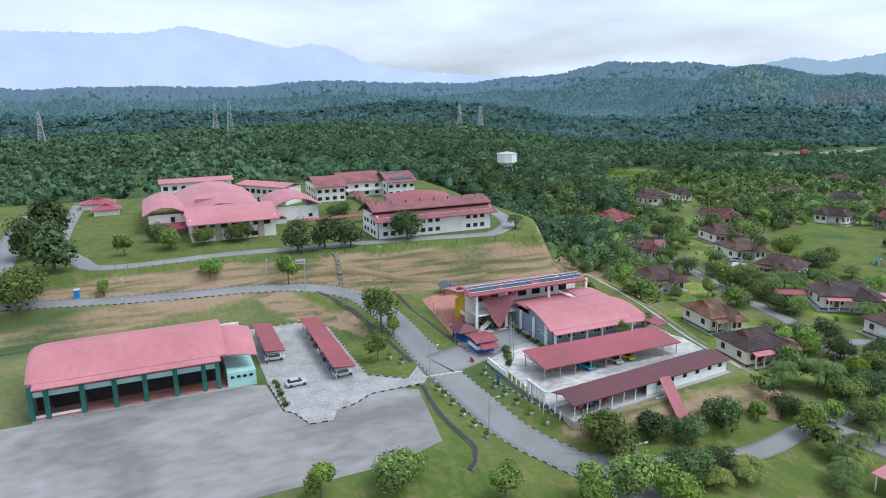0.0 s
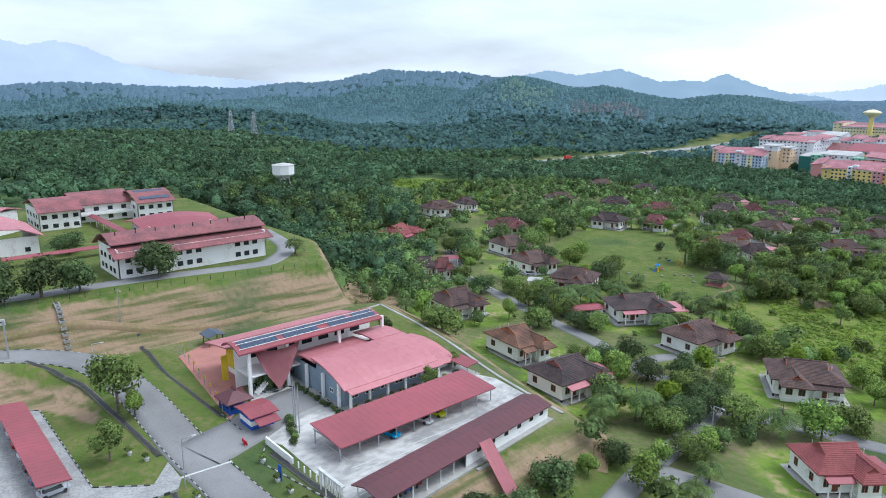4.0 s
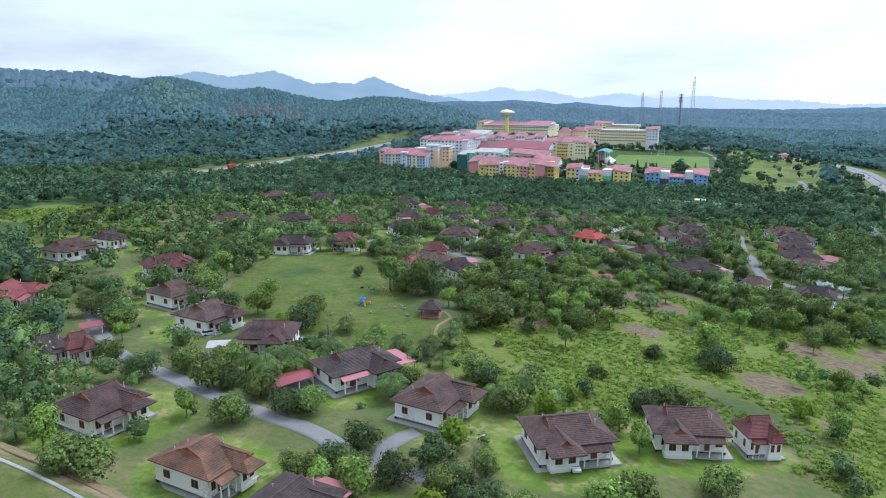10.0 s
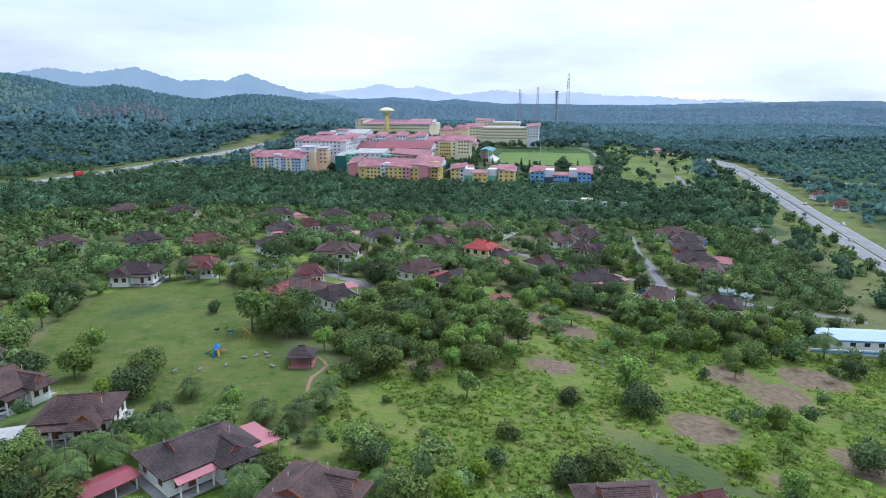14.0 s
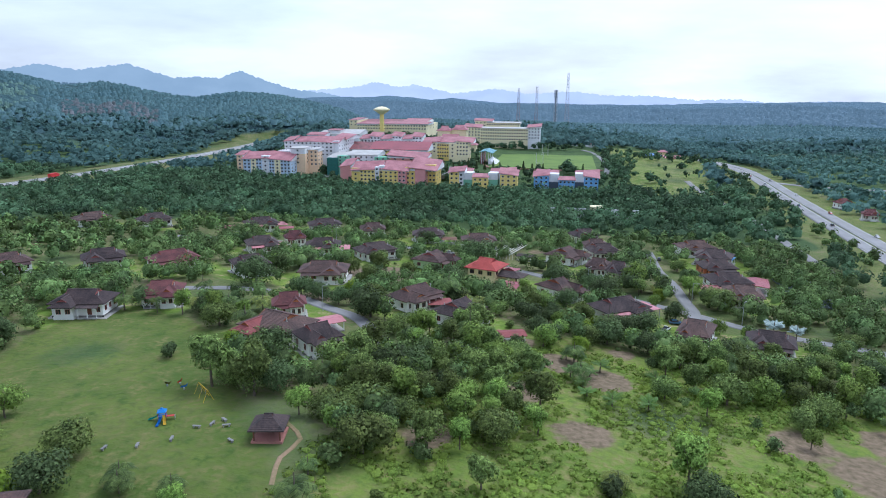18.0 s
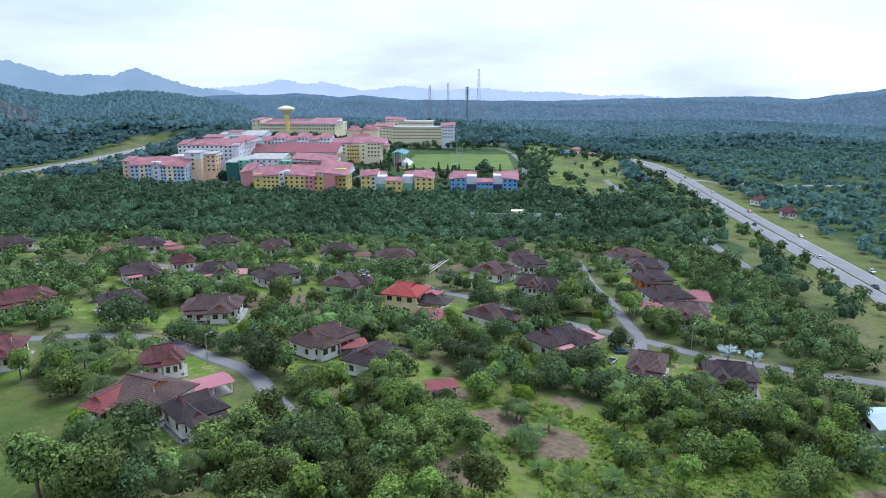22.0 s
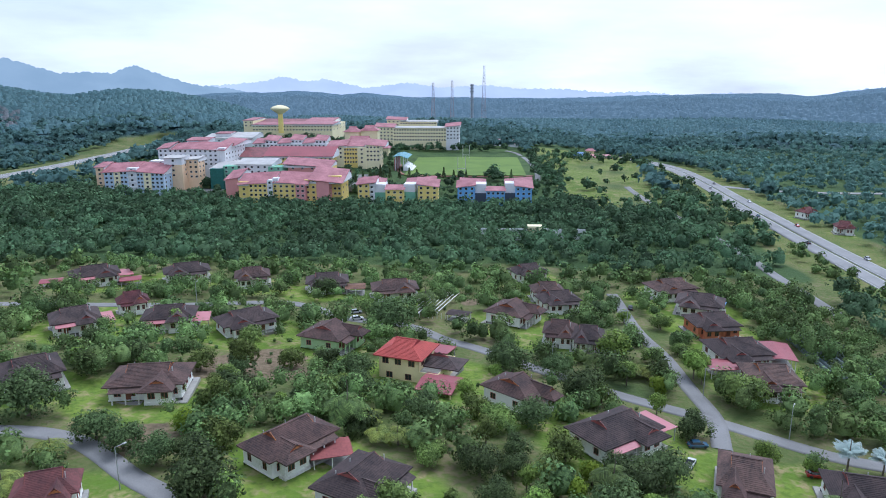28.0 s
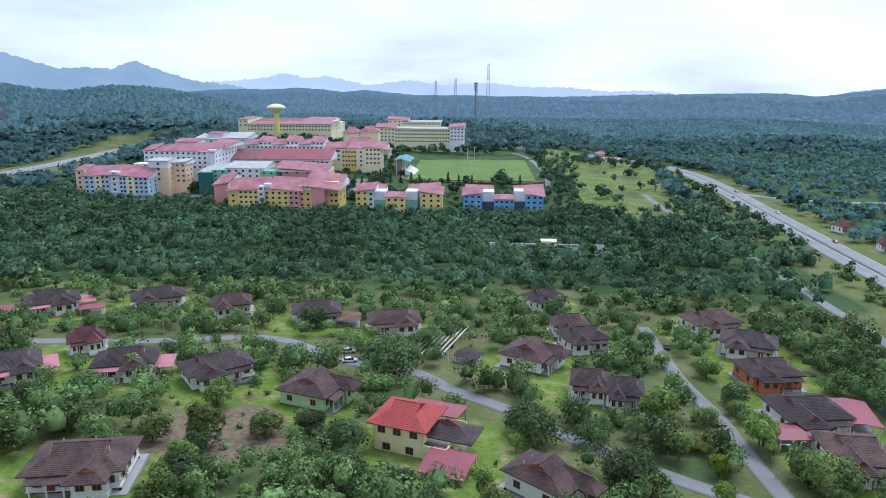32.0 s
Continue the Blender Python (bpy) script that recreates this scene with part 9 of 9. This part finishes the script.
tree(-219, 196, "dark", 1.1)
tree(-226, 196, "broad", 1.2)
tree(-42, 452, "dark", 0.9)
tree(-41.5, 432, "light", 0.8)
tree(-31, 425, "broad", 1.0)
tree(-41, 408, "dark", 0.8)
tree(-31.5, 402, "broad", 0.8)
tree(-40.5, 395, "broad", 0.9)
tree(-31, 380, "light", 1.0)

palm(-140.9, 188.2, 0, 0.9)
palm(-144.6, 179.5, 0, 0.85)
palm(-150.5, 180.1, 0, 0.8)
palm(-150.9, 174.3, 0, 0.9)
palm(-147.2, 172.0, 0, 0.85)
palm(-156.1, 176.0, 0, 0.7)
palm(-126.8, 200.3, 1, 1.0)
palm(-120.2, 201.3, 1, 0.9)
palm(-146.8, 207.6, 1, 0.8)
palm(-138.1, 208.8, 1, 0.7)
palm(-97.3, 183.7, 1, 1.0)
palm(-114.7, 196.8, 1, 0.7)
palm(-119.3, 219.4, 1, 0.6)
palm(-117.6, 224.8, 1, 0.6)
palm(-150.7, 189.6, 1, 0.8)
tree(-52.8, 227.6, "dark", 1.15)
tree(-67.7, 227.7, "bush", 1.6)
tree(-79.4, 207.7, "bush", 1.8)
tree(-60.9, 197.5, "broad", 1.1)
tree(-67.7, 193.6, "dark", 0.9)
tree(-64.6, 198.0, "dark", 0.8)
tree(-26.9, 259.8, "light", 0.9)
tree(-24.0, 231.8, "light", 0.9)
tree(-20.5, 227.2, "light", 0.9)
tree(4.8, 271.9, "dark", 0.9)
tree(-81.8, 245.2, "tall", 0.9)
tree(-89.9, 222.4, "tall", 0.9)
tree(-27.0, 215.8, "light", 0.9)
tree(-11.9, 216.0, "dark", 1.1)
# palms and trees between the field and the road behind it
for x, y, k, m in ((-207, 294, 1, 1.0), (-196, 293.5, 0, 0.7), (-192, 313, 0, 0.75), (-177, 301, 1, 1.0), (-167, 303, 2, 1.5), (-168, 317, 2, 1.2), (-157, 301, 1, 0.9), (-163, 284, 1, 1.25), (-160, 294, 1, 0.9), (-186, 299, 2, 1.2)):
    palm(x, y, k, m)
for x, y, k, m in ((-203, 299, "dark", 1.1), (-199, 306, "broad", 1.0), (-188, 294, "tall", 1.1), (-182, 296, "dark", 0.9), (-176, 291, "tall", 1.2), (-172, 286, "broad", 1.2), (-170, 296, "light", 1.0), (-183, 307, "bush", 1.4)):
    tree(x, y, k, m)
for x, y in BANANAS:
    palm(x, y, 4, 0.9 + 0.03 * (int(x * 10) % 10))

STOOD = np.array([(o.matrix_basis.translation.x, o.matrix_basis.translation.y) for o in scene.objects if o.parent is None and o.name.split(".")[0] in ("tree", "palm_tree")])


def not_near_stood(p, gap):
    return np.min(np.hypot(p[:, None, 0] - STOOD[None, :, 0], p[:, None, 1] - STOOD[None, :, 1]), axis=1) > gap


# tall airy young trees north of the waste ground
GROVE = [(-119, 222), (-131, 262), (-134, 278), (-109, 305), (-84, 296), (-80, 245), (-100, 228)]
EAST_GROVE = [(-60, 289), (-23, 326), (3, 314), (-6, 270), (-41, 275)]
for grove, gap, seed in ((GROVE, 5.2, 61), (EAST_GROVE, 6.5, 62)):
    gx, gy = [q[0] for q in grove], [q[1] for q in grove]
    for x, y in dart(900, (min(gx), max(gx), min(gy), max(gy)), gap, seed):
        spot = np.array([[x, y]])
        if outside(spot[:, 0], spot[:, 1], grove)[0] <= 0 and clear_of(spot[:, 0], spot[:, 1])[0] > 2 and not_near_stood(spot, 3.2)[0] and ground_cover(spot[:, 0], spot[:, 1])[0, 3] < 0.5:
            tree(x, y, ("tall", "tall", "light", "tall", "broad")[int(rng.integers(0, 5))], rng.uniform(0.85, 1.35), label="slender young tree in a dense grove")

# single trees of the village and campus
spots = dart(11000, (-250, 30, 112, 470), 5.6, 5)
free = clear_of(spots[:, 0], spots[:, 1])
inside = outside(spots[:, 0], spots[:, 1], VILLAGE) <= 0
scrub = outside(spots[:, 0], spots[:, 1], SCRUB) <= 0
keep = inside & (free > 2.2) & (~scrub | (rng.uniform(size=len(spots)) < 0.05))
keep &= not_near_stood(spots, 4.6) & (ground_cover(spots[:, 0], spots[:, 1])[:, 3] < 0.35)
keep &= (spots[:, 1] > 190) | (spots[:, 0] < -150) | (rng.uniform(size=len(spots)) < 0.45)
spots, free = spots[keep], free[keep]
rank = np.argsort(np.hypot(spots[:, 0] + 85, (spots[:, 1] - 250) * 0.75) + rng.uniform(0, 70, len(spots)))
single, rest = spots[rank[:95]], spots[rank[95:]]
for (x, y) in single:
    k = rng.uniform()
    if k < 0.2:
        palm(x, y, int(rng.integers(0, 3)), rng.uniform(0.8, 1.15))
    else:
        kind = ("broad", "dark", "light", "tall", "bush", "flush")[int(np.searchsorted((0.30, 0.54, 0.74, 0.84, 0.92, 1.0), rng.uniform()))]
        tree(x, y, kind, rng.uniform(0.8, 1.3))


def woods(name, places, radius, tall, per, size, mat, label, seed, category="trees", flat=1.0):
    """Many trees in one mesh: each a crown of leaf clumps on lumps, at its place on the ground."""
    r = np.random.default_rng(seed)
    n = len(places)
    z = height(places[:, 0], places[:, 1])
    shapes = []
    for k in range(10):
        p, way, outer = crown_points(np.random.default_rng(seed * 31 + k), per, 1.0, (0.6, 0.8, 1.0, 1.25)[k % 4], 4 + k % 5)
        shapes.append((p * (1, 1, flat), way, outer))
    pick = r.integers(0, 10, n)
    P = np.stack([shapes[k][0] for k in pick])
    N = np.stack([shapes[k][1] for k in pick])
    M = np.stack([shapes[k][2] for k in pick])
    a = r.uniform(0, 2 * np.pi, n)
    c, s = np.cos(a)[:, None], np.sin(a)[:, None]
    P = np.stack([P[..., 0] * c - P[..., 1] * s, P[..., 0] * s + P[..., 1] * c, P[..., 2]], -1)
    N = np.stack([N[..., 0] * c - N[..., 1] * s, N[..., 0] * s + N[..., 1] * c, N[..., 2]], -1)
    M = np.stack([M[..., 0] * c - M[..., 1] * s, M[..., 0] * s + M[..., 1] * c, M[..., 2]], -1)
    rad = (radius * r.uniform(0.55, 1.2, n) * r.uniform(0.8, 1.25, n))[:, None, None]
    up = (tall * r.uniform(0.6, 1.35, n))[:, None]
    foot = np.stack([places[:, 0], places[:, 1], z + up[:, 0]], -1)[:, None, :]
    P = P * rad + foot
    v, f = cards(P.reshape(-1, 3), N.reshape(-1, 3), np.repeat(size * rad[:, 0, 0] / radius, per), r)
    # under the leaves of each tree a rough inner mass, open below
    ang, lift = np.linspace(0, 2 * np.pi, 7)[:-1], np.array([-0.5, 0.1, 0.45])
    wide = np.array([0.50, 0.56, 0.26])
    D = np.stack([np.cos(ang)[None, :] * wide[:, None], np.sin(ang)[None, :] * wide[:, None], np.repeat(lift[:, None], 6, 1)], -1).reshape(-1, 3)
    D = D * (1, 1, flat)
    W = soft_ways(np.repeat(D[None] / (1, 1, flat), n, 0), r, 0.15, 0.45 if flat > 0.7 else 1.3)
    D = (D[None] * r.uniform(0.72, 1.05, (n, 18, 1))) * rad + foot
    q = np.array([(a * 6 + b, a * 6 + (b + 1) % 6, a * 6 + 6 + (b + 1) % 6, a * 6 + 6 + b) for a in range(2) for b in range(6)] + [(12, 13, 14, 15), (12, 15, 16, 17)])
    g = (q[None] + (np.arange(n) * 18)[:, None, None]).reshape(-1, 4) + len(v)
    me = quick_mesh(name, np.concatenate([v, D.reshape(-1, 3)]), np.concatenate([f, g]), [mat], smooth=True, normals=np.concatenate([np.repeat(soft_ways(M, r, 0.34 if flat > 0.7 else 0.2, 0.45 if flat > 0.7 else 1.3).reshape(-1, 3), 4, 0), W.reshape(-1, 3)]))
    px, py = places[:, 0], places[:, 1]
    patch = 0.5 + 0.5 * np.sin(px / 37 + 1.7 * np.sin(py / 61)) * np.sin(py / 43 + px / 97 + 1.1 * np.sin(px / 29))
    tone = np.clip(0.66 * r.beta(2.0, 2.0, n) + 0.34 * patch, 0, 1)
    shade = np.concatenate([np.repeat(np.clip(tone[:, None] + r.normal(scale=0.2, size=(n, per)), 0, 1).ravel(), 4), np.repeat(tone, 18)])
    me.attributes.new("tone", "FLOAT", "POINT").data.foreach_set("value", np.ascontiguousarray(shade, np.float32))
    return tagged(new(name, me), label, category, kind="stuff")


rest = rest[clear_of(rest[:, 0], rest[:, 1] + 5) > 1.0]  # the fronts of the houses stay open
woods("village_trees", rest, 3.8, 3.4, 400, 0.31, LEAF_ISLAND, "mixed green garden trees between the houses", 3)
# a second, closer layer of crowns, with open yards left between them
fill = dart(9000, (-250, 32, 186, 475), 5.9, 77)
fx, fy = fill[:, 0], fill[:, 1]
ok = (outside(fx, fy, VILLAGE) <= 0) & (clear_of(fx, fy) > 3.0) & (clear_of(fx, fy + 6) > 2.0) & (outside(fx, fy, SCRUB) > 3) & not_near_stood(fill, 3.6) & (ground_cover(fx, fy)[:, 3] < 0.35)
ok &= (np.sin(fx / 9 + 1.4 * np.sin(fy / 13)) * np.sin(fy / 11 + fx / 21) > -0.30)
woods("village_trees", fill[ok], 3.9, 4.2, 320, 0.35, LEAF_ISLAND, "mixed green shade trees between the houses", 78)
# dense wood between the dry bank and the first houses
WEST_GROVE = [(-345, 135), (-226, 141), (-210, 144), (-192, 140), (-181, 138), (-184, 148), (-196, 158), (-214, 166), (-217, 183), (-245, 178), (-266, 170), (-272, 205), (-257, 208), (-288, 226), (-335, 236)]
deep = dart(9000, (-345, -178, 132, 238), 4.6, 79)
ok = (outside(deep[:, 0], deep[:, 1], WEST_GROVE) <= 0) & (clear_of(deep[:, 0], deep[:, 1]) > 2.0)
woods("wood", deep[ok][::2], 5.0, 4.6, 300, 0.42, WOODS, "dense dark green wood beside the dry bank", 80, "wood")
woods("wood", deep[ok][1::2], 4.4, 4.4, 300, 0.40, LEAF_ISLAND, "mixed green wood beside the dry bank", 81, "wood")
# outskirts of the village to the west and north
more = dart(12000, (-345, 45, 100, 510), 6.0, 9)
ok = (outside(more[:, 0], more[:, 1], VILLAGE) <= 0) & (clear_of(more[:, 0], more[:, 1]) > 3.0) & ((more[:, 0] < -250) | (more[:, 1] > 470) | (more[:, 1] < 112))
woods("outskirt_trees", more[ok & (more[:, 0] < 40)], 3.6, 4.0, 120, 0.62, LEAF_ISLAND, "mixed green trees at the village edge", 4)
# low growth on the waste ground and under the trees
low = dart(20000, (-130, 30, 150, 300), 1.75, 12)
ok = (outside(low[:, 0], low[:, 1], SCRUB) < 8) & (clear_of(low[:, 0], low[:, 1]) > 1) & (ground_cover(low[:, 0], low[:, 1])[:, 3] < 0.4) & (np.sin(low[:, 0] / 6 + 1.5 * np.sin(low[:, 1] / 11)) * np.sin(low[:, 1] / 7 + low[:, 0] / 15) > -0.62)
woods("undergrowth", low[ok], 1.7, 0.25, 54, 0.23, BUSH, "bright green creeping undergrowth on waste ground", 6, "undergrowth", 0.42)
young = dart(5000, (-122, 28, 160, 300), 5.4, 16)
in_grove = np.minimum(outside(young[:, 0], young[:, 1], GROVE), outside(young[:, 0], young[:, 1], EAST_GROVE)) <= 0
ok = (outside(young[:, 0], young[:, 1], SCRUB) < 6) & (clear_of(young[:, 0], young[:, 1]) > 2) & (rng.uniform(size=len(young)) < np.where(in_grove, 0.9, 0.07))
woods("young_trees", young[ok], 2.5, 2.7, 280, 0.28, LEAF_ISLAND, "soft green young trees on the waste ground", 17)
low = dart(9000, (-240, 30, 112, 480), 4.4, 14)
ok = (outside(low[:, 0], low[:, 1], SCRUB) > 5) & (clear_of(low[:, 0], low[:, 1]) > 2.6)
low = low[ok]
woods("garden_shrubs", low[np.random.default_rng(2).uniform(size=len(low)) < 0.3], 1.2, 0.6, 60, 0.2, LEAF_ISLAND, "low green shrubs in the gardens", 7, "shrubs")

low = dart(6000, (-375, -258, 265, 375), 3.0, 15)
low = low[(outside(low[:, 0], low[:, 1], CLEARING) < 4) & (clear_of(low[:, 0], low[:, 1]) > 3)]
woods("undergrowth", low, 2.0, 0.6, 40, 0.42, BUSH, "bright green creepers over a clearing in the woods", 8, "undergrowth", 0.6)

# woods round the village
deep = dart(30000, (-620, 45, 80, 700), 8.4, 21)
ok = (outside(deep[:, 0], deep[:, 1], VILLAGE) > 0) & (clear_of(deep[:, 0], deep[:, 1]) > 3) & (outside(deep[:, 0], deep[:, 1], SCHOOL) > 6) & (outside(deep[:, 0], deep[:, 1], CAMPUS_OPEN) > 4) & (near_line(deep[:, 0], deep[:, 1], WEST_WAY)[0] > 34) & (outside(deep[:, 0], deep[:, 1], CLEARING) > 3)
woods("forest", deep[ok], 6.2, 5.0, 150, 0.76, WOODS, "dense mixed green forest", 22, "forest", 0.85)
west = dart(26000, (-900, -345, -420, 420), 9.5, 23)
ok = (outside(west[:, 0], west[:, 1], VILLAGE) > 0) & (outside(west[:, 0], west[:, 1], CAMPUS_OPEN) > 5) & ((west[:, 0] < -620) | (west[:, 1] < 80))
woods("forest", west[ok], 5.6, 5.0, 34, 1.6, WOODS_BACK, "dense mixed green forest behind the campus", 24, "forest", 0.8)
east = dart(22000, (98, 700, -100, 1100), 9.0, 25)
ok = clear_of(east[:, 0], east[:, 1]) > 5
woods("plantation", east[ok], 5.2, 5.0, 28, 1.6, PALMS_HAZED, "oil palm plantation beside the motorway", 26, "plantation", 0.75)


def ring_places(r0, r1, gap, n, seed, a0=-48, a1=118):
    r = np.random.default_rng(seed)
    rad = np.sqrt(r.uniform(r0 * r0, r1 * r1, n))
    az = np.radians(r.uniform(a0, a1, n))
    return np.stack([-40 - rad * np.sin(az), 60 + rad * np.cos(az)], -1)


far = ring_places(560, 1250, 10, 13000, 31)
ok = ((far[:, 0] < -620) | (far[:, 1] > 700) | (far[:, 0] > 700)) & ((far[:, 0] < -900) | (far[:, 1] > 420)) & ~((far[:, 0] > 116) & (far[:, 0] < 700) & (far[:, 1] < 1100)) & (clear_of(far[:, 0], far[:, 1]) > 5) & (outside(far[:, 0], far[:, 1], SCHOOL) > 8) & (near_line(far[:, 0], far[:, 1], WEST_WAY)[0] > 34)
woods("far_forest", far[ok], 7.2, 5.5, 14, 2.5, HAZED_WOODS[0], "distant green forest and palm plantation", 32, "forest", 0.6)


def canopy_tops(name, places, radius, mat, label, seed, soft=0.3):
    """Tree tops of far woods in one mesh: a small blunt dome for each tree."""
    r = np.random.default_rng(seed)
    n = len(places)
    z = height(places[:, 0], places[:, 1])
    a = r.uniform(0, 2 * np.pi, (n, 1)) + np.arange(4) * np.pi / 2
    rad = (radius * r.uniform(0.65, 1.3, n))[:, None]
    tall = (radius * r.uniform(0.7, 1.5, n))[:, None]
    low = np.stack([places[:, :1] + rad * np.cos(a), places[:, 1:] + rad * np.sin(a), np.repeat((z + 1.5)[:, None], 4, 1)], -1)
    top = np.stack([places[:, :1] + 0.55 * rad * np.cos(a + 0.4), places[:, 1:] + 0.55 * rad * np.sin(a + 0.4), z[:, None] + 3.0 + tall * r.uniform(0.8, 1.1, (n, 4))], -1)
    verts = np.concatenate([low, top], 1)
    q = np.array([(k, (k + 1) % 4, 4 + (k + 1) % 4, 4 + k) for k in range(4)] + [(4, 5, 6, 7)])
    way = np.concatenate([np.stack([np.cos(a), np.sin(a), np.full(a.shape, 0.7)], -1), np.stack([0.5 * np.cos(a + 0.4), 0.5 * np.sin(a + 0.4), np.full(a.shape, 1.0)], -1)], 1)
    way = (way + r.normal(scale=0.2, size=way.shape)) * (1 - soft) + np.array([0, 0, soft])
    way /= np.linalg.norm(way, axis=-1, keepdims=True)
    me = quick_mesh(name, verts.reshape(-1, 3), (q[None] + (np.arange(n) * 8)[:, None, None]).reshape(-1, 4), [mat], smooth=True, normals=way.reshape(-1, 3))
    me.attributes.new("tone", "FLOAT", "POINT").data.foreach_set("value", np.ascontiguousarray(np.repeat(np.clip(r.beta(2, 2, n), 0, 1), 8), np.float32))
    return tagged(new(name, me), label, "forest", kind="stuff")


hills = ring_places(1180, 1800, 10, 38000, 51)
hills = hills[(near_line(hills[:, 0], hills[:, 1], WEST_WAY)[0] > 34) & (clear_of(hills[:, 0], hills[:, 1]) > 5)]
hill_r, hill_b = np.hypot(hills[:, 0] + 40, hills[:, 1] - 60), np.degrees(np.arctan2(-(hills[:, 0] + 40), hills[:, 1] - 60))
wave = 0.5 * np.sin(hill_r / 60 + hill_b * 1.3) + 0.5 * np.sin(hill_b * 2.1)
young = (np.abs(hill_b - 42.5 + 0.5 * wave) < 2.2) & (np.abs(hill_r - 1330 + 40 * wave) < 70)
bare = (np.abs(hill_b - 36.5 + 0.8 * wave) < 3.0) & (np.abs(hill_r - 1290 + 30 * wave) < 45)
brown = (np.abs(hill_b - 73.5 + 0.6 * wave) < 3.2) & (np.abs(hill_r - 1250) < 70)
canopy_tops("hill_forest", hills[~(young | bare | brown)], 4.6, HAZED_WOODS[1], "dark green palm plantation over the hills", 52)
canopy_tops("young_plantation", hills[young], 3.6, HILL_LIGHT, "light green young palms on a hillside", 53)
canopy_tops("dry_trees", hills[bare | brown], 4.0, HILL_DEAD, "dry grey-brown trees on the hills", 54)
canopy_tops("horizon_forest", ring_places(1780, 2900, 14, 26000, 55), 9.0, HAZED_WOODS[2], "hazy blue-green forest towards the horizon", 56, 0.85)
# trees about the school
sch = dart(5000, (-420, 60, 672, 1000), 6.5, 41)
ok = (outside(sch[:, 0], sch[:, 1], SCHOOL) <= 6) & (clear_of(sch[:, 0], sch[:, 1]) > 3)
for x0, x1, y0, y1 in SCHOOL_PLOTS:
    ok &= (sch[:, 0] < x0 - 3) | (sch[:, 0] > x1 + 3) | (sch[:, 1] < y0 - 4) | (sch[:, 1] > y1 + 3)
sch = sch[ok]
sch = sch[np.random.default_rng(5).uniform(size=len(sch)) < 0.8]
row = [(-170 + 8.6 * k + 2 * math.sin(3 * k), 948 + 2 * math.sin(5 * k)) for k in range(13)] + [(-88, 758), (-82, 761), (-77, 757), (-84, 752), (-214, 716), (-210, 722), (-206, 716), (-212, 708)]
for x, y, h in ((-187, 742, 11), (-183, 752, 12), (-179, 748, 10), (-176, 760, 12), (-172, 752, 9), (-168, 758, 8), (-160, 757, 8), (-152, 757, 9), (-146, 758, 7), (-124, 757, 9), (-116, 757, 7), (-106, 757, 7), (-70, 757, 8), (-192, 738, 10), (-181, 764, 9)):
    fir = new("conifer")
    fir.matrix_basis = pose(x, y, float(height(x, y)))
    fc = np.random.default_rng(int(h * 10 + abs(x)))
    up = np.sort(fc.uniform(0.06, 1.0, 260)) ** 0.8
    ang = fc.uniform(0, 2 * np.pi, 260)
    wide = 0.24 * h * (1.02 - up)
    spots_ = np.stack([wide * np.cos(ang), wide * np.sin(ang), up * h], -1)
    face = np.stack([np.cos(ang), np.sin(ang), np.full(260, 0.7)], -1)
    face /= np.linalg.norm(face, axis=1, keepdims=True)
    cv, cf = cards(spots_, face, 0.6, fc)
    p = new("crown", quick_mesh("crown", cv, cf, [LEAF[1]], smooth=True, normals=np.repeat(face, 4, 0)))
    p.parent = fir
    tr = new("trunk", trunk_mesh("trunk", h * 0.8, 0.2, 1, 0.05, 5))
    tr.parent = fir
    tagged(fir, "slim dark green conifer by the school yard", "tree", "school conifers")
woods("school_trees", sch, 3.6, 3.6, 70, 1.0, WOODS, "dark green trees between the school buildings", 42)
front_row = dart(2500, (-440, -25, 596, 676), 5.4, 71)
ok = clear_of(front_row[:, 0], front_row[:, 1]) > 2
for x0, x1, y0, y1 in SCHOOL_PLOTS:
    ok &= (front_row[:, 0] < x0 - 2) | (front_row[:, 0] > x1 + 2) | (front_row[:, 1] < y0 - 5) | (front_row[:, 1] > y1 + 3)
woods("forest", front_row[ok], 4.6, 5.2, 70, 0.9, WOODS, "dense forest edge below the hostels", 72, "forest", 0.9)
woods("school_trees", np.array(row), 4.6, 5.0, 90, 1.0, WOODS, "row of dark green trees behind the sports field", 73)
line = np.array([(52 + 4 * math.sin(k * 1.7) + 0.022 * 7 * k, 150 + 7.0 * k) for k in range(58)])
woods("verge_trees", line, 3.2, 3.0, 110, 0.6, LEAF_ISLAND, "dark green trees along the motorway fence", 45)
verge = dart(2500, (-48, 78, 560, 960), 9.0, 43)
ok = (clear_of(verge[:, 0], verge[:, 1]) > -30) & (near_line(verge[:, 0], verge[:, 1], [(88, 560, 0), (96, 850, 0)])[0] > 22) & (verge[:, 0] < 70)
ok &= (outside(verge[:, 0], verge[:, 1], [(-30, 700), (20, 690), (60, 740), (50, 900), (-10, 930)]) > 0) | (np.random.default_rng(6).uniform(size=len(verge)) < 0.18)
woods("verge_trees", verge[ok], 4.4, 4.4, 60, 1.1, WOODS, "scattered green trees on the slope by the motorway", 44)
